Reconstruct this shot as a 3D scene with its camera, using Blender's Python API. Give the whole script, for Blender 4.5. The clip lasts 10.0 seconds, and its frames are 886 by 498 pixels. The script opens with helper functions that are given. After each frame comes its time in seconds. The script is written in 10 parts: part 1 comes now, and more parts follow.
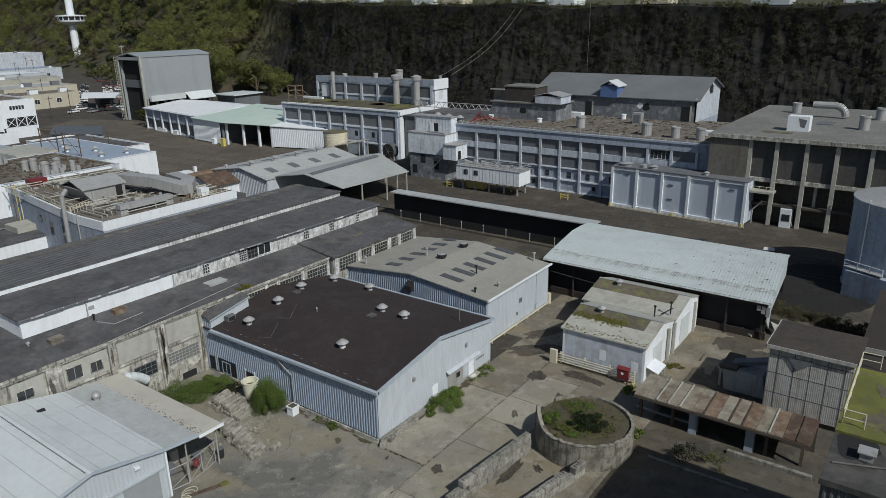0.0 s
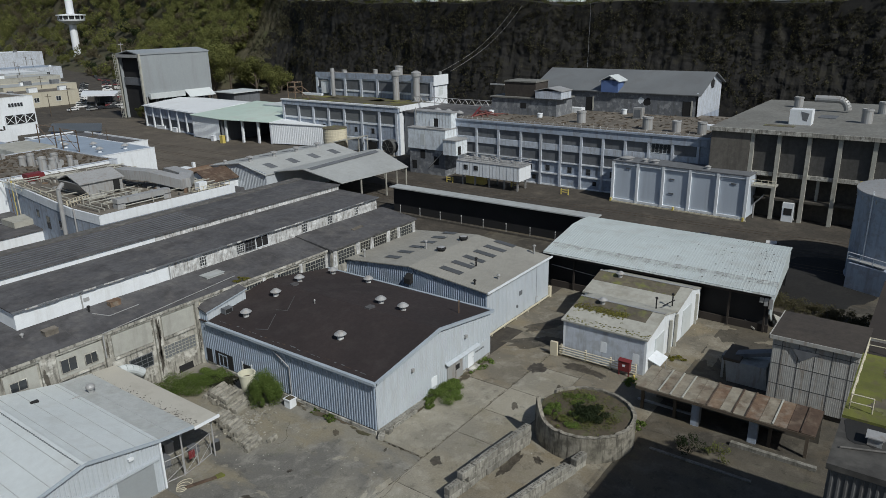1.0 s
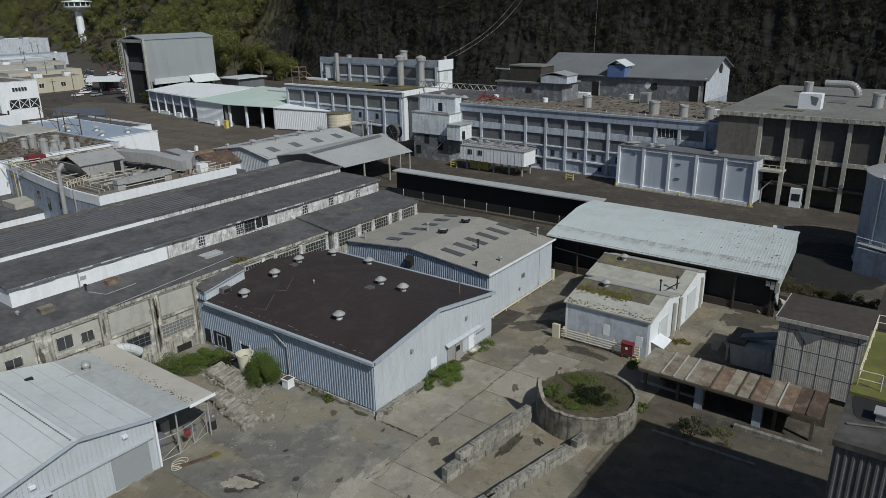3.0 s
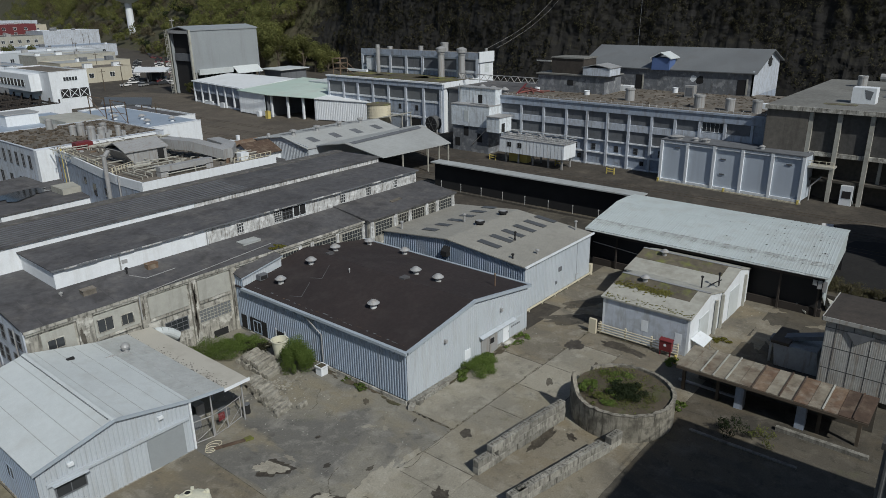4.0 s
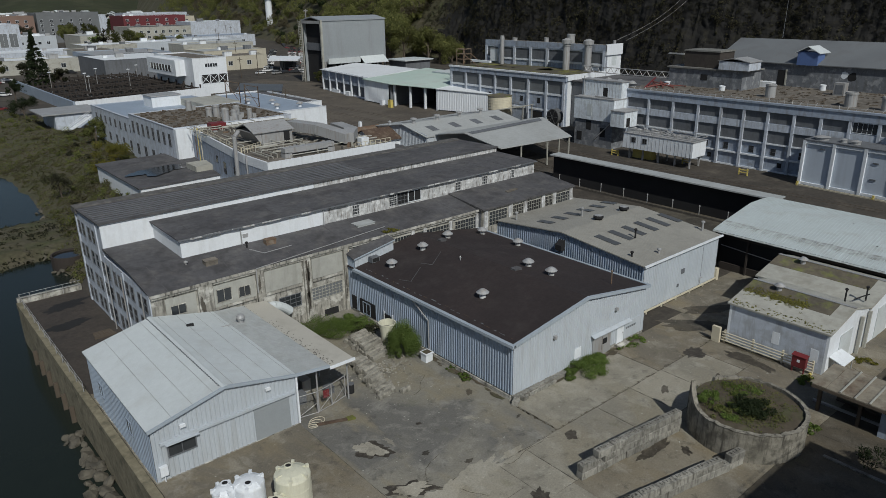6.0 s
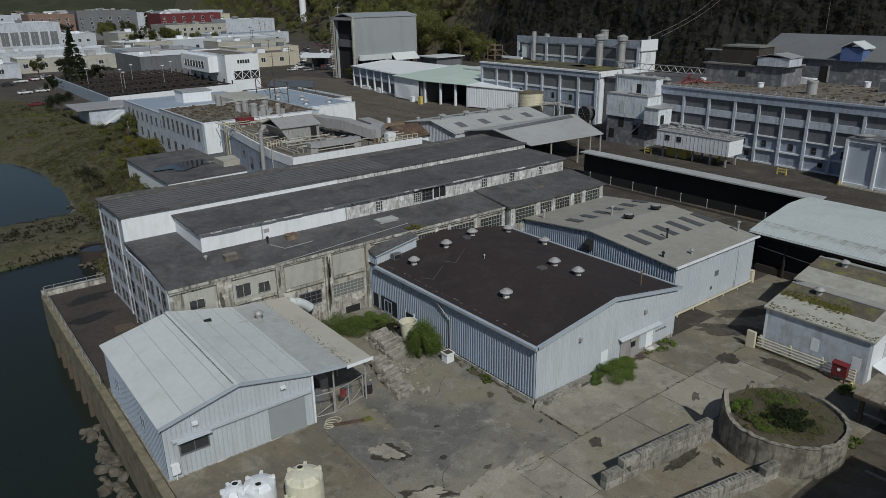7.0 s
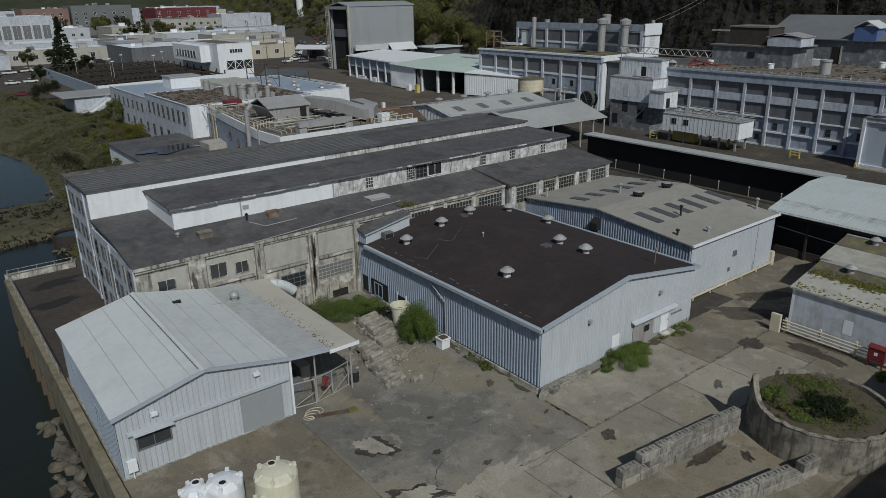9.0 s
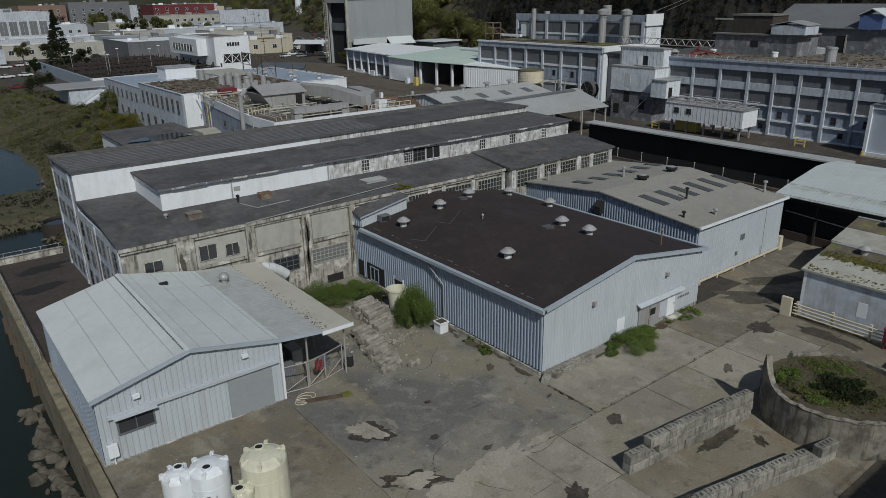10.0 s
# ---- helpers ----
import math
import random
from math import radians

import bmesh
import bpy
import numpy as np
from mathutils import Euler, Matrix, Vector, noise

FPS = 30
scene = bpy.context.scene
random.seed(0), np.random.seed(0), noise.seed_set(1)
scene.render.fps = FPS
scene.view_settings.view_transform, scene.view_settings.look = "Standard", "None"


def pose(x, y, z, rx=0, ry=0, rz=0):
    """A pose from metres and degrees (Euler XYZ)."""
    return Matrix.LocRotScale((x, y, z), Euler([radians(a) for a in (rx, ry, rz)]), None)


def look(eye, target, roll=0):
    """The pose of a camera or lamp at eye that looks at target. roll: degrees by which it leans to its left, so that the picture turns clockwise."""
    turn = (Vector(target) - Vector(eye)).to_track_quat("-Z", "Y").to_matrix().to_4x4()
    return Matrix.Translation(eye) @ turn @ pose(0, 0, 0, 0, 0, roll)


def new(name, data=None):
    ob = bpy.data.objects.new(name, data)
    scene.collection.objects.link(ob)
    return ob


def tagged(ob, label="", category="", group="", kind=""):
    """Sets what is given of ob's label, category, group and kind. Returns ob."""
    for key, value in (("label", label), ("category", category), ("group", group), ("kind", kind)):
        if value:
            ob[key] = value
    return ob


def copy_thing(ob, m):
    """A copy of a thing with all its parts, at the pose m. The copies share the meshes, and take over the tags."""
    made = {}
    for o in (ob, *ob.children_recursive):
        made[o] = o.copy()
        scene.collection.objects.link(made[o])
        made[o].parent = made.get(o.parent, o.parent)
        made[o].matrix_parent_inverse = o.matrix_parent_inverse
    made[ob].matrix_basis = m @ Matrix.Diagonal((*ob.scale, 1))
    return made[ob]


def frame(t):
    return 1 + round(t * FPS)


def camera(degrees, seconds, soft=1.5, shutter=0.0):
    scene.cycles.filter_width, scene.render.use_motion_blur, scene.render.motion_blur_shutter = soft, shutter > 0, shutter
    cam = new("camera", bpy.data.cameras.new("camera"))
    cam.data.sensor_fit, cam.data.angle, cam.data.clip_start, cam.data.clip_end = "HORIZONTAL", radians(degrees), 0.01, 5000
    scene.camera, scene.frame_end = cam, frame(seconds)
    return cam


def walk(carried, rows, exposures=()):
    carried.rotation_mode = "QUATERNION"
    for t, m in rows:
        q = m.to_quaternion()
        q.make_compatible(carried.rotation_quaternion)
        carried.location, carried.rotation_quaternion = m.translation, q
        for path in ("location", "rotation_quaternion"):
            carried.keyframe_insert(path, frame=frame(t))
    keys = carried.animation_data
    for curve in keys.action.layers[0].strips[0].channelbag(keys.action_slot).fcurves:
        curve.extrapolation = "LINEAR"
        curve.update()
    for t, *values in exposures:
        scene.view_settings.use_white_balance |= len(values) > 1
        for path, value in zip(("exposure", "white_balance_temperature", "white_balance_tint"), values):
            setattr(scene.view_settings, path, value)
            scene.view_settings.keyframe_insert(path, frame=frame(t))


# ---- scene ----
cam = camera(64.5, 10.0, soft=0.8)
PATH = [
    (0, (-40.441, -37.005, 36.074), (-38.908, -35.884, 35.448), -1.0),
    (0.5, (-40.21, -36.997, 35.538), (-38.679, -35.873, 34.912), -1.1),
    (1, (-39.945, -36.841, 34.921), (-38.413, -35.718, 34.295), -1.1),
    (1.5, (-39.668, -36.81, 34.476), (-38.137, -35.685, 33.851), -1.0),
    (2, (-39.528, -36.853, 34.082), (-38.001, -35.73, 33.442), -1.0),
    (3.5, (-38.865, -36.82, 33.406), (-37.374, -35.665, 32.741), -1.0),
    (4, (-38.644, -36.713, 33.116), (-37.2, -35.5, 32.449), -0.9),
    (4.5, (-38.412, -36.593, 32.848), (-36.988, -35.358, 32.18), -0.8),
    (5, (-38.166, -36.407, 32.548), (-36.793, -35.117, 31.877), -0.8),
    (5.5, (-37.892, -36.093, 32.189), (-36.567, -34.755, 31.518), -0.7),
    (5.7, (-37.826, -35.849, 32.087), (-36.547, -34.466, 31.414), -0.7),
    (6.8, (-36.192, -34.961, 31.354), (-35.043, -33.47, 30.677), -0.9),
    (7, (-35.9, -34.712, 31.215), (-34.752, -33.221, 30.537), -0.9),
    (7.5, (-35.073, -33.814, 30.518), (-33.926, -32.323, 29.839), -0.9),
    (8, (-34.215, -32.841, 29.519), (-33.067, -31.351, 28.841), -0.9),
    (8.5, (-33.388, -31.939, 28.451), (-32.24, -30.449, 27.772), -1.0),
    (9, (-32.713, -31.135, 27.359), (-31.564, -29.647, 26.679), -1.0),
    (9.5, (-32.14, -30.456, 26.263), (-30.99, -28.969, 25.581), -1.0),
    (10, (-31.718, -29.948, 25.204), (-30.567, -28.461, 24.522), -1.0),
]
walk(cam, [(t, look(eye, target, roll)) for t, eye, target, roll in PATH], exposures=[(0.0, -0.02), (4.5, -0.14), (7.0, -0.32), (10.0, -0.41)])

# ---- light ----
SUN_FROM = Vector((-0.25, -0.70, 0.70)).normalized()
world = bpy.data.worlds.new("sky")
scene.world = world
world.use_nodes = True
wn = world.node_tree.nodes
sky = wn.new("ShaderNodeTexSky")
sky.sky_type, sky.sun_disc = "NISHITA", False
sky.sun_elevation = math.asin(SUN_FROM.z)
sky.sun_rotation = math.atan2(SUN_FROM.x, SUN_FROM.y) % (2 * math.pi)
world.node_tree.links.new(sky.outputs[0], wn["Background"].inputs[0])
wn["Background"].inputs[1].default_value = 0.056
sun_data = bpy.data.lights.new("sun", "SUN")
sun_data.energy, sun_data.angle, sun_data.color = 3.5, radians(0.6), (0.985, 0.985, 0.935)
sun = new("sun", sun_data)
sun.matrix_world = look(SUN_FROM * 100, (0, 0, 0))


# ---- materials ----
def surface(name, col, alt=None, scale=1.2, rough=0.8, bump=0.15, stain=None, amount=0.35, streak=False, metal=0.0, fine=14.0, tile=0.0, spec=0.4, cont=False, blotch=None, grit=0.0):
    """Painted, mineral or metal surface: base colour, mottling at two scales, optional stains (streak: running down), fine relief."""
    m = bpy.data.materials.new(name)
    m.use_nodes = True
    nt = m.node_tree
    N, L = nt.nodes, nt.links
    b = N["Principled BSDF"]
    b.inputs["Roughness"].default_value, b.inputs["Metallic"].default_value = rough, metal
    b.inputs["Specular IOR Level"].default_value = spec
    tc, info = N.new("ShaderNodeTexCoord"), N.new("ShaderNodeObjectInfo")
    off = N.new("ShaderNodeVectorMath")
    off.operation = "ADD"
    mul = N.new("ShaderNodeMath")
    mul.operation, mul.inputs[1].default_value = "MULTIPLY", 37.0
    L.new(info.outputs["Random"], mul.inputs[0])
    L.new(tc.outputs["Object"], off.inputs[0])
    if not cont:
        L.new(mul.outputs[0], off.inputs[1])

    def tex(sc, detail, stretch=None):
        n = N.new("ShaderNodeTexNoise")
        n.inputs["Scale"].default_value, n.inputs["Detail"].default_value, n.inputs["Roughness"].default_value = sc, detail, 0.6
        if stretch:
            mp = N.new("ShaderNodeMapping")
            mp.inputs["Scale"].default_value = stretch
            L.new(off.outputs[0], mp.inputs[0])
            L.new(mp.outputs[0], n.inputs["Vector"])
        else:
            L.new(off.outputs[0], n.inputs["Vector"])
        return n

    def ramp(src, lo, hi):
        r = N.new("ShaderNodeMapRange")
        r.inputs[1].default_value, r.inputs[2].default_value = lo, hi
        L.new(src.outputs[0], r.inputs[0])
        return r

    def mix(fac, a, c, top=1.0, mode="MIX"):
        x = N.new("ShaderNodeMix")
        x.data_type, x.blend_type = "RGBA", mode
        if top < 1:
            k = N.new("ShaderNodeMath")
            k.operation, k.inputs[1].default_value = "MULTIPLY", top
            L.new(fac.outputs[0], k.inputs[0])
            fac = k
        L.new(fac.outputs[0], x.inputs[0])
        for sock, v in ((x.inputs[6], a), (x.inputs[7], c)):
            if isinstance(v, tuple):
                sock.default_value = (*v, 1)
            else:
                L.new(v, sock)
        return x.outputs[2]

    alt = alt or tuple(c * 0.8 for c in col)
    big, small = tex(scale * 0.25, 4), tex(fine, 5)
    colour = mix(ramp(big, 0.35, 0.68), col, alt)
    colour = mix(ramp(small, 0.3, 0.75), colour, tuple(c * 0.72 for c in col), 0.4)
    if tile:
        vary = N.new("ShaderNodeMapRange")
        vary.inputs[3].default_value, vary.inputs[4].default_value = 1 - tile, 1 + tile
        L.new(info.outputs["Random"], vary.inputs[0])
        hs = N.new("ShaderNodeHueSaturation")
        L.new(vary.outputs[0], hs.inputs["Value"])
        L.new(colour, hs.inputs["Color"])
        colour = hs.outputs[0]
    if stain:
        st = tex(scale * (2.2 if streak else 0.8), 6, (1, 1, 0.12) if streak else None)
        colour = mix(ramp(st, 0.5, 0.66), colour, stain, amount)
    if blotch:
        bt = tex(blotch[2], 8)
        colour = mix(ramp(bt, 0.52, 0.62), colour, blotch[0], blotch[1])
    if grit:
        gt = tex(1.7, 10)
        gr = ramp(gt, 0.28, 0.72)
        gr.inputs[3].default_value, gr.inputs[4].default_value = 1 - grit, 1 + grit * 0.6
        gm = N.new("ShaderNodeMix")
        gm.data_type, gm.blend_type, gm.inputs[0].default_value = "RGBA", "MULTIPLY", 1.0
        L.new(colour, gm.inputs[6])
        L.new(gr.outputs[0], gm.inputs[7])
        colour = gm.outputs[2]
    L.new(colour, b.inputs["Base Color"])
    rr = N.new("ShaderNodeMapRange")
    rr.inputs[3].default_value, rr.inputs[4].default_value = max(rough - 0.12, 0.05), min(rough + 0.12, 1)
    L.new(small.outputs[0], rr.inputs[0])
    L.new(rr.outputs[0], b.inputs["Roughness"])
    if bump:
        bp = N.new("ShaderNodeBump")
        bp.inputs["Strength"].default_value, bp.inputs["Distance"].default_value = bump, 0.04
        L.new(small.outputs[0], bp.inputs["Height"])
        L.new(bp.outputs[0], b.inputs["Normal"])
    return m


M = {
    "concrete": surface("yard_concrete", (0.30, 0.285, 0.255), (0.22, 0.21, 0.19), 0.5, 0.88, 0.25, (0.12, 0.11, 0.10), 0.6, fine=6, grit=0.25),
    "asphalt": surface("asphalt", (0.072, 0.062, 0.05), (0.048, 0.042, 0.035), 0.3, 0.9, 0.3, (0.13, 0.112, 0.088), 0.5, fine=5, blotch=((0.045, 0.04, 0.034), 0.5, 0.22), grit=0.35),
    "old_wall": surface("weathered_concrete_wall", (0.385, 0.372, 0.33), (0.26, 0.25, 0.22), 1.8, 0.9, 0.3, (0.06, 0.055, 0.047), 0.85, True, fine=5, blotch=((0.56, 0.55, 0.505), 0.85, 0.9), grit=0.35),
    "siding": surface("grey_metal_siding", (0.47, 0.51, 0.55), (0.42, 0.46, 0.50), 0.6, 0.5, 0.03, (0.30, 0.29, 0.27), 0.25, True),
    # same siding, coloured darker and bluer for walls turned from the sun
    "siding_blue_shade": surface("blue_grey_shaded_siding", (0.305, 0.365, 0.445), (0.26, 0.318, 0.395), 0.6, 0.5, 0.03, (0.22, 0.22, 0.22), 0.3, True),
    "trim": surface("pale_blue_trim", (0.38, 0.435, 0.49), None, 1, 0.45, 0.02),
    "brown_roof": surface("brown_membrane_roof", (0.036, 0.027, 0.026), (0.026, 0.020, 0.020), 0.5, 0.85, 0.15, (0.05, 0.042, 0.04), 0.5, fine=4, grit=0.2),
    "grey_roof": surface("grey_metal_roof", (0.315, 0.306, 0.274), (0.27, 0.262, 0.234), 0.5, 0.55, 0.05, (0.22, 0.21, 0.19), 0.4, grit=0.1),
    "white_roof": surface("white_metal_roof", (0.57, 0.61, 0.62), (0.535, 0.575, 0.585), 0.5, 0.5, 0.04, (0.39, 0.395, 0.38), 0.3, grit=0.06),
    "old_white": surface("dull_white_roof", (0.42, 0.44, 0.44), (0.36, 0.38, 0.38), 0.7, 0.55, 0.05, (0.27, 0.27, 0.25), 0.45, grit=0.12),
    "cream_roof": surface("cream_metal_roof", (0.42, 0.415, 0.37), (0.36, 0.355, 0.315), 0.6, 0.6, 0.08, (0.22, 0.205, 0.165), 0.45, grit=0.15),
    "tar_roof": surface("dark_tar_roof", (0.105, 0.104, 0.109), (0.072, 0.071, 0.075), 0.6, 0.85, 0.25, (0.135, 0.128, 0.122), 0.55, fine=5, blotch=((0.05, 0.048, 0.05), 0.6, 0.35), grit=0.3),
    "white": surface("white_painted_wall", (0.74, 0.775, 0.81), (0.70, 0.735, 0.77), 0.8, 0.6, 0.05, (0.38, 0.37, 0.34), 0.2, True, grit=0.06),
    "rust_white": surface("peeling_white_wall", (0.60, 0.61, 0.61), (0.38, 0.385, 0.385), 3.0, 0.8, 0.2, (0.13, 0.105, 0.08), 0.8, True, blotch=((0.70, 0.71, 0.71), 0.85, 1.1), grit=0.4),
    # pale blue, darkened and blued further for west fronts in shade
    "pale_blue": surface("pale_blue_shaded_concrete", (0.35, 0.405, 0.495), (0.295, 0.345, 0.425), 0.5, 0.75, 0.1, (0.16, 0.15, 0.14), 0.5, True, blotch=((0.22, 0.22, 0.22), 0.5, 0.9), grit=0.12),
    "glass": surface("dark_glass", (0.03, 0.034, 0.038), (0.05, 0.055, 0.06), 1.5, 0.15, 0.0, spec=0.6),
    "boarded": surface("boarded_grey_panel", (0.15, 0.16, 0.175), (0.115, 0.122, 0.132), 0.5, 0.7, 0.05, (0.07, 0.07, 0.07), 0.4, True, grit=0.15),
    # near-black, mostly for openings and insides that are only in shade
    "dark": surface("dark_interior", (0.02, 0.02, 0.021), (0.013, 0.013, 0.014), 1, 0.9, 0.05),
    "gravel_roof": surface("gravel_roof", (0.16, 0.14, 0.115), (0.11, 0.098, 0.083), 0.6, 0.95, 0.5, (0.27, 0.245, 0.21), 0.5, fine=3, grit=0.4),
    "brown_conc": surface("brown_stained_concrete", (0.10, 0.09, 0.075), (0.072, 0.065, 0.055), 0.4, 0.9, 0.2, (0.05, 0.047, 0.042), 0.5, True, grit=0.3),
    "moss": surface("moss_patch", (0.15, 0.16, 0.034), (0.085, 0.092, 0.026), 2.0, 0.95, 0.6, (0.10, 0.085, 0.05), 0.6, fine=6),
    "mossy_roof": surface("mossy_roof_sheet", (0.145, 0.125, 0.09), (0.09, 0.08, 0.062), 0.8, 0.95, 0.4, (0.17, 0.19, 0.045), 0.7, fine=4, grit=0.3),
    "green_roof": surface("pale_green_roof", (0.44, 0.55, 0.49), (0.50, 0.59, 0.535), 0.3, 0.6, 0.05, (0.40, 0.42, 0.38), 0.4),
    "tin": surface("galvanised_metal", (0.40, 0.405, 0.41), (0.33, 0.335, 0.335), 1.2, 0.5, 0.05, (0.22, 0.16, 0.11), 0.4, True, metal=0.2),
    "rust": surface("rusty_sheet", (0.14, 0.085, 0.055), (0.22, 0.165, 0.115), 1.2, 0.85, 0.25, (0.27, 0.25, 0.21), 0.5, fine=5, grit=0.3),
    "silver": surface("silver_cladding", (0.30, 0.325, 0.34), (0.27, 0.295, 0.31), 0.15, 0.45, 0.02, (0.20, 0.205, 0.21), 0.35, True, grit=0.06),
    "cream": surface("cream_paint", (0.60, 0.55, 0.42), (0.52, 0.48, 0.37), 0.6, 0.7, 0.08, (0.30, 0.26, 0.2), 0.35, True),
    "yellow": surface("yellow_paint", (0.62, 0.50, 0.14), None, 2, 0.6, 0.05),
    "red": surface("red_paint", (0.17, 0.024, 0.028), (0.13, 0.022, 0.025), 2, 0.55, 0.05),
    "block": surface("concrete_block", (0.31, 0.30, 0.265), (0.22, 0.212, 0.19), 2.5, 0.92, 0.5, (0.08, 0.075, 0.065), 0.75, True, tile=0.22, fine=5, blotch=((0.10, 0.095, 0.08), 0.6, 1.6), grit=0.3),
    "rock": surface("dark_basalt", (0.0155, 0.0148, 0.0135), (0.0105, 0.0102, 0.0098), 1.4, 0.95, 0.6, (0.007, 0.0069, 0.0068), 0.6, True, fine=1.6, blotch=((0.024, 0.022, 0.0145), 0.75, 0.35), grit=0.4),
    "leaf": surface("leaves", (0.065, 0.10, 0.022), (0.045, 0.075, 0.018), 1.0, 0.7, 0.1, tile=0.3),
    "leaf_dark": surface("dark_leaves", (0.035, 0.055, 0.018), (0.026, 0.042, 0.015), 0.2, 0.75, 0.1, tile=0.3),
    "spring_leaf": surface("spring_leaves", (0.125, 0.135, 0.03), (0.075, 0.09, 0.026), 0.08, 0.8, 0.1, tile=0.3),
    "scrub": surface("scrub_ground", (0.066, 0.064, 0.032), (0.08, 0.069, 0.046), 0.3, 0.95, 0.6, (0.04, 0.052, 0.018), 0.6, fine=2.5, blotch=((0.085, 0.075, 0.055), 0.6, 0.3), grit=0.4),
    "bark": surface("bark", (0.10, 0.08, 0.06), None, 3, 0.9, 0.4),
    "water": surface("river_water", (0.012, 0.018, 0.015), (0.016, 0.021, 0.017), 0.05, 0.18, 0.15, fine=0.9, spec=0.18),
    "poly": surface("cream_polyethylene", (0.66, 0.65, 0.52), (0.60, 0.59, 0.47), 1.5, 0.5, 0.03, (0.4, 0.38, 0.3), 0.3, True),
    "blue": surface("blue_paint", (0.10, 0.16, 0.34), None, 2, 0.5, 0.03),
    "tan": surface("tan_wall", (0.50, 0.465, 0.37), (0.45, 0.42, 0.34), 0.3, 0.8, 0.05, (0.3, 0.27, 0.22), 0.3, True, grit=0.1),
    "dark_red": surface("dark_red_front", (0.15, 0.03, 0.035), (0.12, 0.03, 0.033), 0.5, 0.8, 0.05),
    "brick_red": surface("red_brown_wall", (0.225, 0.15, 0.12), (0.19, 0.13, 0.105), 0.5, 0.85, 0.1),
    "car_white": surface("white_car_paint", (0.75, 0.75, 0.75), None, 1, 0.25, 0, spec=0.6),
    "car_dark": surface("dark_car_paint", (0.035, 0.037, 0.042), None, 1, 0.25, 0, spec=0.6),
    "rubber": surface("rubber", (0.02, 0.02, 0.02), None, 3, 0.8, 0.05),
    "soil": surface("soil", (0.10, 0.08, 0.055), (0.07, 0.06, 0.042), 1.0, 0.95, 0.6, (0.07, 0.085, 0.03), 0.5, fine=5, grit=0.3),
    "wet": surface("damp_patch", (0.045, 0.038, 0.03), (0.085, 0.073, 0.057), 5.0, 0.5, 0.1, (0.13, 0.118, 0.092), 0.5, fine=7, grit=0.3),
    "river_rock": surface("river_rock", (0.13, 0.118, 0.092), (0.07, 0.064, 0.052), 1.5, 0.9, 0.6, (0.04, 0.037, 0.03), 0.6, fine=5, grit=0.3),
    "skylight": surface("dark_skylight_sheet", (0.095, 0.098, 0.10), (0.075, 0.078, 0.08), 1.0, 0.4, 0.03),
    "old_tin": surface("weathered_corrugated_sheet", (0.43, 0.43, 0.41), (0.35, 0.35, 0.335), 1.2, 0.6, 0.05, (0.22, 0.17, 0.12), 0.55, True, grit=0.15),
    "rust_pale": surface("faded_rusty_sheet", (0.27, 0.245, 0.195), (0.19, 0.16, 0.12), 1.2, 0.85, 0.2, (0.10, 0.06, 0.04), 0.6, fine=5, blotch=((0.29, 0.27, 0.22), 0.6, 0.8), grit=0.3),
    "rust_dark": surface("dark_rusty_sheet", (0.095, 0.062, 0.044), (0.065, 0.045, 0.034), 1.2, 0.85, 0.25, (0.17, 0.13, 0.095), 0.6, fine=5, grit=0.3),
    "shed_roof": surface("pale_spotted_metal_roof", (0.49, 0.545, 0.55), (0.44, 0.49, 0.495), 0.5, 0.5, 0.04, (0.33, 0.33, 0.31), 0.35, blotch=((0.24, 0.235, 0.22), 0.1, 2.6), grit=0.06),
    "basin_wall": surface("dark_streaked_concrete", (0.29, 0.27, 0.225), (0.17, 0.16, 0.13), 1.6, 0.9, 0.4, (0.05, 0.046, 0.038), 0.85, True, fine=5, blotch=((0.09, 0.083, 0.068), 0.75, 0.8), grit=0.35),
    "apron": surface("brown_tar_apron", (0.062, 0.052, 0.044), (0.048, 0.041, 0.036), 0.6, 0.85, 0.2, (0.034, 0.03, 0.027), 0.6, fine=5, grit=0.25),
    "plaster": surface("grey_green_plaster", (0.40, 0.40, 0.365), (0.35, 0.35, 0.32), 0.8, 0.8, 0.08, (0.20, 0.195, 0.17), 0.3, True, grit=0.1),
    "puddle": surface("standing_water", (0.012, 0.012, 0.012), (0.016, 0.016, 0.015), 0.5, 0.05, 0.0, spec=1.0),
    "slate_sheet": surface("dull_grey_sheet_roof", (0.165, 0.176, 0.183), (0.13, 0.138, 0.145), 0.4, 0.6, 0.05, (0.12, 0.12, 0.12), 0.4),
    # weathered white, dimmed and blued as the shade of west faces
    "weathered_white_shade": surface("weathered_white_shaded_concrete", (0.515, 0.56, 0.63), (0.45, 0.495, 0.56), 0.8, 0.75, 0.1, (0.22, 0.21, 0.20), 0.5, True, blotch=((0.34, 0.35, 0.36), 0.5, 0.8), grit=0.15),
    "cell_blue": surface("pale_blue_steel", (0.50, 0.56, 0.635), (0.46, 0.515, 0.59), 0.3, 0.55, 0.03, (0.30, 0.32, 0.35), 0.25, True),
    "slab_grey": surface("weathered_grey_roof", (0.205, 0.205, 0.19), (0.15, 0.15, 0.14), 0.4, 0.85, 0.1, (0.13, 0.125, 0.11), 0.5, grit=0.3),
    "bay_conc": surface("grey_brown_concrete", (0.16, 0.147, 0.13), (0.13, 0.12, 0.105), 0.4, 0.9, 0.2, (0.07, 0.064, 0.055), 0.5, True, grit=0.25),
    "canopy_cream": surface("cream_sheet_roof", (0.48, 0.46, 0.405), (0.43, 0.413, 0.365), 0.6, 0.6, 0.05, (0.30, 0.275, 0.23), 0.35),
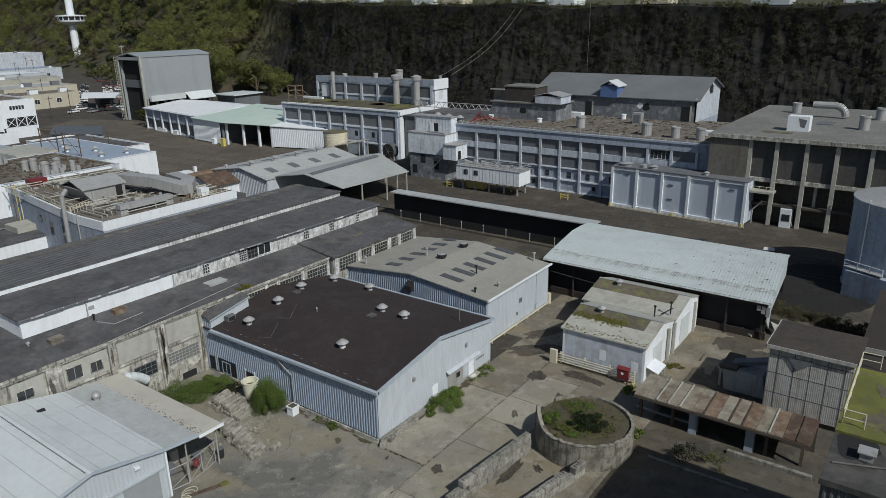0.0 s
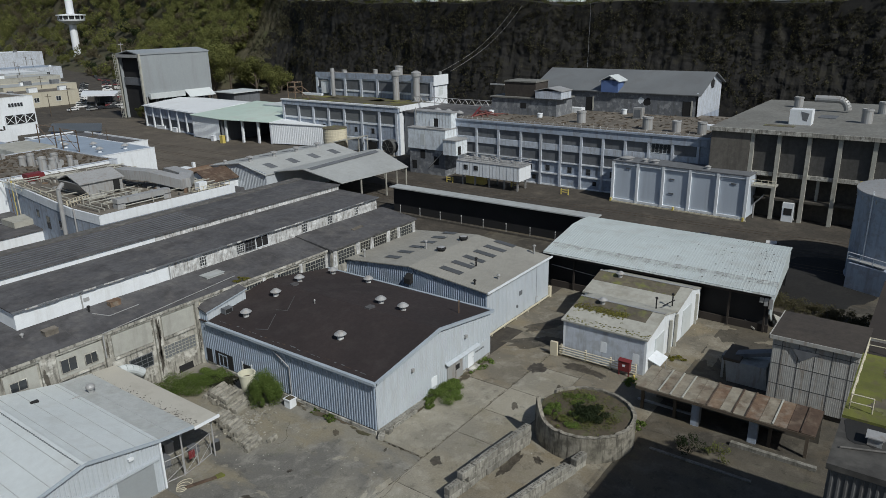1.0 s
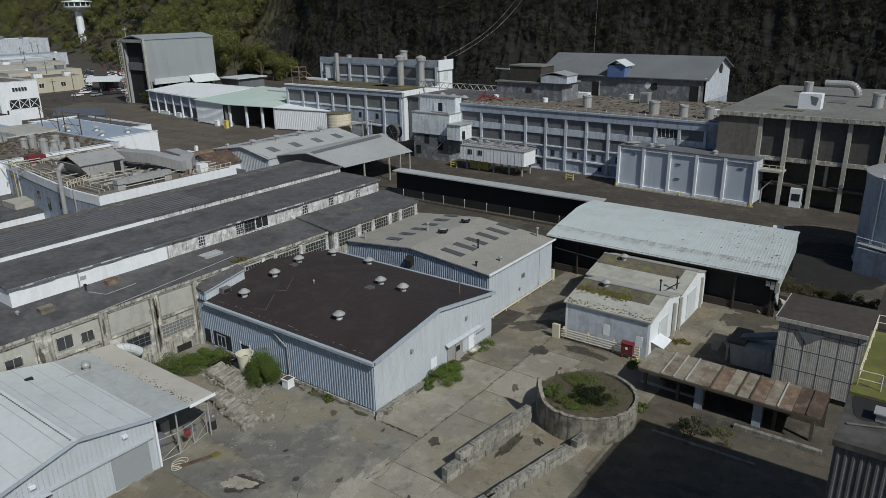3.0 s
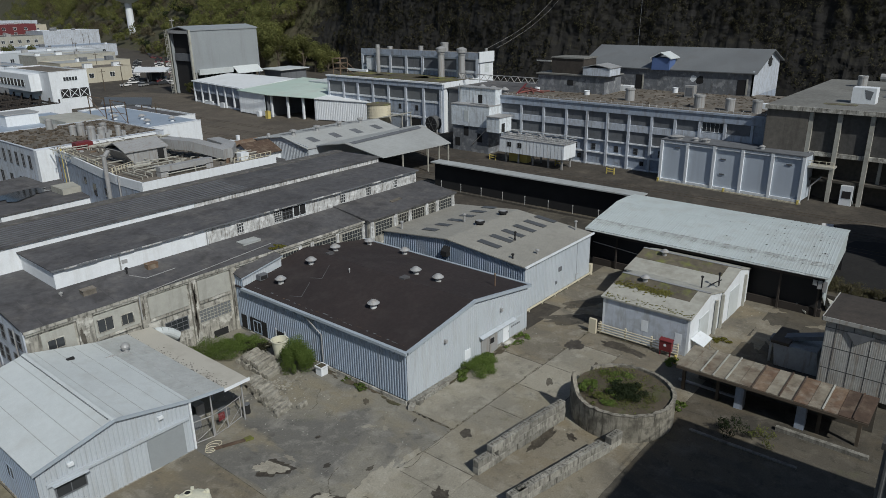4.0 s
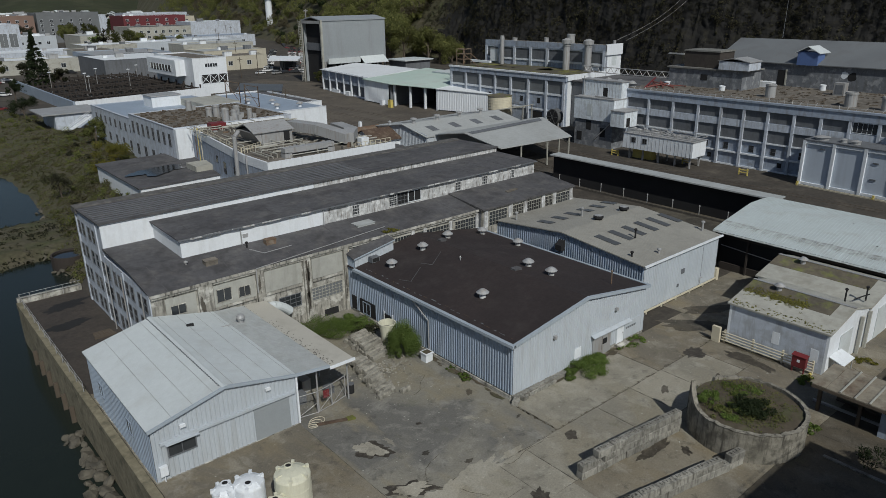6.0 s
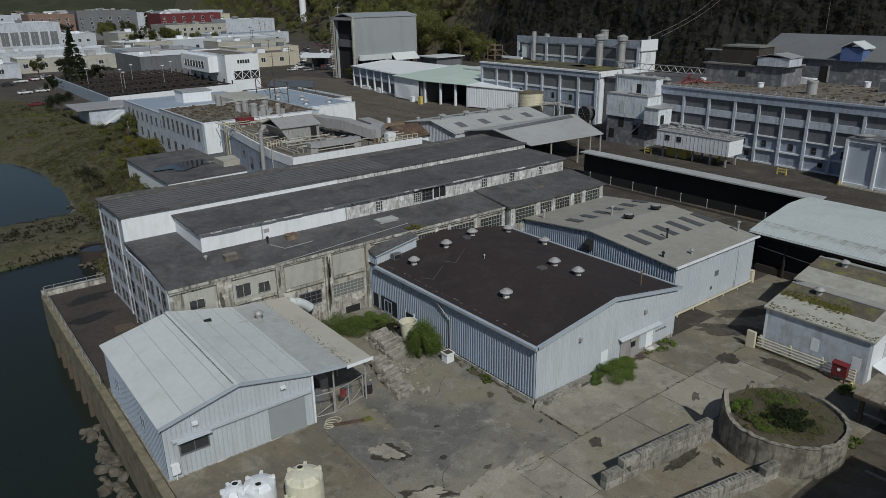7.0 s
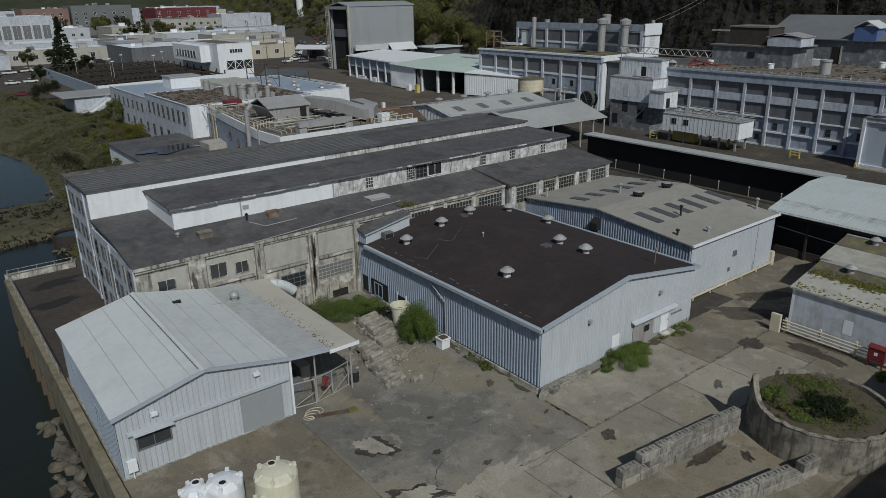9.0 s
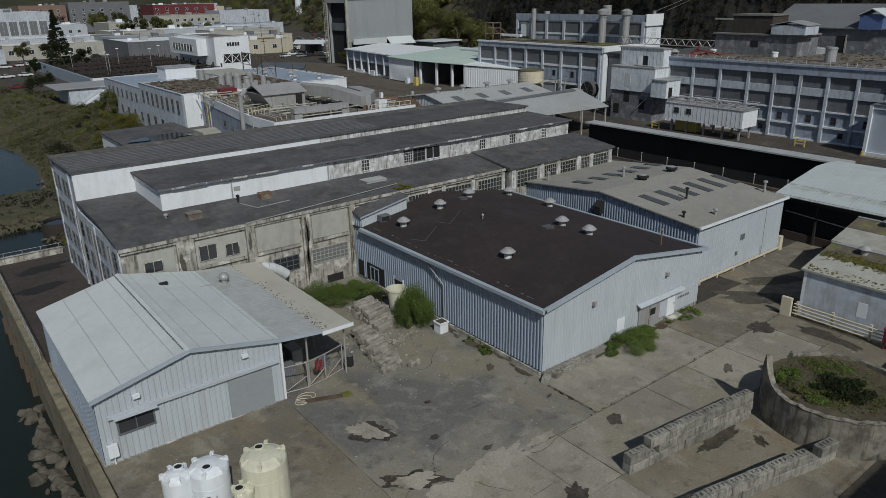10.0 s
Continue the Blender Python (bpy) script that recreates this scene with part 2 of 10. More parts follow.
    "char_conc": surface("weathered_dark_parapet", (0.13, 0.125, 0.118), (0.085, 0.082, 0.08), 1.2, 0.9, 0.3, (0.22, 0.21, 0.195), 0.5, fine=5, grit=0.35),
    "bay_dark": surface("dark_stained_bay", (0.095, 0.093, 0.09), (0.07, 0.068, 0.064), 0.4, 0.9, 0.2, (0.045, 0.042, 0.038), 0.5, True, grit=0.25),
    "bright_roof": surface("bright_white_roof", (0.74, 0.77, 0.79), (0.69, 0.72, 0.74), 0.4, 0.5, 0.03, (0.5, 0.5, 0.48), 0.25, grit=0.05),
    "tower_white": surface("dull_white_cladding", (0.70, 0.755, 0.80), (0.63, 0.68, 0.73), 0.8, 0.6, 0.08, (0.25, 0.24, 0.23), 0.45, True, fine=6, blotch=((0.42, 0.44, 0.45), 0.4, 0.8), grit=0.15),
    "faded_red": surface("faded_red_steel", (0.23, 0.075, 0.065), (0.17, 0.06, 0.052), 1.5, 0.7, 0.1, (0.12, 0.09, 0.08), 0.5, fine=6),
    "moss_gravel": surface("mossy_gravel_roof", (0.105, 0.09, 0.066), (0.075, 0.066, 0.05), 0.6, 0.95, 0.4, (0.075, 0.085, 0.03), 0.6, fine=3, grit=0.4, blotch=((0.20, 0.20, 0.035), 0.8, 0.2)),
    "annex_roof": surface("worn_grey_annex_roof", (0.062, 0.06, 0.057), (0.042, 0.04, 0.038), 0.8, 0.9, 0.2, (0.025, 0.024, 0.023), 0.7, fine=5, grit=0.3, blotch=((0.09, 0.087, 0.08), 0.6, 0.5)),
    # near-black ground colour for shade painted beside the tank
    "black_shade": surface("shade_black_ground", (0.013, 0.0125, 0.012), (0.019, 0.018, 0.017), 0.5, 0.85, 0.2, (0.03, 0.028, 0.025), 0.4, fine=4, grit=0.3),
    "grey_conc_and_shade": surface("grey_stained_concrete_and_shade", (0.175, 0.187, 0.207), (0.135, 0.144, 0.157), 0.8, 0.85, 0.2, (0.10, 0.10, 0.10), 0.6, True, fine=5, blotch=((0.33, 0.34, 0.35), 0.6, 0.7), grit=0.25),
    "dark_tin": surface("dark_corrugated_sheet", (0.12, 0.123, 0.125), (0.09, 0.092, 0.094), 1.2, 0.65, 0.05, (0.055, 0.05, 0.045), 0.5, True, grit=0.25),
    "quay_conc": surface("worn_quay_concrete", (0.24, 0.215, 0.15), (0.17, 0.15, 0.10), 0.7, 0.9, 0.3, (0.07, 0.065, 0.045), 0.7, fine=4, grit=0.35),
    "bar_conc": surface("rough_precast_concrete", (0.335, 0.32, 0.275), (0.25, 0.236, 0.20), 2.0, 0.92, 0.5, (0.09, 0.083, 0.068), 0.7, fine=7, grit=0.4),
    "worn_sheet": surface("streaked_corrugated_roof", (0.46, 0.50, 0.50), (0.36, 0.385, 0.38), 1.6, 0.6, 0.05, (0.15, 0.14, 0.125), 0.6, fine=8, grit=0.3, blotch=((0.20, 0.195, 0.18), 0.6, 1.3)),
    "pale_sheet": surface("pale_grey_sheet_roof", (0.40, 0.415, 0.41), (0.35, 0.36, 0.355), 0.4, 0.6, 0.04, (0.28, 0.28, 0.265), 0.35, grit=0.12),
    "char": surface("charred_beam", (0.042, 0.034, 0.029), (0.03, 0.025, 0.022), 1.0, 0.9, 0.2),
}


def foliage(name, *cols):
    """Leaves in several tones, one tone a leaf."""
    m = bpy.data.materials.new(name)
    m.use_nodes = True
    N, L = m.node_tree.nodes, m.node_tree.links
    b = N["Principled BSDF"]
    b.inputs["Roughness"].default_value, b.inputs["Specular IOR Level"].default_value = 0.75, 0.2
    geo, r = N.new("ShaderNodeNewGeometry"), N.new("ShaderNodeValToRGB")
    L.new(geo.outputs["Random Per Island"], r.inputs[0])
    while len(r.color_ramp.elements) < len(cols):
        r.color_ramp.elements.new(0.5)
    for i, c in enumerate(cols):
        r.color_ramp.elements[i].position = i / (len(cols) - 1)
        r.color_ramp.elements[i].color = (*c, 1)
    tc, n, mx = N.new("ShaderNodeTexCoord"), N.new("ShaderNodeTexNoise"), N.new("ShaderNodeMix")
    n.inputs["Scale"].default_value = 0.08
    mx.data_type, mx.blend_type, mx.inputs[0].default_value = "RGBA", "MULTIPLY", 0.8
    g = N.new("ShaderNodeMapRange")
    g.inputs[1].default_value, g.inputs[2].default_value, g.inputs[3].default_value, g.inputs[4].default_value = 0.32, 0.68, 0.5, 1.4
    L.new(tc.outputs["Object"], n.inputs["Vector"])
    L.new(n.outputs[0], g.inputs[0])
    L.new(r.outputs[0], mx.inputs[6])
    L.new(g.outputs[0], mx.inputs[7])
    L.new(mx.outputs[2], b.inputs["Base Color"])
    tr, ms = N.new("ShaderNodeBsdfTranslucent"), N.new("ShaderNodeMixShader")
    ms.inputs[0].default_value = 0.38
    L.new(mx.outputs[2], tr.inputs["Color"])
    L.new(b.outputs[0], ms.inputs[1])
    L.new(tr.outputs[0], ms.inputs[2])
    L.new(ms.outputs[0], N["Material Output"].inputs["Surface"])
    return m


M["leaf"] = foliage("shrub_leaves", (0.10, 0.155, 0.035), (0.145, 0.205, 0.05), (0.075, 0.12, 0.03), (0.18, 0.225, 0.06))
M["leaf_dark"] = foliage("dark_leaves", (0.022, 0.032, 0.014), (0.035, 0.05, 0.02), (0.018, 0.026, 0.012))
M["spring_leaf"] = foliage("spring_leaves", (0.075, 0.082, 0.024), (0.055, 0.064, 0.02), (0.095, 0.10, 0.03), (0.062, 0.064, 0.026))
M["wood_leaf"] = foliage("woodland_leaves", (0.155, 0.168, 0.052), (0.118, 0.132, 0.045), (0.19, 0.195, 0.06), (0.13, 0.132, 0.055))
M["grass_leaf"] = foliage("bank_grass_blades", (0.135, 0.158, 0.043), (0.11, 0.128, 0.04), (0.16, 0.172, 0.053), (0.12, 0.113, 0.048))
M["bare_twig"] = foliage("bare_twigs", (0.125, 0.11, 0.07), (0.10, 0.088, 0.058), (0.145, 0.125, 0.075))
M["moss_leaf"] = foliage("moss_tufts", (0.24, 0.225, 0.05), (0.17, 0.17, 0.045), (0.12, 0.11, 0.045), (0.28, 0.265, 0.06))
M["brush"] = foliage("dry_brush", (0.036, 0.038, 0.02), (0.027, 0.03, 0.016), (0.05, 0.047, 0.028), (0.032, 0.038, 0.018))
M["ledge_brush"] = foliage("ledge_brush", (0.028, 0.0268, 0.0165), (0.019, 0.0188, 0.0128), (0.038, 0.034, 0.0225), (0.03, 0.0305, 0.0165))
M["cliff_brush"] = foliage("cliff_brush", (0.072, 0.069, 0.036), (0.046, 0.045, 0.026), (0.098, 0.087, 0.05), (0.062, 0.066, 0.031), (0.085, 0.07, 0.047))
M["bank_brush"] = foliage("bank_brush", (0.115, 0.10, 0.06), (0.088, 0.082, 0.046), (0.14, 0.12, 0.075), (0.105, 0.11, 0.045))
M["yellow_leaf"] = foliage("yellow_leaves", (0.22, 0.19, 0.03), (0.15, 0.14, 0.03), (0.11, 0.12, 0.03))


# ---- mesh helpers ----
def mesh_of(name, bm, material):
    me = bpy.data.meshes.new(name)
    bmesh.ops.recalc_face_normals(bm, faces=bm.faces)
    bm.to_mesh(me)
    bm.free()
    me.materials.append(M[material] if isinstance(material, str) else material)
    return me


def part(name, bm, material, parent, label=""):
    ob = new(name, mesh_of(name, bm, material))
    ob.parent = parent
    return tagged(ob, label)


def thing(name, label, category, group="", kind="", at=None):
    ob = new(name)
    ob.matrix_world = at or Matrix()
    return tagged(ob, label, category, group, kind)


def solid(name, bm, material, label, category, group="", kind=""):
    return tagged(new(name, mesh_of(name, bm, material)), label, category, group, kind)


def add_box(bm, x0, y0, z0, x1, y1, z1):
    v = [bm.verts.new(p) for p in ((x0, y0, z0), (x1, y0, z0), (x1, y1, z0), (x0, y1, z0), (x0, y0, z1), (x1, y0, z1), (x1, y1, z1), (x0, y1, z1))]
    for f in ((3, 2, 1, 0), (4, 5, 6, 7), (0, 1, 5, 4), (1, 2, 6, 5), (2, 3, 7, 6), (3, 0, 4, 7)):
        bm.faces.new([v[i] for i in f])
    return bm


def box(*c):
    return add_box(bmesh.new(), *c)


def add_prism(bm, ring, way):
    """Extrude a closed ring of points along a vector."""
    way = Vector(way)
    a = [bm.verts.new(p) for p in ring]
    b = [bm.verts.new(Vector(p) + way) for p in ring]
    n = len(a)
    bm.faces.new(a[::-1])
    bm.faces.new(b)
    for i in range(n):
        bm.faces.new((a[i], a[(i + 1) % n], b[(i + 1) % n], b[i]))
    return bm


def prism(ring, way):
    return add_prism(bmesh.new(), ring, way)


def add_tube(bm, p, q, r, n=8, r2=None):
    """A closed round bar from p to q."""
    p, q = Vector(p), Vector(q)
    d = (q - p).normalized()
    u = d.orthogonal().normalized()
    w = d.cross(u)
    r2 = r if r2 is None else r2
    rings = []
    for c, rad in ((p, r), (q, r2)):
        rings.append([bm.verts.new(c + (u * math.cos(2 * math.pi * i / n) + w * math.sin(2 * math.pi * i / n)) * rad) for i in range(n)])
    for i in range(n):
        bm.faces.new((rings[0][i], rings[0][(i + 1) % n], rings[1][(i + 1) % n], rings[1][i]))
    bm.faces.new(rings[0][::-1])
    bm.faces.new(rings[1])
    return bm


def tube(p, q, r, n=8, r2=None):
    return add_tube(bmesh.new(), p, q, r, n, r2)


def add_lathe(bm, x, y, profile, n=20):
    """Turn a profile of (radius, z) about the upright line through x, y."""
    rings = [[bm.verts.new((x + r * math.cos(2 * math.pi * i / n), y + r * math.sin(2 * math.pi * i / n), z)) for i in range(n)] for r, z in profile]
    for a, b in zip(rings, rings[1:]):
        for i in range(n):
            bm.faces.new((a[i], a[(i + 1) % n], b[(i + 1) % n], b[i]))
    bm.faces.new(rings[0][::-1])
    bm.faces.new(rings[-1])
    return bm


def lathe(x, y, profile, n=20):
    return add_lathe(bmesh.new(), x, y, profile, n)


def ribbed(p, q, z0, top, out, pitch=0.3, depth=0.05):
    """Ribbed metal sheet from p to q in plan; top: a height or a function of the part of the way; out: the outward way."""
    bm = bmesh.new()
    p, q, out = Vector((*p, 0)), Vector((*q, 0)), Vector((*out, 0))
    long = (q - p).length
    n = max(int(long / pitch), 1)
    up = top if callable(top) else (lambda f: top)
    pts = []
    for i in range(n):
        for f, d in ((0.0, 0), (0.34, 0), (0.46, 1), (0.74, 1), (0.86, 0)):
            pts.append(((i + f) / n, d))
    pts.append((1.0, 0))
    prev = None
    for f, d in pts:
        at = p + (q - p) * f + out * (0.02 + d * depth)
        inn = p + (q - p) * f - out * 0.08
        now = [bm.verts.new((at.x, at.y, z0)), bm.verts.new((at.x, at.y, up(f))), bm.verts.new((inn.x, inn.y, up(f)))]
        if prev:
            bm.faces.new((prev[0], now[0], now[1], prev[1]))
            bm.faces.new((prev[1], now[1], now[2], prev[2]))
        prev = now
    return bm


def gable_ring(a, b, eave_a, eave_b, mid, top, z0=0.0, axis="x", at=0.0):
    """Ring of a gable wall: from a to b along the axis, at the other coordinate."""
    ring = [(a, z0), (b, z0), (b, eave_b), (mid, top), (a, eave_a)]
    return [(u, at, z) if axis == "x" else (at, u, z) for u, z in ring]


def slab_roof(points, thick=0.14):
    """Roof sheet over a run of (u, z) points, given as 3D pairs: list of ((p0, p1), ...) edges across the ridge."""
    bm = bmesh.new()
    top = [[bm.verts.new(p) for p in pair] for pair in points]
    low = [[bm.verts.new((p[0], p[1], p[2] - thick)) for p in pair] for pair in points]
    for i in range(len(points) - 1):
        bm.faces.new((top[i][0], top[i][1], top[i + 1][1], top[i + 1][0]))
        bm.faces.new((low[i][0], low[i + 1][0], low[i + 1][1], low[i][1]))
        for s in (0, 1):
            bm.faces.new((top[i][s], top[i + 1][s], low[i + 1][s], low[i][s]))
    for i in (0, -1):
        bm.faces.new((top[i][0], top[i][1], low[i][1], low[i][0]))
    return bm


def ribbed_roof(edges, v0, v1, pitch=0.33, high=0.02, thick=0.1, along="x"):
    """One ribbed roof sheet: edges of (u, z) down the slope, ribs across v from v0 to v1; along: the axis of u."""
    bm = bmesh.new()
    n = max(int((v1 - v0) / pitch), 1)
    vs = [(v0 + (v1 - v0) * (i + f) / n, d * high) for i in range(n) for f, d in ((0, 0), (0.3, 0), (0.45, 1), (0.6, 0))] + [(v1, 0)]
    at = lambda u, v, z: (u, v, z) if along == "x" else (v, u, z)
    rows = [[bm.verts.new(at(u, v, z + d)) for u, z in edges] for v, d in vs]
    for a, b in zip(rows, rows[1:]):
        for k in range(len(edges) - 1):
            bm.faces.new((a[k], a[k + 1], b[k + 1], b[k]))
    ends = [[bm.verts.new(at(u, v, z - thick)) for u, z in edges] for v in (v0, v1)]
    for k in range(len(edges) - 1):
        bm.faces.new((ends[0][k], ends[0][k + 1], ends[1][k + 1], ends[1][k]))
        for row, low in ((rows[0], ends[0]), (rows[-1], ends[1])):
            bm.faces.new((row[k], row[k + 1], low[k + 1], low[k]))
    for k in (0, -1):
        bm.faces.new([r[k] for r in rows] + [ends[1][k], ends[0][k]])
    return bm


def put(name, mesh, parent, m, label=""):
    """An object of its own on a shared mesh."""
    ob = new(name, mesh)
    ob.parent = parent
    ob.matrix_local = m
    return tagged(ob, label)


def rect(face, at, u0, u1, z0, z1, d0, d1):
    """A box on a wall: S looks to -y at y = at, W looks to -x at x = at; d0, d1: from and to how far proud."""
    return (u0, at - d1, z0, u1, at - d0, z1) if face == "S" else (at - d1, u0, z0, at - d0, u1, z1)


def window(parent, face, at, u, z, w, h, nx=2, nz=2, frame_mat="white", glass="glass", bar=0.07, out=0.07):
    """A window with a barred frame in one piece; its pane is a part of its own."""
    lines = []
    for a, size, n in ((u, w, nx), (z, h, nz)):
        row = []
        for i in range(n + 1):
            b = bar if i in (0, n) else bar * 0.6
            row += [a + size * i / n - b / 2, a + size * i / n + b / 2]
        lines.append(row)
    us, zs = lines
    bm = bmesh.new()
    at_point = lambda uu, zz, d: (uu, at - d, zz) if face == "S" else (at - d, uu, zz)
    front, back = ([[bm.verts.new(at_point(uu, zz, d)) for zz in zs] for uu in us] for d in (out, 0.0))
    bars = lambda i, k: 0 <= i < len(us) - 1 and 0 <= k < len(zs) - 1 and (i % 2 == 0 or k % 2 == 0)
    for i in range(len(us) - 1):
        for k in range(len(zs) - 1):
            if not bars(i, k):
                continue
            for g in (front, back):
                bm.faces.new((g[i][k], g[i + 1][k], g[i + 1][k + 1], g[i][k + 1]))
            for ni, nk, p, q in ((i - 1, k, (i, k), (i, k + 1)), (i + 1, k, (i + 1, k), (i + 1, k + 1)), (i, k - 1, (i, k), (i + 1, k)), (i, k + 1, (i, k + 1), (i + 1, k + 1))):
                if not bars(ni, nk):
                    bm.faces.new((front[p[0]][p[1]], front[q[0]][q[1]], back[q[0]][q[1]], back[p[0]][p[1]]))
    wd = part("window", bm, frame_mat, parent)
    part("pane", box(*rect(face, at, u + 0.02, u + w - 0.02, z + 0.02, z + h - 0.02, 0.004, 0.025)), glass, wd, "dark glass" if glass in ("glass", "dark") else "dull pane")
    return wd


def leaf_mesh(name, blobs, per, size, material, seed=1, flat=1.0, lie=0.35):
    """Leaves as small four-cornered blades in and on rounded clumps (x, y, z, rx, rz)."""
    rng = np.random.default_rng(seed)
    vs = []
    for x, y, z, r, rz in blobs:
        n = per if isinstance(per, int) else int(per * r * r)
        d = rng.normal(size=(n, 3))
        d /= np.linalg.norm(d, axis=1)[:, None]
        rad = rng.uniform(0.55, 1.08, n)[:, None]
        c = np.array([x, y, z]) + d * rad * np.array([r, r, rz])
        a = rng.normal(size=(n, 3))
        a /= np.linalg.norm(a, axis=1)[:, None]
        a -= lie * np.sum(a * d, axis=1)[:, None] * d
        a /= np.linalg.norm(a, axis=1)[:, None] + 1e-6
        b = np.cross(a, d + rng.normal(size=(n, 3)) * 0.5)
        b /= np.linalg.norm(b, axis=1)[:, None] + 1e-6
        s = rng.uniform(0.55, 1.3, n)[:, None] * size
        vs.append(np.stack([c - a * s * 0.5, c + b * s * 0.32 * flat, c + a * s * 0.5, c - b * s * 0.32 * flat], 1))
    v = np.concatenate(vs).reshape(-1, 3)
    me = bpy.data.meshes.new(name)
    me.from_pydata(v.tolist(), [], np.arange(len(v)).reshape(-1, 4).tolist())
    me.materials.append(M[material])
    return me


def blob(x, y, r, z, seed, stretch=1.0, turn=0.0, n=26, rough=0.35):
    """A thin flat patch of uneven outline."""
    bm = bmesh.new()
    ring = []
    for i in range(n):
        a = 2 * math.pi * i / n
        q = r * (1 + rough * noise.noise((math.cos(a) * 1.6 + seed * 7.3, math.sin(a) * 1.6, seed)) + 0.4 * rough * noise.noise((math.cos(a) * 5 + seed, math.sin(a) * 5, 4)))
        u, v = q * stretch * math.cos(a), q * math.sin(a)
        ring.append((x + u * math.cos(turn) - v * math.sin(turn), y + u * math.sin(turn) + v * math.cos(turn), z))
    return add_prism(bm, ring, (0, 0, 0.004))


# ---- ground, river, quay ----
QUAY_X, QUAY_Y = -27.3, 50.4
EDGE = [(-3000, QUAY_X), (-200, QUAY_X), (-60, QUAY_X), (0, QUAY_X), (QUAY_Y, QUAY_X), (QUAY_Y + 0.1, -21.0), (58, -17.5), (66, -15), (78, -12), (90, -8), (105, -3), (112, -1), (122, 3), (145, 4), (158, 9), (170, 12), (182, 8), (200, -2),
        (240, -8), (300, -14), (420, -40), (600, -120), (1000, -400), (1800, -1200), (4000, -3500)]


def edge_x(y):
    return float(np.interp(y, [e[0] for e in EDGE], [e[1] for e in EDGE]))


def bank_extra(y):
    return float(np.interp(y, [105, 125, 150, 170, 200], [0, 7, 8, 12, 0]))


def ground():
    bm = bmesh.new()
    cols = []
    for y, x in EDGE:
        low = (x, y, -7.0) if y <= QUAY_Y else (x - 0.5, y, -7.0)
        cols.append([bm.verts.new(p) for p in (low, (x, y, 0), (max(x + 30, 60), y, 0), (230, y, 0), (3500, y, 0))])
    for a, b in zip(cols, cols[1:]):
        for i in range(len(a) - 1):
            bm.faces.new((a[i], a[i + 1], b[i + 1], b[i]))
    return solid("ground", bm, "asphalt", "worn grey-brown asphalt ground of an old mill yard", "ground", kind="structure")


def river_bank():
    """Overgrown slope from the land's edge down into the water."""
    bm = bmesh.new()
    rows = []
    for i in range(150):
        y = QUAY_Y + 0.6 + i * 1.6 if i < 120 else QUAY_Y + 192 + (i - 120) * 14
        x = edge_x(y)
        wide = 2.5 + 11 * min(max((y - 56) / 40, 0), 1) + 0.6 * min(max(y - 142, 0), 60) + bank_extra(y) + 2 * noise.noise((y * 0.07, 0, 0))
        row = []
        for k in range(18):
            f = k / 17
            n = noise.noise((y * 0.23, f * 5, 2)) + 0.5 * noise.noise((y * 0.7, f * 11, 7))
            row.append(bm.verts.new((x + 7 - (wide + 7) * f + 0.6 * n, y, 0.05 - 6.2 * max(f - 0.3, 0) ** 1.15 / 0.66 + 0.45 * n * (f > 0.12))))
        rows.append(row)
    for a, b in zip(rows, rows[1:]):
        for k in range(17):
            bm.faces.new((a[k], a[k + 1], b[k + 1], b[k]))
    return solid("river_bank", bm, "scrub", "overgrown brown and green river bank", "bank", kind="structure")


def river_spit():
    """Low muddy spit of land that reaches out into the river."""
    bm = bmesh.new()
    rows = []
    for i in range(50):
        x = -8 - i * 1.1
        row = []
        for k in range(21):
            v = k / 10 - 1
            half = 13.5 - 0.03 * (x + 8) ** 2 / 10 + 2.5 * noise.noise((x * 0.12, 3, 0))
            n = noise.noise((x * 0.3, v * 4, 1)) + 0.5 * noise.noise((x * 0.9, v * 11, 5))
            row.append(bm.verts.new((x, 89 + half * v, -5.6 + 2.6 * (1 - v ** 4) * (1 - (i / 50) ** 4) + 0.35 * n)))
        rows.append(row)
    for a, b in zip(rows, rows[1:]):
        for k in range(20):
            bm.faces.new((a[k], a[k + 1], b[k + 1], b[k]))
    return solid("river_spit", bm, "scrub", "low muddy spit of land in the river", "bank", kind="structure")


ground(), river_bank(), river_spit()
bm = bmesh.new()
bm.faces.new([bm.verts.new(p) for p in ((-4000, -3000, -4.6), (100, -3000, -4.6), (100, 4000, -4.6), (-4000, 4000, -4.6))])
solid("water", bm, "water", "dark green still river water beside the quay", "river", kind="structure")
bm = bmesh.new()
for i in range(260):
    rng = random.Random(i)
    y = rng.uniform(52, 150) if i > 60 else rng.uniform(12, 27)
    if i > 60:
        f = rng.uniform(0.72, 0.95)
        x = edge_x(y) + 7 - (9.5 + 11 * min(max((y - 56) / 40, 0), 1)) * f
        z = -4.3 - 0.4 * rng.random()
    else:
        x, z = -27.9 - abs(rng.gauss(0, 0.6)), -4.55
    s = rng.uniform(0.12, 0.4) if i > 60 else rng.uniform(0.2, 0.65)
    m = pose(x, y, z, rng.uniform(0, 60), rng.uniform(0, 60), rng.uniform(0, 360)) @ Matrix.Diagonal((s * 1.4, s, s * 0.7, 1))
    bmesh.ops.create_icosphere(bm, subdivisions=1, radius=1, matrix=m)
tagged(solid("shore_rocks", bm, "river_rock", "brown broken rocks along the river edge", "rocks"), kind="stuff")

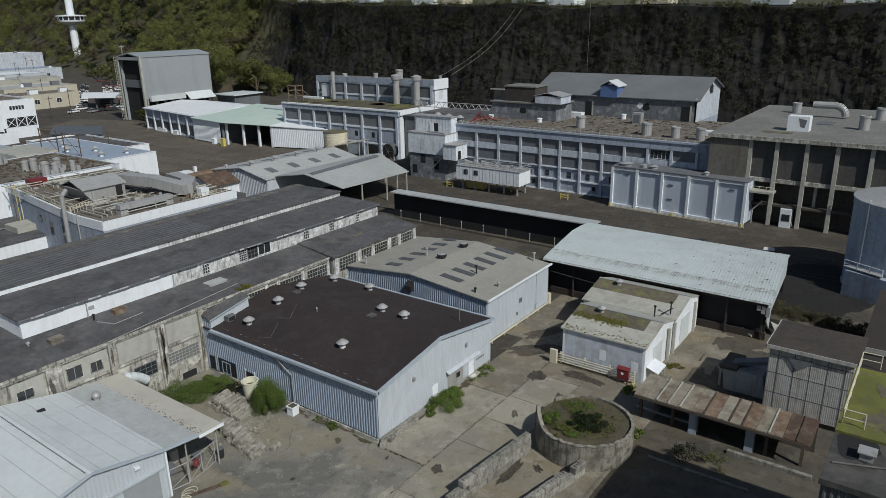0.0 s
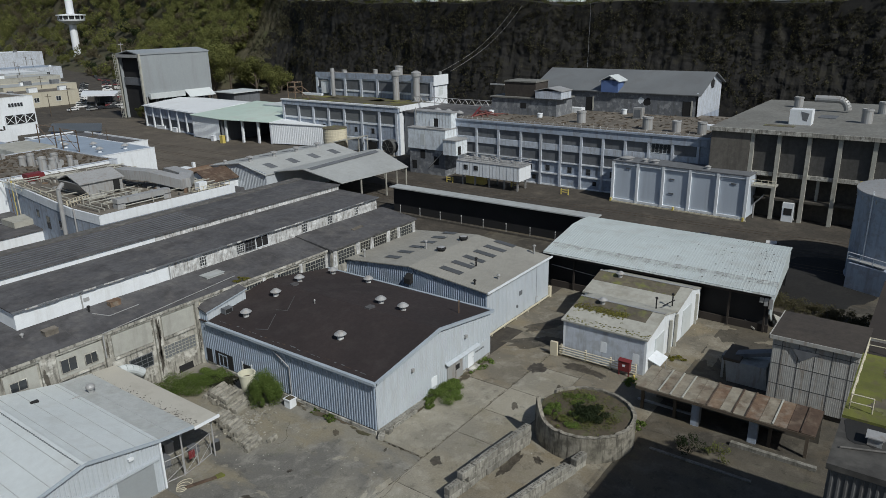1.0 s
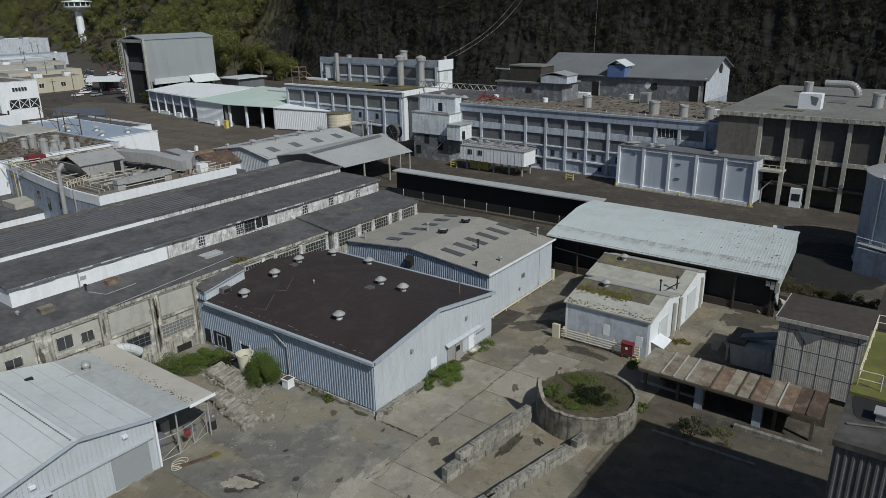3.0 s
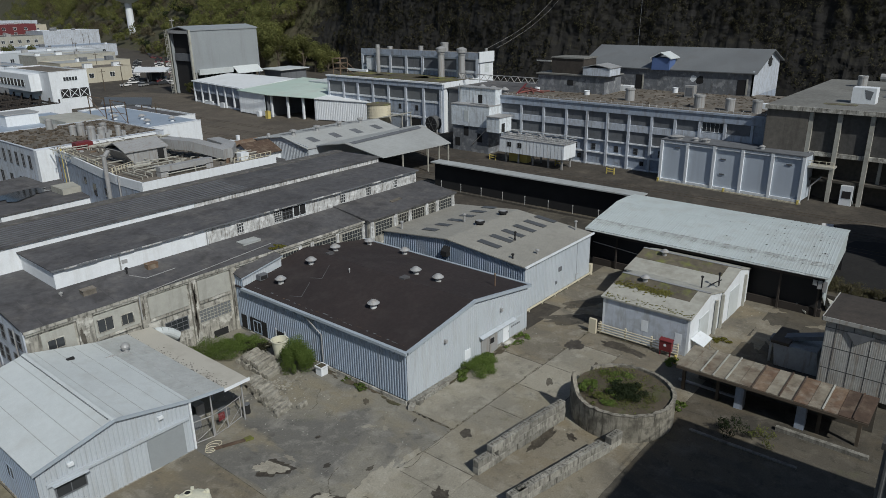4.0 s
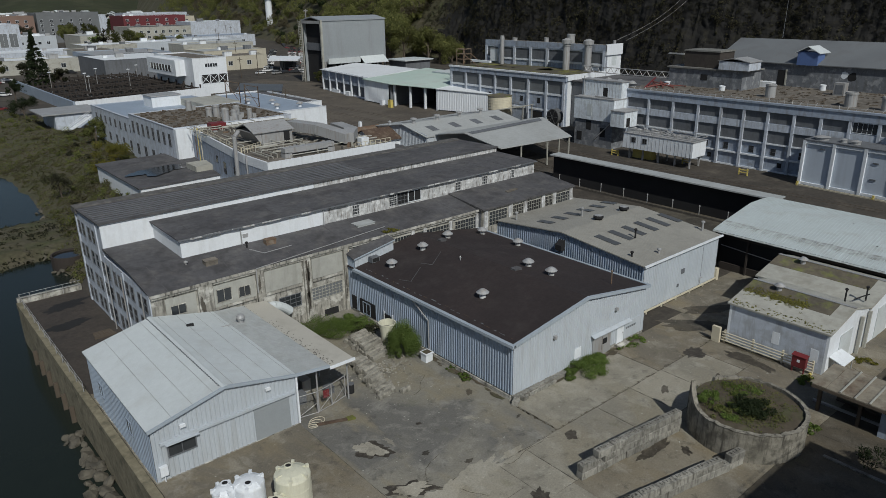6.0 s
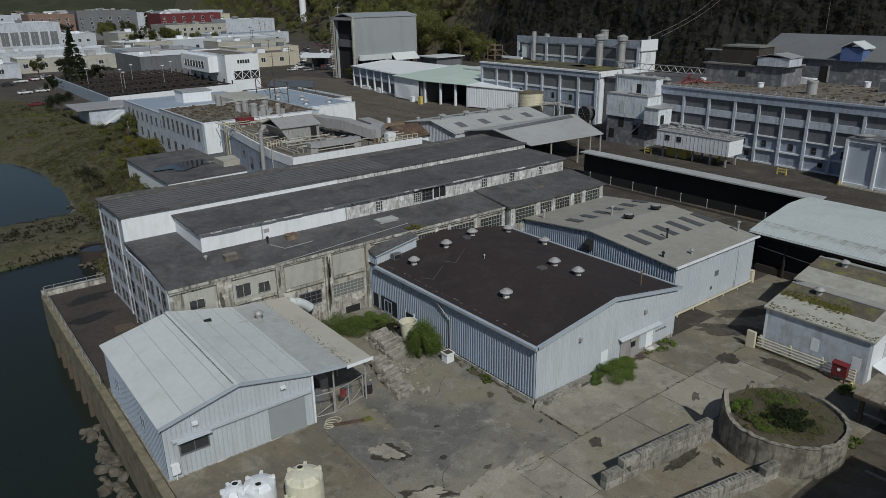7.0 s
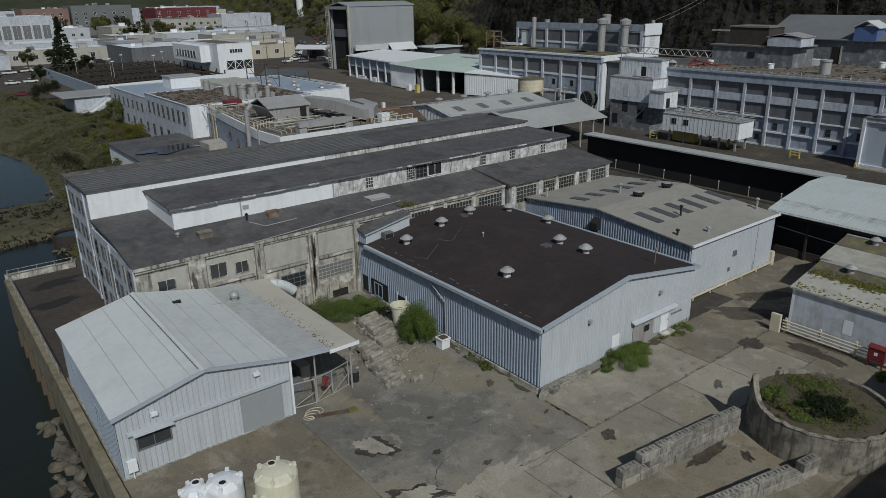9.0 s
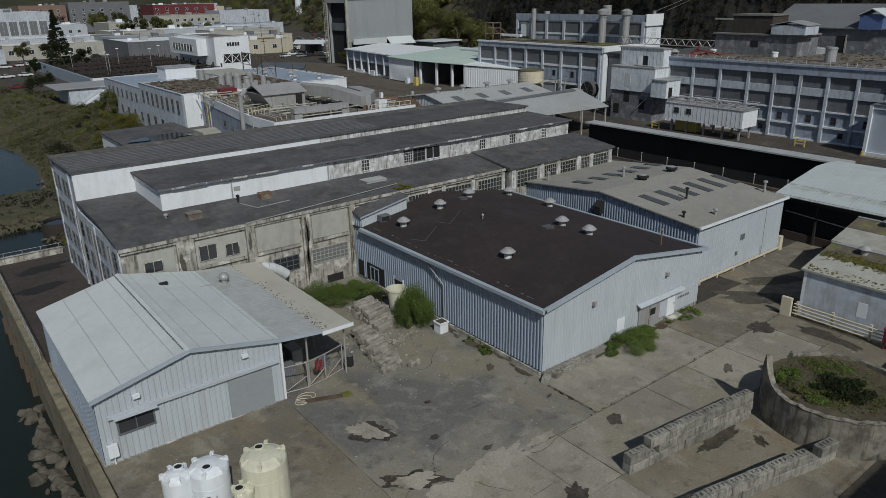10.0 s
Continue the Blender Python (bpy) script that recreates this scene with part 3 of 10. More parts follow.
quay = thing("quay", "old concrete quay wall with ledge and steel rail", "quay", kind="structure")
part("cap", box(-27.45, -60, -0.4, -26.8, QUAY_Y, 0.24), "quay_conc", quay, "pale worn concrete cap")
part("wall", box(-27.4, -60, -6.5, -27.1, QUAY_Y, -0.4), "quay_conc", quay, "algae stained concrete wall")
part("end_wall", box(-27.3, QUAY_Y, -6.0, -20.6, QUAY_Y + 0.5, 0.7), "old_wall", quay)
for i in range(6):
    part("pile", box(-27.8, 29 + i * 2.9, -6.5, -27.42, 29.3 + i * 2.9, -3.0), "bark", quay, "dark timber pile")
rail = thing("railing", "thin steel railing along the quay edge", "railing")
for i in range(12):
    part("post", tube((-27.05, 25 + i * 2.3, 0.2), (-27.05, 25 + i * 2.3, 1.25), 0.03, 6), "tin", rail)
for z in (0.75, 1.22):
    part("rail", tube((-27.05, 25, z), (-27.05, QUAY_Y - 0.1, z), 0.025, 6), "tin", rail)
    part("rail", tube((-27.05, QUAY_Y - 0.1, z), (-20.7, QUAY_Y - 0.1, z), 0.025, 6), "tin", rail)
for i in range(4):
    part("post", tube((-26 + i * 1.7, QUAY_Y - 0.1, 0.2), (-26 + i * 1.7, QUAY_Y - 0.1, 1.25), 0.03, 6), "tin", rail)
vat = thing("old_vat", "dark round open vat full of water on the river bank", "vat")
part("wall", lathe(-16.9, 73.5, [(2.4, -6), (2.4, -2.6), (2.15, -2.6), (2.15, -2.9), (0.1, -2.91)], 28), "char", vat)
part("water", lathe(-16.9, 73.5, [(2.14, -2.89), (2.14, -2.86), (0.05, -2.85)], 28), "puddle", vat)
debris = thing("timber_stack", "small stack of old boards on the quay", "boards")
for i in range(5):
    part("board", box(-23.3 + 0.05 * i, 35.4 + i * 0.32, 0.02, -21.2 - 0.06 * i, 35.65 + i * 0.32, 0.14), "bark", debris)


# ---- cliff and hillside ----
def cliff_line(y):
    return 206 + 0.12 * min(max(y - 150, 0), 230) + 10 * noise.noise((y * 0.013, 3, 0)) + 0.3 * min(max(y - 240, 0), 140) + 0.25 * max(y - 380, 0)


def cliff_rim(y):
    return 38.5 + 0.025 * (min(y, 200) - 50) + 0.05 * max(y - 200, 0) + 1.6 * noise.noise((y * 0.04, 8, 0))


def cliff_at(y, f):
    line, rim = cliff_line(y), cliff_rim(y)
    soft = min(max((y - 255) / 80, 0), 1)
    z = -1 + (rim + 1) * f
    crack = abs(noise.noise((y * 0.19, z * 0.02, 3)))
    rough = 3.2 * noise.noise((y * 0.06, z * 0.05, 1)) + 1.6 * noise.noise((y * 0.25, z * 0.07, 5)) + 0.7 * noise.noise((y * 0.75, z * 0.16, 9)) + 1.1 * noise.noise((y * 0.4, z * 0.5, 17)) - 1.3 * (0.3 - min(crack, 0.3)) * (1 + noise.noise((y * 0.05, z * 0.08, 11)))
    ledge = 0.35 * math.sin(z * 0.55 + 3 * noise.noise((y * 0.03, 0, 6)))
    x = line - (8 + 58 * soft) * (1 - f) ** 1.9 + 7 * f + 0.62 * (rough - ledge) * (1 - 0.6 * soft) * min(4 * f, 1) * min(4 * (1 - f), 1)
    return x, z


def cliff():
    bm = bmesh.new()
    ys = [-420 + 9 * i for i in range(30)] + [-150 + 0.8 * i for i in range(560)] + [300 + 14 * i for i in range(150)]
    rows = []
    for y in ys:
        row = []
        for k in range(44):
            x, z = cliff_at(y, k / 43)
            row.append(bm.verts.new((x, y, z)))
        top = cliff_rim(y)
        row.append(bm.verts.new((cliff_line(y) + 60, y, top + 1)))
        row.append(bm.verts.new((cliff_line(y) + 1500, y, top + 60)))
        rows.append(row)
    for a, b in zip(rows, rows[1:]):
        for i in range(len(a) - 1):
            f = bm.faces.new((a[i], b[i], b[i + 1], a[i + 1]))
            f.material_index = 1 if a[0].co.y > 275 + 25 * noise.noise((i * 0.3, a[0].co.y * 0.05, 2)) or i > 43 else 0
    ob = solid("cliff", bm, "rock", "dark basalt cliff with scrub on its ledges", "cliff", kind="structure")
    ob.data.materials.append(M["scrub"])
    return ob


cliff()
rng = random.Random(5)
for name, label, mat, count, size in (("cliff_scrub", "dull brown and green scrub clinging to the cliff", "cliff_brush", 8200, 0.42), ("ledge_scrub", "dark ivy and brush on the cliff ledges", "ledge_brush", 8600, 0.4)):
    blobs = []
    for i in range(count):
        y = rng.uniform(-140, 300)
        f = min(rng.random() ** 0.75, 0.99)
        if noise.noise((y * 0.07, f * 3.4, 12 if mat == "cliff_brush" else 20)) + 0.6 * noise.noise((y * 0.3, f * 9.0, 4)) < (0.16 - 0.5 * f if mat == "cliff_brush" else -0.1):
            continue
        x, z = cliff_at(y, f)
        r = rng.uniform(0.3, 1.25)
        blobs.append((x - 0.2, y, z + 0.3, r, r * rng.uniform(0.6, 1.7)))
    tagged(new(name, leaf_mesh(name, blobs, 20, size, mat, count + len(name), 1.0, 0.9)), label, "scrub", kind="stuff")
blobs = []
for i in range(380):
    y = rng.uniform(-140, 330)
    x, z = cliff_at(y, 1.0)
    r = rng.uniform(0.8, 2.4)
    blobs.append((x + rng.uniform(-2, 14), y, z + r * 0.5, r, r * rng.uniform(0.5, 1.2)))
tagged(new("rim_bushes", leaf_mesh("rim_bushes", blobs, 50, 0.55, "spring_leaf", 8)), "olive bushes along the rim of the cliff", "bushes", kind="stuff")
def woods(name, label, count, seed, mat, lo, hi, sizes):
    """Many crowns on the hillside, each of a few lobes."""
    q = random.Random(seed)
    lobes = []
    for i in range(count):
        y = q.uniform(300, lo) if i < count * 0.45 else q.uniform(300, hi)
        x, z = cliff_at(y, q.random() ** 0.8)
        r = q.uniform(*sizes) * (1 + max(y - 500, 0) / 1200)
        x, y = x - 3 + q.uniform(-2, 2), y + q.uniform(-3, 3)
        lobes.append((x, y, z + r * 1.1, r * 0.75, r * 0.95))
        for k in range(4):
            a = q.uniform(0, 6.28)
            lobes.append((x + 0.6 * r * math.cos(a), y + 0.6 * r * math.sin(a), z + r * q.uniform(0.6, 1.5), r * q.uniform(0.35, 0.5), r * q.uniform(0.35, 0.55)))
    return tagged(new(name, leaf_mesh(name, lobes, 125, 0.9, mat, seed, 1.0, 0.93)), label, "woods", kind="stuff")


woods("hillside_woods", "spring green woods covering the hillside", 900, 4, "wood_leaf", 430, 1400, (3.5, 6.5))
woods("bare_woods", "bare brown woods between green trees", 420, 15, "bare_twig", 430, 1200, (3.0, 5.5))
woods("dark_woods", "dark evergreen trees on the hillside", 110, 14, "leaf_dark", 380, 700, (3.0, 5.0))


def far_hills():
    bm = bmesh.new()
    rows = []
    for i in range(90):
        a = math.radians(60 + i * 2.2)
        rad = 2600 + 300 * noise.noise((i * 0.2, 0, 0))
        top = 120 + 60 * noise.noise((i * 0.13, 4, 0)) + 18 * noise.noise((i * 0.9, 7, 0))
        rows.append([bm.verts.new((math.cos(a) * rad * k, math.sin(a) * rad * k, z)) for k, z in ((0.8, 0), (0.95, top * 0.55), (1.1, top), (1.4, top * 0.7))])
    for a, b in zip(rows, rows[1:]):
        for k in range(3):
            bm.faces.new((a[k], a[k + 1], b[k + 1], b[k]))
    return solid("backdrop", bm, surface("far_wooded_hills", (0.045, 0.052, 0.03), (0.034, 0.038, 0.026), 0.02, 0.95, 0.3, (0.07, 0.072, 0.045), 0.5, fine=0.05, spec=0.1), "low wooded hills along the horizon", "hills", kind="structure")


far_hills()


# ---- roof fittings ----
def mushroom_vent(parent, x, y, z, s=1.0, neck="tin"):
    v = part("roof_vent", lathe(x, y, [(0.36 * s, z - 0.4), (0.34 * s, z + 0.5 * s), (0.3 * s, z + 0.55 * s)], 14), neck, parent, "white capped roof vent")
    part("cap", lathe(x, y, [(0.66 * s, z + 0.5 * s), (0.68 * s, z + 0.56 * s), (0.3 * s, z + 0.86 * s), (0.05 * s, z + 0.95 * s)], 18), "tin", v)
    return v


def stack(parent, x, y, z, r, h, mat="tin", name="exhaust_pipe"):
    v = part(name, lathe(x, y, [(r, z - 0.2), (r, z + h), (r * 0.85, z + h), (r * 0.8, z + h - 0.3)], 16), mat, parent)
    part("rim", lathe(x, y, [(r * 1.12, z + h * 0.86), (r * 1.12, z + h * 0.93)], 16), mat, v)
    return v


def pipe(parent, x, y, z, h, r=0.07, mat="tin"):
    v = part("vent_pipe", tube((x, y, z - 0.1), (x, y, z + h), r, 8), mat, parent)
    part("cap", lathe(x, y, [(r * 1.9, z + h - 0.08), (r * 1.9, z + h + 0.04), (0.02, z + h + 0.14)], 10), mat, v)
    return v


# ---- brown-roofed warehouse ----
def warehouse_brown():
    t = thing("warehouse", "ribbed pale metal warehouse with a dark brown roof", "building")
    X, Y, e, r = 18.6, 24.4, 5.15, 6.6
    part("curb", box(0.02, 0.02, -0.1, X - 0.05, Y, 0.42), "old_wall", t, "stained concrete curb")
    # shade of the west side is put into the siding colour
    part("wall_west", ribbed((0, Y), (0, 0), 0.38, e - 0.02, (-1, 0), 0.31, 0.085), "siding_blue_shade", t, "ribbed siding coloured darker and bluer for its shaded side")
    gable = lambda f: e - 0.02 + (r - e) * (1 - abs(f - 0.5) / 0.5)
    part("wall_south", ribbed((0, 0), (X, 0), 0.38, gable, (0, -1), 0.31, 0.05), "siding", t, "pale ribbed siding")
    part("wall_east", ribbed((X, 0), (X, Y), 0.38, e - 0.02, (1, 0)), "siding_blue_shade", t)
    part("wall_north", prism(gable_ring(0, X, e - 0.05, e - 0.05, X / 2, r - 0.05, 0, "x", Y - 0.2), (0, 0.15, 0)), "siding_blue_shade", t)
    roof = part("roof", slab_roof([((-0.2, -0.2, e), (-0.2, Y, e)), ((X / 2, -0.2, r + 0.05), (X / 2, Y, r + 0.05)), ((X + 0.2, -0.2, e), (X + 0.2, Y, e))], 0.1), "brown_roof", t, "dark brown membrane roof")
    at = lambda x: e + 0.05 + (r - e) * (1 - abs(x - X / 2) / (X / 2))
    for x, y in ((2.5, 20.0), (7.0, 20.4), (11.5, 21.5), (17.2, 21.8), (17.4, 16.2), (11.8, 9.4), (11.6, 6.2), (3.75, 7.6)):
        mushroom_vent(roof, x, y, at(x), 0.9, "rust_white")
    for x, y, w, l in ((9.1, 8.6, 0.9, 0.7), (9.4, 20.2, 0.8, 0.6)):
        part("roof_hatch", box(x, y, at(x) - 0.1, x + w, y + l, at(x) + 0.16), "tar_roof", roof)
    for x, y in ((1.6, 15.6), (5.2, 16.6)):
        part("seam_patch", prism([(x, y, at(x) + 0.02), (x + 2.5, y + 1.6, at(x + 2.5) + 0.02), (x + 2.5, y + 1.68, at(x + 2.5) + 0.02), (x, y + 0.08, at(x) + 0.02)], (0, 0, 0.02)), "tar_roof", roof, "patched seam")
        part("seam_patch", prism([(x, y, at(x) + 0.02), (x - 0.5, y + 1.3, at(x - 0.5) + 0.02), (x - 0.42, y + 1.34, at(x - 0.42) + 0.02), (x + 0.08, y + 0.04, at(x) + 0.02)], (0, 0, 0.02)), "tar_roof", roof, "patched seam")
    q = random.Random(12)
    for k in range(24):
        y, x, w, l = 0.4 + k * 0.92 + q.uniform(0, 0.3), 0.5 + q.gauss(0, 0.08), q.uniform(0.03, 0.12), q.uniform(0.2, 0.75)
        part("scuff", prism([(x, y, at(x) + 0.004), (x + w, y, at(x + w) + 0.004), (x + w, y + l, at(x + w) + 0.004), (x, y + l, at(x) + 0.004)], (0, 0, 0.006)), "boarded" if k % 3 else "rust_dark", roof, "worn roof edge")
    pipe(roof, 7.6, 15.0, at(7.6), 0.35, 0.05)
    pipe(roof, 15.2, 1.7, at(15.2), 1.3, 0.06, "rust")
    # pale edge flashing
    for side in (0, 1):
        x0, x1 = (-0.26, X / 2) if side == 0 else (X / 2, X + 0.26)
        z0, z1 = (e - 0.02, r + 0.06) if side == 0 else (r + 0.06, e - 0.02)
        part("fascia", prism([(x0, -0.36, z0 - 0.18), (x0, -0.36, z0 + 0.1), (x0, -0.12, z0 + 0.1), (x0, -0.12, z0 - 0.18)], (x1 - x0, 0, z1 - z0)), "trim", t, "pale blue edge flashing")
    part("gutter", box(-0.46, -0.36, e - 0.2, -0.12, 23.0, e + 0.06), "trim", t, "pale blue gutter")
    part("gutter", box(X + 0.12, -0.3, e - 0.2, X + 0.4, Y, e + 0.06), "trim", t)
    bm = tube((-0.3, 13.2, 5.0), (-0.22, 10.8, 3.5), 0.055)
    add_tube(bm, (-0.22, 10.8, 3.5), (-0.22, 10.75, 0.5), 0.055)
    part("downspout", bm, "tin", t)
    for u, w, z in ((19.6, 2.8, 2.05), (16.7, 1.25, 1.75), (23.0, 0.9, 1.95)):
        part("opening", box(*rect("W", 0, u, u + w, 0.42, z, 0.02, 0.125)), "dark", t, "dark open bay")
    window(t, "W", -0.05, 20.5, 0.5, 1.3, 1.3, 2, 1, "siding_blue_shade", bar=0.1, out=0.12)
    part("frame", box(*rect("W", 0, 16.55, 16.7, 0.3, 2.0, 0.0, 0.15)), "white", t)
    part("frame", box(*rect("W", 0, 17.95, 18.1, 0.3, 2.0, 0.0, 0.15)), "white", t)
    # doors and lamps on the gable wall
    door = part("double_door", box(*rect("S", 0, 10.5, 13.2, 0.02, 2.15, 0.0, 0.12)), "tin", t, "grey steel double door")
    part("leaf_seam", box(*rect("S", 0, 11.83, 11.86, 0.05, 2.1, 0.12, 0.126)), "dark", door)
    part("door_window", box(*rect("S", 0, 11.95, 12.6, 1.05, 1.6, 0.12, 0.14)), "dark", door)
    part("awning", prism([(10.2, -0.1, 2.5), (10.2, -0.5, 2.33), (10.2, -0.5, 2.26), (10.2, -0.1, 2.4)], (5.8, 0, 0)), "siding", t, "narrow white awning")
    d2 = part("door", box(*rect("S", 0, 14.2, 15.25, 0.3, 2.3, 0.0, 0.1)), "white", t, "white steel door")
    part("handle", box(*rect("S", 0, 15.05, 15.12, 1.2, 1.3, 0.1, 0.17)), "tin", d2)
    part("panel", box(*rect("S", 0, 15.35, 18.0, 0.42, 2.2, 0.02, 0.085)), "siding", t, "smooth grey wall panel")
    part("step", box(14.0, -0.7, -0.05, 15.6, 0.0, 0.28), "old_wall", t)
    part("panel", box(*rect("S", 0, 7.9, 8.8, 0.9, 1.9, 0.02, 0.09)), "white", t, "white cover plate")
    for u in (5.0, 13.7):
        lp = part("wall_lamp", box(*rect("S", 0, u - 0.14, u + 0.14, 4.0, 4.3, 0.05, 0.32)), "tin", t, "small wall flood lamp")
        part("lens", box(*rect("S", 0, u - 0.1, u + 0.1, 3.95, 4.0, 0.08, 0.28)), "dark", lp)
    for i in range(5):
        part("letter_bar", box(*rect("S", 0, 15.6 + i * 0.33, 15.85 + i * 0.33, 1.42, 1.62, 0.085, 0.09)), "boarded", t)
    part("footing", box(-0.26, -0.06, 0, -0.115, 22.4, 0.34), "old_wall", t, "dirty concrete footing")
    # lean-to against the mill
    lean = part("lean_to", prism([(0.06, 23.3, 0.4), (5.0, 23.3, 0.4), (5.0, 23.3, 7.0), (0.06, 23.3, 6.1)], (0, 1.3, 0)), "siding_blue_shade", t)
    part("wall", ribbed((0.0, 23.2), (5.1, 23.2), 5.0, lambda f: 6.15 + 0.95 * f, (0, -1), 0.31, 0.05), "siding", lean, "pale ribbed siding")
    part("wall", ribbed((0.0, 24.65), (0.0, 23.2), 0.4, 6.2, (-1, 0), 0.31, 0.06), "siding_blue_shade", lean)
    part("roof", slab_roof([((-0.2, 23.02, 6.2), (5.2, 23.02, 7.2)), ((-0.2, 24.68, 6.55), (5.2, 24.68, 7.45))], 0.1), "tar_roof", lean)
    part("flashing", prism([(-0.22, 23.0, 6.06), (5.22, 23.0, 7.06), (5.22, 23.0, 7.2), (-0.22, 23.0, 6.2)], (0, -0.04, 0)), "trim", lean)
    air = part("air_unit", box(1.6, 22.3, 5.5, 2.6, 22.95, 6.1), "boarded", roof, "small dark roof fan unit")
    part("grille", box(1.7, 22.26, 5.6, 2.5, 22.297, 6.0), "dark", air)
    return t


# ---- grey warehouse with skylights ----
def warehouse_grey():
    t = thing("warehouse", "grey ribbed metal warehouse with dark skylight panels", "building")
    x0, x1, y0, y1, e, r = 21.9, 36.6, 2.5, 24.4, 5.65, 6.7
    mid = (y0 + y1) / 2
    gable = lambda f: e - 0.03 + (r - e) * (1 - abs(f - 0.5) / 0.5)
    # west wall takes the darker siding colour as its shade
    part("wall_west", ribbed((x0, y1), (x0, y0), 0, gable, (-1, 0), 0.31, 0.085), "siding_blue_shade", t, "ribbed siding coloured darker and bluer for its shaded side")
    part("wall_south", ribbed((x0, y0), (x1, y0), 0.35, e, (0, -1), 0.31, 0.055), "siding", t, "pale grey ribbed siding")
    part("wall_east", ribbed((x1, y0), (x1, y1), 0, gable, (1, 0)), "siding_blue_shade", t)
    part("wall_north", box(x0, y1 - 0.1, 0, x1, y1, e), "siding_blue_shade", t)
    bm = ribbed_roof([(y0 - 0.25, e), (mid, r), (y1, e)], x0 - 0.35, x1 + 0.2, 0.31, 0.022, 0.12, "y")
    slope = (r - e) / (mid - y0)
    roof = part("roof", bm, "grey_roof", t, "grey ribbed metal roof")
    top = lambda y: e + 0.04 + slope * (min(y, 2 * mid - y) - y0)
    for i in range(6):
        for ya, yb in ((7.4, 10.4), (16.8, 19.0)):
            x = 23.6 + i * 2.46
            part("skylight", prism([(x, ya, top(ya) + 0.01), (x + 0.95, ya, top(ya) + 0.01), (x + 0.95, yb, top(yb) + 0.01), (x, yb, top(yb) + 0.01)], (0, 0, 0.03)), "skylight", roof, "dark translucent skylight panel")
    for x, y in ((28.5, 13.6), (33.8, 13.8)):
        v = part("roof_vent", lathe(x, y, [(0.45, r - 0.2), (0.45, r + 0.2), (0.62, r + 0.22), (0.62, r + 0.4), (0.3, r + 0.5)], 16), "dark", roof, "squat dark roof vent")
        part("cap", lathe(x, y, [(0.5, r + 0.5), (0.1, r + 0.58)], 14), "tin", v)
    for x, y, h in ((23.0, 21.8, 0.9), (28.7, 16.2, 1.0), (36.0, 4.3, 1.1), (25.8, 3.4, 0.5)):
        pipe(roof, x, y, top(y), h, 0.12, "tin")
    for x, y, h in ((27.3, 7.5, 1.0), (22.6, 4.6, 0.5)):
        pipe(roof, x, y, top(y), h, 0.1, "dark")
    part("gutter", box(x0 - 0.35, y0 - 0.42, e - 0.16, x1 + 0.3, y0 - 0.22, e + 0.03), "white", t, "white gutter")
    part("rail", box(x0 + 0.1, y0 - 0.35, 0.3, x1, y0 - 0.2, 0.46), "cream", t, "cream bumper rail")
    for i in range(6):
        part("rail_post", box(x0 + 0.6 + i * 2.8, y0 - 0.3, -0.05, x0 + 0.75 + i * 2.8, y0 - 0.2, 0.3), "cream", t)
    for u, z, w, h in ((29.0, 2.8, 0.7, 0.55), (28.4, 1.4, 0.35, 0.35)):
        part("vent_plate", box(*rect("S", y0, u, u + w, z, z + h, 0.03, 0.12)), "boarded", t)
    part("corner_post", box(x1 - 0.05, y0 - 0.3, 0, x1 + 0.5, y0 + 0.1, 1.5), "cream", t)
    part("door_seam", box(*rect("S", y0, 33.3, 33.36, 0.5, 5.4, 0.03, 0.08)), "boarded", t)
    bm = tube((33.0, 2.3, 0.4), (33.0, 2.3, 1.3), 0.04)
    add_tube(bm, (33.0, 2.3, 1.3), (33.4, 2.2, 1.3), 0.04)
    part("standpipe", bm, "tin", t)
    hood = part("wall_hood", prism([(x0 - 0.02, 13.0, 5.75), (x0 - 0.02, 13.0, 4.6), (x0 - 0.75, 13.0, 4.6), (x0 - 0.75, 13.0, 5.2)], (0, 0.9, 0)), "dark", t, "dark wall exhaust hood")
    part("louvre", box(x0 - 0.7, 13.1, 4.5, x0 - 0.1, 13.8, 4.6), "rust", hood)
    return t


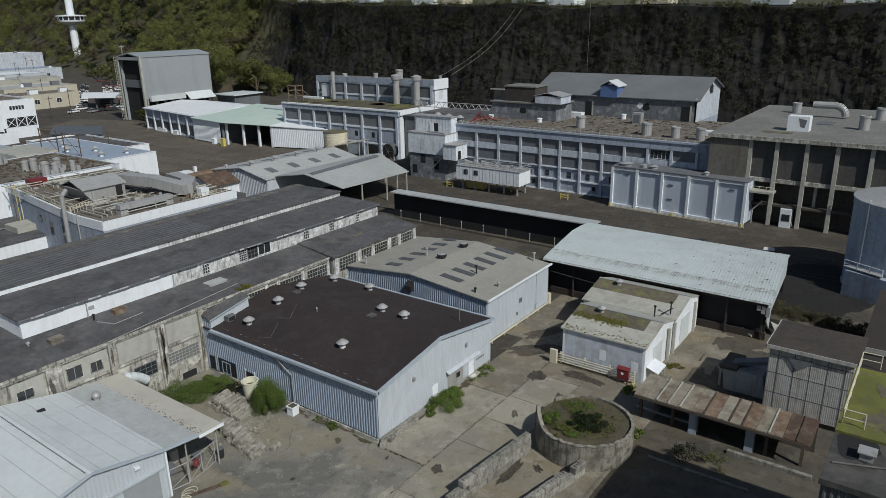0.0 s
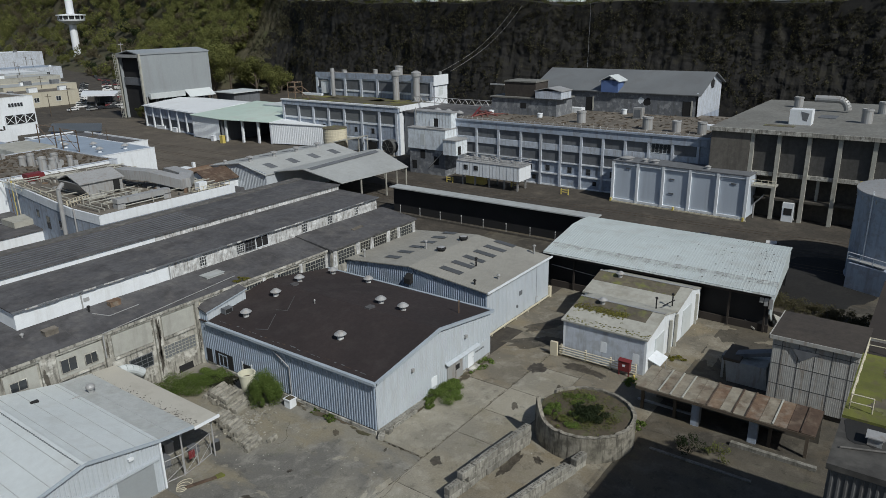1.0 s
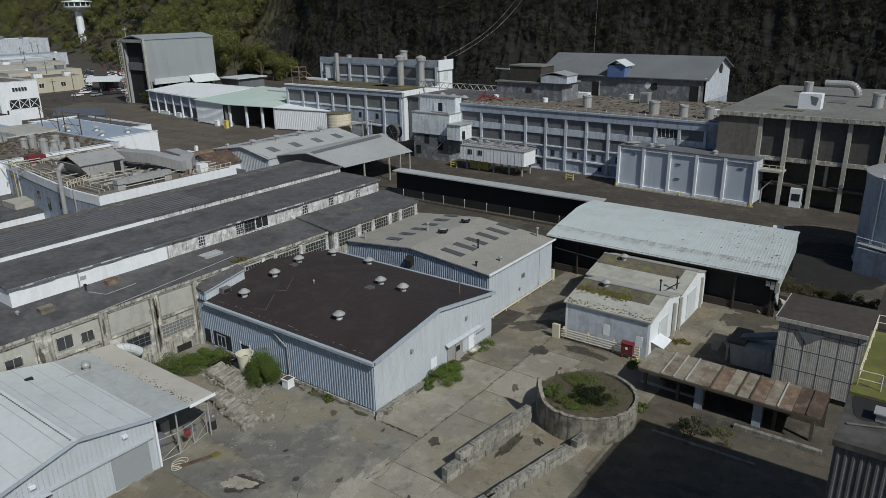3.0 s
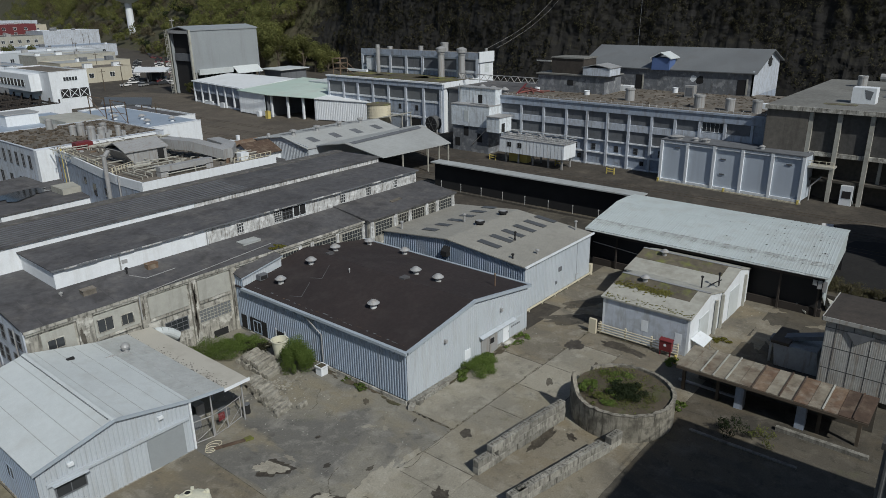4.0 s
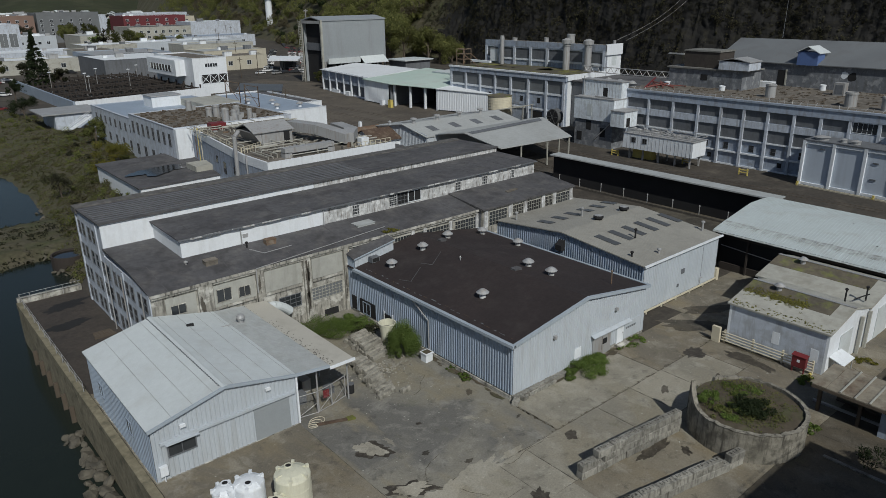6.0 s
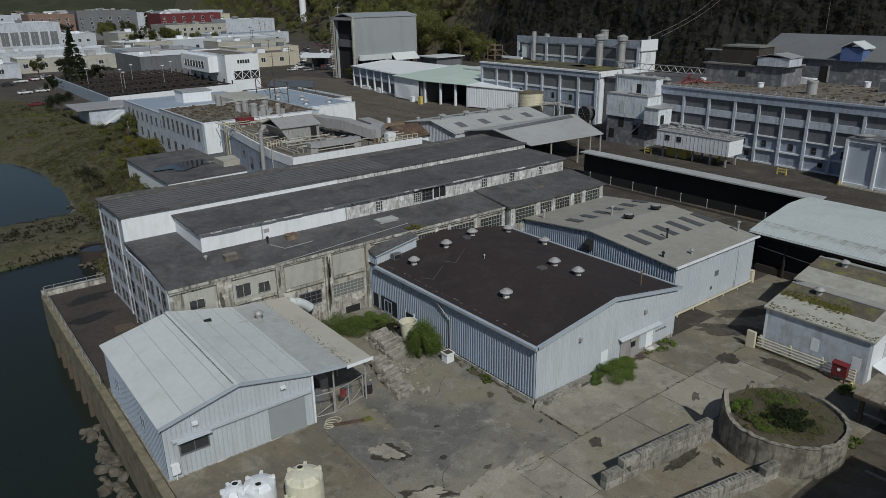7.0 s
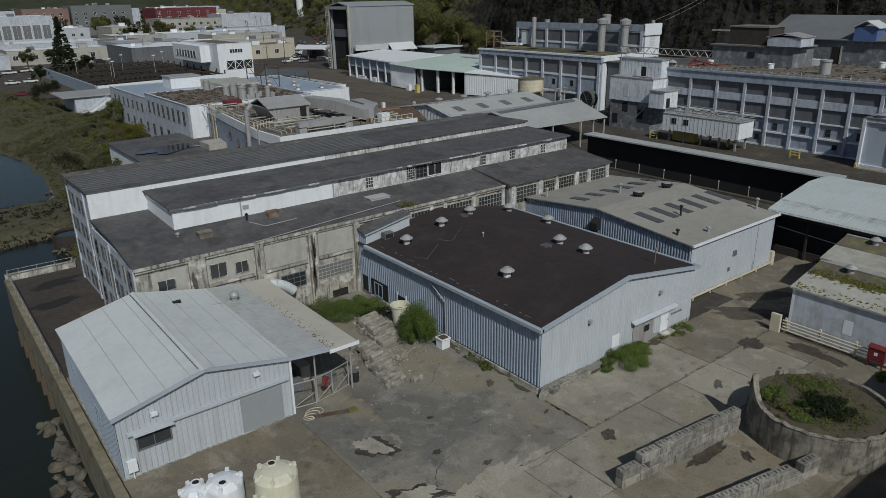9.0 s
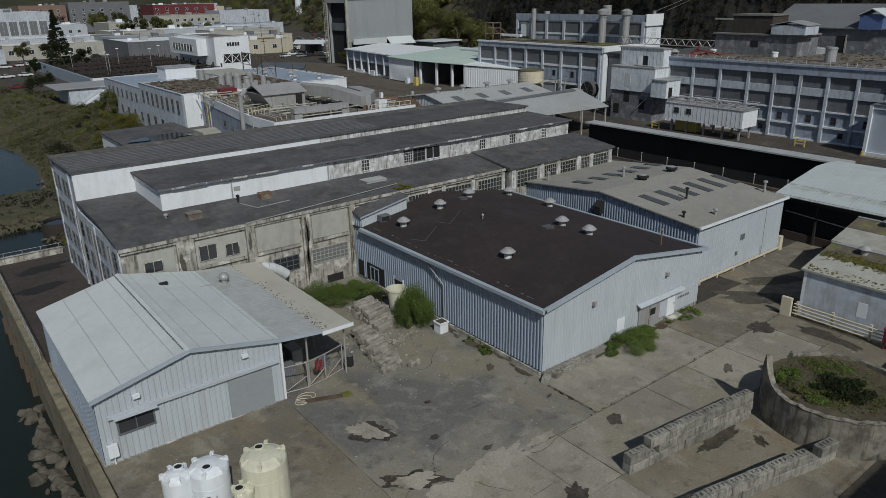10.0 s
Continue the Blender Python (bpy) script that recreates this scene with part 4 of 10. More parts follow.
# ---- white workshop by the quay ----
def workshop():
    t = thing("workshop", "white ribbed metal workshop standing on the quay", "building")
    x0, x1, y0, y1, e, xr, r = -26.5, -15.3, 8.8, 24.0, 4.45, -21.0, 5.75
    part("slab", box(x0 - 0.1, y0 - 0.12, -0.25, x1 + 0.1, y1, 0.06), "old_wall", t)
    gable = lambda f: e - 0.04 + (r - e) * (f / 0.491 if f < 0.491 else 1 - 0.95 * (f - 0.491) / 0.509)
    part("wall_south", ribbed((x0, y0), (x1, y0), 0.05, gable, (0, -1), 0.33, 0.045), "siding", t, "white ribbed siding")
    part("wall_west", ribbed((x0, y1), (x0, y0), 0.05, e - 0.03, (-1, 0), 0.42, 0.045), "siding_blue_shade", t)
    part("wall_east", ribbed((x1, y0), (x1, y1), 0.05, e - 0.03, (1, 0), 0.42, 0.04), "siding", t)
    part("wall_north", box(x0, y1 - 0.1, 0, x1, y1, e), "siding", t)
    edges = [(x0 - 0.25, e - 0.05), (xr, r), (x1, e + 0.1), (-12.3, 4.22)]
    bm = ribbed_roof(edges[:3], y0 - 0.25, y1 + 0.1, 0.33, 0.009)
    roof = part("roof", bm, "white_roof", t, "white ribbed metal roof")
    part("roof_strip", ribbed_roof(edges[2:], y0 - 0.25, y1 + 0.1, 0.33, 0.02), "old_white", t, "duller grey-white roof strip")
    for k in range(1, 9):
        x = x0 + k * 1.55
        z = float(np.interp(x, [q[0] for q in edges], [q[1] for q in edges]))
        part("seam", prism([(x - 0.02, y0 - 0.2, z + 0.002), (x + 0.02, y0 - 0.2, z + 0.002), (x + 0.02, y0 - 0.2, z + 0.02), (x - 0.02, y0 - 0.2, z + 0.02)], (0, y1 - y0 + 0.2, 0)), "old_white", roof)
    for k in range(46):
        y = y0 + 0.1 + k * 0.33
        part("ridge_closure", box(xr - 0.3, y, r - 0.05, xr - 0.22, y + 0.16, r + 0.012), "boarded", roof)
    part("ridge_cap", slab_roof([((xr - 0.22, y0 - 0.3, r + 0.0), (xr - 0.22, y1 + 0.1, r + 0.0)), ((xr, y0 - 0.3, r + 0.07), (xr, y1 + 0.1, r + 0.07)), ((xr + 0.22, y0 - 0.3, r + 0.0), (xr + 0.22, y1 + 0.1, r + 0.0))], 0.03), "white_roof", roof)
    for (xa, za), (xb, zb) in zip(edges, edges[1:]):
        part("fascia", prism([(xa, y0 - 0.34, za - 0.2), (xa, y0 - 0.34, za + 0.04), (xa, y0 - 0.22, za + 0.04), (xa, y0 - 0.22, za - 0.2)], (xb - xa, 0, zb - za)), "trim", t, "grey-blue edge trim")
    canopy = part("canopy", slab_roof([((-12.3, y0 - 0.3, 4.17), (-12.3, y1 + 0.3, 4.17)), ((-9.9, y0 - 0.3, 3.98), (-9.9, y1 + 0.3, 3.98))], 0.1), "canopy_cream", t, "cream metal canopy roof")
    part("fascia", box(-12.3, y0 - 0.36, 3.86, -9.9, y0 - 0.28, 4.12), "white", canopy)
    bm = bmesh.new()
    rng = random.Random(2)
    for i in range(150):
        y = min(y0 + abs(rng.gauss(0, 6)), y1)
        x = -12.25 + abs(rng.gauss(0, 0.35))
        z = 4.17 - (x + 12.3) * 0.08
        bmesh.ops.create_icosphere(bm, subdivisions=1, radius=rng.uniform(0.02, 0.06), matrix=Matrix.Translation((x, y, z)) @ Matrix.Diagonal((1, 1.3, 0.4, 1)))
    tagged(part("moss", bm, "char", canopy, "dark moss clumps"), kind="stuff")
    for y in (9.2, 14, 19, 23.6):
        part("post", tube((-10.3, y, 0), (-10.3, y, 3.95), 0.07), "tin", t)
        part("post", tube((-13.2, y, 0), (-13.2, y, 4.15), 0.07), "tin", t)
    # front: sliding track, window, roller door, lamps
    part("door_track", box(*rect("S", y0, -26.0, -15.5, 2.92, 3.12, 0.06, 0.26)), "siding", t, "pale door track with cover")
    rd = part("roller_door", box(*rect("S", y0, -18.95, -16.0, 0.05, 2.9, 0.02, 0.085)), "silver", t, "grey roller door")
    bm = bmesh.new()
    for k in range(14):
        add_box(bm, *rect("S", y0, -18.95, -16.0, 0.1 + k * 0.2, 0.11 + k * 0.2, 0.085, 0.092))
    part("door_rib", bm, "silver", rd)
    window(t, "S", y0 - 0.09, -25.5, 1.75, 2.0, 1.1, 2, 1, "boarded", bar=0.08)
    part("awning", box(*rect("S", y0, -25.7, -23.3, 2.86, 2.92, 0.06, 0.5)), "siding", t)
    for u, z in ((-24.3, 3.75), (-17.7, 4.05)):
        part("wall_lamp", box(*rect("S", y0, u - 0.2, u + 0.2, z, z + 0.2, 0.06, 0.3)), "white", t, "white wall lamp")
    for y, z in ((13.0, 1.7), (20.0, 1.7)):
        window(t, "W", x0 - 0.04, y, z, 1.2, 1.1, 2, 1, "siding_blue_shade")
    bx = part("meter_box", box(*rect("S", y0, -26.3, -25.75, 0.55, 1.3, 0.06, 0.36)), "white", t, "white electric meter box")
    part("conduit", tube((-26.0, y0 - 0.2, 0), (-26.0, y0 - 0.2, 0.55), 0.04), "white", bx)
    part("downspout", box(x1 - 0.05, y0 - 0.2, 0.1, x1 + 0.1, y0 - 0.05, 4.3), "white", t)
    v = part("roof_vent", lathe(-14.3, 20.3, [(0.25, 4.2), (0.25, 4.75), (0.36, 4.8), (0.4, 5.0), (0.3, 5.2), (0.1, 5.3)], 14), "tin", roof, "round turbine roof vent")
    part("brace", tube((-14.6, 20.3, 4.5), (-16.5, 20.0, 4.75), 0.05), "tin", v)
    part("roof_bracket", box(-18.9, 20.9, 5.2, -18.3, 21.2, 5.4), "dark", roof)
    return t


# ---- long stepped mill ----
def mill():
    t = thing("mill_building", "long old concrete mill with stepped dark tar roofs", "building")
    x0, x1, xe, ys, yh = -20.5, 36.0, 35.0, 24.7, 37.6
    sw = part("wall_south", box(x0, ys, 0, x1, ys + 0.4, 7.4), "old_wall", t, "stained peeling concrete wall")
    # west wall is white paint with bluish shade in its colour
    ww = part("wall_west", box(x0, ys + 0.4, -0.5, x0 + 0.4, 47, 7.5), "weathered_white_shade", t, "white painted concrete wall")
    part("wall_east", box(x1 - 0.4, ys + 0.4, 0, x1, 47, 7.5), "old_wall", t)
    part("wall_north", box(x0, 46.7, -0.5, xe, 47, 10.5), "old_wall", t)
    lower = part("roof", slab_roof([((x0 - 0.1, ys - 0.25, 7.42), (19.1, ys - 0.25, 7.42)), ((x0 - 0.1, 30.1, 8.25), (19.1, 30.1, 8.25)), ((x0 - 0.1, yh + 0.1, 8.45), (19.1, yh + 0.1, 8.45))], 0.2), "tar_roof", t, "dark tar paper roof")
    part("roof", slab_roof([((19.0, 23.55, 7.62), (x1 + 0.3, 23.55, 7.62)), ((19.0, 30.1, 8.4), (x1 + 0.3, 30.1, 8.4))], 0.2), "tar_roof", t)
    part("drip_edge", box(x0 - 0.12, ys - 0.34, 7.2, 19.1, ys - 0.26, 7.46), "old_wall", t)
    # clerestory storeys
    cw = part("clerestory_wall", box(-15.4, 30.0, 8.1, 0.8, 30.25, 10.08), "white", t, "white boarded clerestory wall")
    cg = part("clerestory_wall", box(0.8, 30.05, 8.1, xe, 30.25, 10.08), "rust_white", t, "peeling grey-white clerestory wall")
    part("clerestory_wall", box(-15.4, 30.25, 8.1, -15.15, yh, 10.14), "white", t)
    part("clerestory_wall", box(xe - 0.25, 30.25, 7.5, xe, yh, 10.14), "white", t)
    mid = part("roof", slab_roof([((-15.65, 29.7, 10.2), (xe + 0.2, 29.7, 10.2)), ((-15.65, yh + 0.05, 10.34), (xe + 0.2, yh + 0.05, 10.34))], 0.12), "tar_roof", t, "dark tar paper roof")
    for k in range(16):
        u = -13.6 + k * 3.1
        part("lap_seam", prism([(u, 29.72, 10.2), (u + 0.05, 29.72, 10.2), (u + 0.05, yh - 0.1, 10.336), (u, yh - 0.1, 10.336)], (0, 0, 0.008)), "tar_roof", mid)
    for k in range(12):
        u = x0 + 1.6 + k * 3.2
        part("lap_seam", prism([(u, ys - 0.2, 7.43), (u + 0.05, ys - 0.2, 7.43), (u + 0.05, 29.9, 8.225), (u, 29.9, 8.225)], (0, 0, 0.008)), "tar_roof", lower)
    part("eave_edge", box(-15.66, 29.64, 10.04, xe + 0.2, 29.7, 10.19), "boarded", mid)
    hi = part("clerestory_wall", box(x0, yh, 8.3, 4.0, yh + 0.25, 11.0), "white", t, "white boarded upper wall")
    part("clerestory_wall", box(4.0, yh, 8.3, xe, yh + 0.25, 11.0), "rust_white", t, "white upper wall streaked with rust")
    uw = part("wall_west", box(x0, yh + 0.25, 7.5, x0 + 0.4, 47, 10.85), "weathered_white_shade", t)
    part("wall_east", box(xe - 0.4, yh + 0.25, 0, xe, 47, 10.8), "old_wall", t)
    bm = slab_roof([((x0 - 0.2, yh - 0.2, 11.12), (xe + 0.2, yh - 0.2, 11.12)), ((x0 - 0.2, 45.6, 10.95), (xe + 0.2, 45.6, 10.95))], 0.16)
    top = part("roof", bm, "tar_roof", t, "dark ribbed tar roof")
    for k in range(9):
        part("batten", box(x0, 38.1 + k * 0.82, 10.95, 12.0, 38.18 + k * 0.82, 11.17 - 0.017 * k), "boarded", top)
    part("parapet", box(x0 - 0.25, 45.6, 10.4, xe + 0.2, 47.2, 11.05), "char_conc", t, "weathered parapet strip")
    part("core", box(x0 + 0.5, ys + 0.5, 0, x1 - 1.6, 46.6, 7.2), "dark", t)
    # south wall: piers, infill panels, windows
    for a, b in ((-16.3, -14.9), (-10.5, -9.75), (-5.3, -4.55), (-0.45, 0.05)):
        part("pier", box(a, ys - 0.28, 0, b, ys - 0.003, 7.2), "old_wall", t, "stained concrete pier")
    for px, pz, pr, ps in ((-4.95, 4.6, 0.2, 10.0), (-5.05, 2.4, 0.15, 9.0), (-4.8, 5.4, 0.12, 9.0), (-0.35, 3.2, 0.09, 18.0), (-10.2, 5.6, 0.12, 8.0), (-16.0, 5.0, 0.16, 9.0)):
        part("damp_streak", blob(0, 0, pr, 0, int(pz * 10), ps, math.pi / 2, 90, 0.9), "brown_conc", t, "dark damp streak").matrix_local = pose(px, ys - 0.282, pz, 90, 0, 0)
    part("cornice", box(x0, ys - 0.2, 6.95, 19.0, ys - 0.003, 7.2), "old_wall", t)
    for a, b in ((-9.6, -5.5), (-4.3, -0.6)):
        part("ledge", box(a, ys - 0.16, 4.3, b, ys - 0.003, 4.55), "old_wall", t)
        part("infill", box(a, ys - 0.1, 4.6, b, ys - 0.003, 6.85), "plaster", t, "grey plastered infill panel")
    part("infill", box(-14.8, ys - 0.1, 4.6, -10.6, ys - 0.003, 6.75), "plaster", t, "grey plastered infill panel")
    part("infill", box(-19.3, ys - 0.1, 4.4, -16.5, ys - 0.003, 6.7), "plaster", t)
    part("ledge", box(-14.8, ys - 0.18, 4.35, -10.6, ys - 0.003, 4.58), "old_wall", t)
    window(sw, "S", ys - 0.1, -18.9, 5.0, 1.4, 0.95, 2, 1, "old_wall")
    window(sw, "S", ys - 0.1, -14.55, 5.0, 1.45, 1.3, 2, 1, "old_wall")
    window(sw, "S", ys - 0.1, -12.35, 4.95, 1.15, 1.05, 2, 1, "old_wall")
    window(sw, "S", ys, -8.2, 2.2, 2.4, 1.35, 4, 3, "boarded")
    window(sw, "S", ys, -4.5, 2.2, 3.75, 1.4, 9, 4, "cream_roof", "slate_sheet")
    part("opening", box(*rect("S", ys, -3.1, -1.4, 0.0, 0.75, 0.0, 0.02)), "dark", sw, "dark low opening")
    for u, w, n in ((6.4, 2.4, 6), (9.3, 1.3, 3), (11.0, 3.4, 8), (15.4, 3.4, 8)):
        window(sw, "S", ys, u, 4.7, w, 1.9, n, 4, "cream_roof", bar=0.05)
    for u in (8.9, 10.7, 14.6, 18.9):
        part("pier", box(u - 0.2, ys - 0.15, 0, u + 0.25, ys - 0.003, 7.0), "rust_white", t)
    # stepped-out bay at the east end
    bay = part("bay_wall", box(19.2, 23.9, 0, x1, 24.2, 7.45), "old_wall", t)
    part("bay_side", box(19.2, 24.2, 0, 19.5, ys, 7.45), "boarded", t)
    part("bay_side", box(x1 - 0.3, 24.2, 0, x1, ys, 7.45), "old_wall", t)
    for u, w in ((20.3, 3.1), (24.5, 1.9), (27.0, 2.7), (30.4, 1.6), (32.6, 3.0)):
        window(bay, "S", 23.9, u, 5.2, w, 1.8, 6, 4, "cream_roof", "glass" if u < 23 or u > 32 else "dark", bar=0.05)
    for u in (19.7, 23.95, 26.7, 30.1, 32.3, 35.7):
        part("pier", box(u - 0.3, 23.72, 0, u + 0.3, 23.897, 7.42), "rust_white", t, "white peeling pier")
    bm = tube((0.15, ys - 0.12, 0.3), (0.15, ys - 0.12, 7.3), 0.07)
    part("downspout", bm, "cream", t)
    bm = tube((-10.5, ys - 0.4, 5.0), (-10.5, ys - 0.4, 7.4), 0.06)
    add_tube(bm, (-10.5, ys - 0.4, 7.5), (6.0, 26.0, 7.75), 0.045)
    part("conduit", bm, "tin", t)
    bm = bmesh.new()
    for i in range(4):
        a = -9.7 + i * 0.55
        add_tube(bm, (a, ys - 0.7, 3.35 - 0.07 * i * i), (a + 0.55, ys - 0.7, 3.35 - 0.07 * (i + 1) ** 2), 0.48, 14)
    part("duct", bm, "white_roof", t, "white elbow duct")
    # clerestory windows
    for u, w in ((4.5, 0.9), (20.2, 0.9), (24.9, 0.9), (30.2, 0.8)):
        window(cg, "S", 30.05, u, 8.5, w, 1.1, 3, 3, "rust_white")
    window(cg, "S", 30.05, 9.7, 8.5, 1.1, 1.35, 4, 5, "rust_white", bar=0.05)
    window(cg, "S", 30.05, 10.95, 8.5, 1.5, 1.35, 3, 3, "boarded", "dark")
    window(cg, "S", 30.05, 12.6, 8.5, 1.9, 1.35, 2, 1, "white", "dark")
    for u in (-9.2, 0.6):
        part("leader_pipe", tube((u, 29.9, 8.2), (u, 29.9, 10.1), 0.07), "tin", cw)
    part("tag_plate", box(*rect("S", 30, -9.0, -8.4, 8.85, 9.25, 0.0, 0.03)), "tin", cw)
    # roof fittings
    for x, y, w, l, h, m in ((-14.2, 27.2, 1.2, 0.8, 0.5, "gravel_roof"), (-7.2, 28.4, 1.1, 0.7, 0.55, "rust"), (3.4, 27.4, 2.3, 1.3, 0.2, "old_white")):
        z = 7.42 + (y - ys) * 0.15
        f = part("roof_hatch", box(x, y, z, x + w, y + l, z + h), m, lower, "low roof ventilator")
        part("lid", box(x - 0.05, y - 0.05, z + h, x + w + 0.05, y + l + 0.05, z + h + 0.06), m, f)
    q = random.Random(31)
    for k in range(34):
        u = q.uniform(x0, xe - 2)
        part("flashing", box(u, 29.61 - 0.0012 * k, 10.02 + q.uniform(0, 0.06), u + q.uniform(0.5, 2.2), 29.636 - 0.0012 * k, 10.2 + q.uniform(-0.04, 0.02)), q.choice(["rust_white", "boarded", "tin"]), mid) if u > -15 else None
    pipe(lower, -9.1, 29.0, 8.05, 0.6, 0.09, "dark")
    pipe(lower, -15.6, 28.6, 7.95, 0.35, 0.1, "tin")
    bm = tube((-9.1, 28.5, 8.05), (-8.2, 27.0, 7.83), 0.04)
    add_tube(bm, (-8.2, 27.0, 7.83), (-5.0, 27.2, 7.86), 0.04)
    part("conduit", bm, "tin", lower)
    for x, y in ((20.5, 27.0), (26, 26.2), (31, 28)):
        part("roof_board", prism([(x, y, 7.95), (x + 2.2, y + 0.3, 7.95), (x + 2.2, y + 0.9, 8.0), (x, y + 0.6, 8.0)], (0, 0, 0.08)), "gravel_roof", lower)
    # west end windows and pilasters
    for k in (0, 2, 4, 6):
        y = ys + 0.2 + k * 3.6
        part("pilaster", box(x0 - 0.12, y - 0.2, -0.4, x0 - 0.003, y + 0.2, 7.4 if y < 37 else 10.8), "weathered_white_shade", t)
    for k in range(6):
        for z in ((0.6, 3.0, 5.3) if k < 4 else (0.6, 3.0, 5.6, 8.2)):
            y = ys + 0.9 + k * 3.6
            window(uw if z > 8 else ww, "W", x0, y + 0.1, z, 0.95, 1.45, 1, 2, "boarded", bar=0.06)
            window(uw if z > 8 else ww, "W", x0, y + 1.6, z, 0.95, 1.45, 1, 2, "boarded", bar=0.06)
    for y in (26.0, 31.6, 36.5):
        part("drain_pipe", tube((x0 - 0.35, y, 0), (x0 - 0.35, y, 7.3), 0.07), "tin", t)
    ac = part("air_unit", box(x0 - 0.75, 27.3, 1.6, x0 - 0.23, 28.2, 2.4), "white", t)
    part("grille", box(x0 - 0.77, 27.4, 1.7, x0 - 0.75, 28.1, 2.3), "dark", ac)
    return t


warehouse_brown(), warehouse_grey(), workshop(), mill()


# ---- low white shed with mossy twin roofs ----
def twin_shed():
    t = thing("shed", "low white shed with two mossy gabled roofs", "building")
    y0, y1, e = -15.6, -6.4, 4.1
    for xa, xr, xb, ya, yb, r in ((23.2, 27.9, 31.8, y0, y1, 5.15), (31.8, 36.6, 40.3, y0 - 0.1, y1 + 1.6, 5.2)):
        part("wall_south", prism([(xa, ya, 0), (xb, ya, 0), (xb, ya, e), (xr, ya, r - 0.1), (xa, ya, e - 0.1)], (0, 0.25, 0)), "white", t)
        part("wall_north", prism([(xa, yb - 0.25, 0), (xb, yb - 0.25, 0), (xb, yb - 0.25, e), (xr, yb - 0.25, r - 0.1), (xa, yb - 0.25, e - 0.1)], (0, 0.25, 0)), "white", t)
        # side walls tinted bluer than the white ends, as their shade
        part("wall_west", box(xa, ya + 0.25, 0, xa + 0.25, yb - 0.25, e - 0.1), "weathered_white_shade", t, "stained white wall tinted dim and bluish for its shaded side")
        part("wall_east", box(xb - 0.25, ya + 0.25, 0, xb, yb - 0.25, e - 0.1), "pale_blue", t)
        part("roof", slab_roof([((xa - 0.2, ya - 0.12, e - 0.02), (xa - 0.2, yb + 0.2, e - 0.02)), ((xr - 2.2, ya - 0.12, e + (r - e) * 0.53), (xr - 2.2, yb + 0.2, e + (r - e) * 0.53))], 0.16), "cream_roof", t, "pale worn roof sheets")
        part("roof", slab_roof([((xr - 2.19, ya + 1.2, e + (r - e) * 0.53 + 0.02), (xr - 2.19, yb + 0.2, e + (r - e) * 0.53 + 0.02)), ((xr, ya + 1.2, r), (xr, yb + 0.2, r))], 0.16), "mossy_roof", t, "dark mossy roof strip")
        part("roof", slab_roof([((xr - 2.19, ya - 0.12, e + (r - e) * 0.53), (xr - 2.19, ya + 1.2, e + (r - e) * 0.53)), ((xr, ya - 0.12, r), (xr, ya + 1.2, r))], 0.16), "cream_roof", t)
        roof = part("roof", slab_roof([((xr, ya - 0.12, r + 0.01), (xr, yb + 0.2, r + 0.01)), ((xb + 0.1, ya - 0.12, e), (xb + 0.1, yb + 0.2, e))], 0.16), "cream_roof", t)
        part("ridge_cap", box(xr - 0.15, ya - 0.14, r, xr + 0.15, yb + 0.22, r + 0.06), "tin", roof)
        mushroom_vent(roof, xr - 0.6, yb - 2.6, r - 0.1, 0.75)
        rng = random.Random(int(xa))
        if xa < 30:
            me_b = []
            for i in range(420):
                f, y = rng.random() ** 1.2, rng.uniform(ya, yb)
                near_ridge = i < 330
                x = xr - 1.9 + rng.gauss(0, 0.35) if near_ridge else xa - 0.1 + rng.uniform(0, 0.9)
                if near_ridge and y < ya + 3.5:
                    y += 3.2
                z = e + (x - xa) * (r - e) / (xr - xa) + 0.02
                s = rng.uniform(0.04, 0.17) if near_ridge else rng.uniform(0.03, 0.1)
                me_b.append((x, y, z, s * 1.4, 0.05))
            ob = new("moss", leaf_mesh("moss", me_b, 26, 0.09, "moss_leaf", 6, 1.0, 0.9))
            ob.parent = t
            tagged(ob, "yellow-green moss on the roof")
    for x, y in ((30.2, -13.9), (32.2, -15.0)):
        pipe(t, x, y, 4.5, 1.3, 0.08, "dark")
    bm = tube((31.2, -14.3, 4.6), (32.3, -15.2, 5.1), 0.06)
    part("flue_arm", bm, "dark", t)
    part("door", box(25.6, y0 - 0.06, 0.05, 28.2, y0 - 0.003, 3.2), "white_roof", t, "tall white sliding door")
    part("door", box(34.0, y0 - 0.16, 0.05, 37.0, y0 - 0.103, 3.3), "white_roof", t, "tall white sliding door")
    for u in (29.6, 31.4, 38.6):
        part("buttress", box(u, y0 - 0.35, 0, u + 0.3, y0 - 0.103, 3.8), "cream_roof", t)
    aw = part("awning", prism([(23.7, y0 - 0.02, 1.75), (23.7, y0 - 1.3, 1.3), (23.7, y0 - 1.3, 1.22), (23.7, y0 - 0.02, 1.67)], (2.4, 0, 0)), "white", t, "tilted white awning sheet")
    part("strut", tube((25.9, y0 - 1.2, 0), (25.9, y0 - 1.2, 1.3), 0.04), "tin", aw)
    part("strut", tube((24.0, y0 - 1.2, 0), (24.0, y0 - 1.2, 1.3), 0.04), "tin", aw)
    for u, z in ((-11.4, 2.6), (-14.9, 2.2)):
        part("wall_patch", box(*rect("W", 23.2, u, u + 0.7, z - 1.2, z, 0.0, 0.02)), "white", t)
    return t


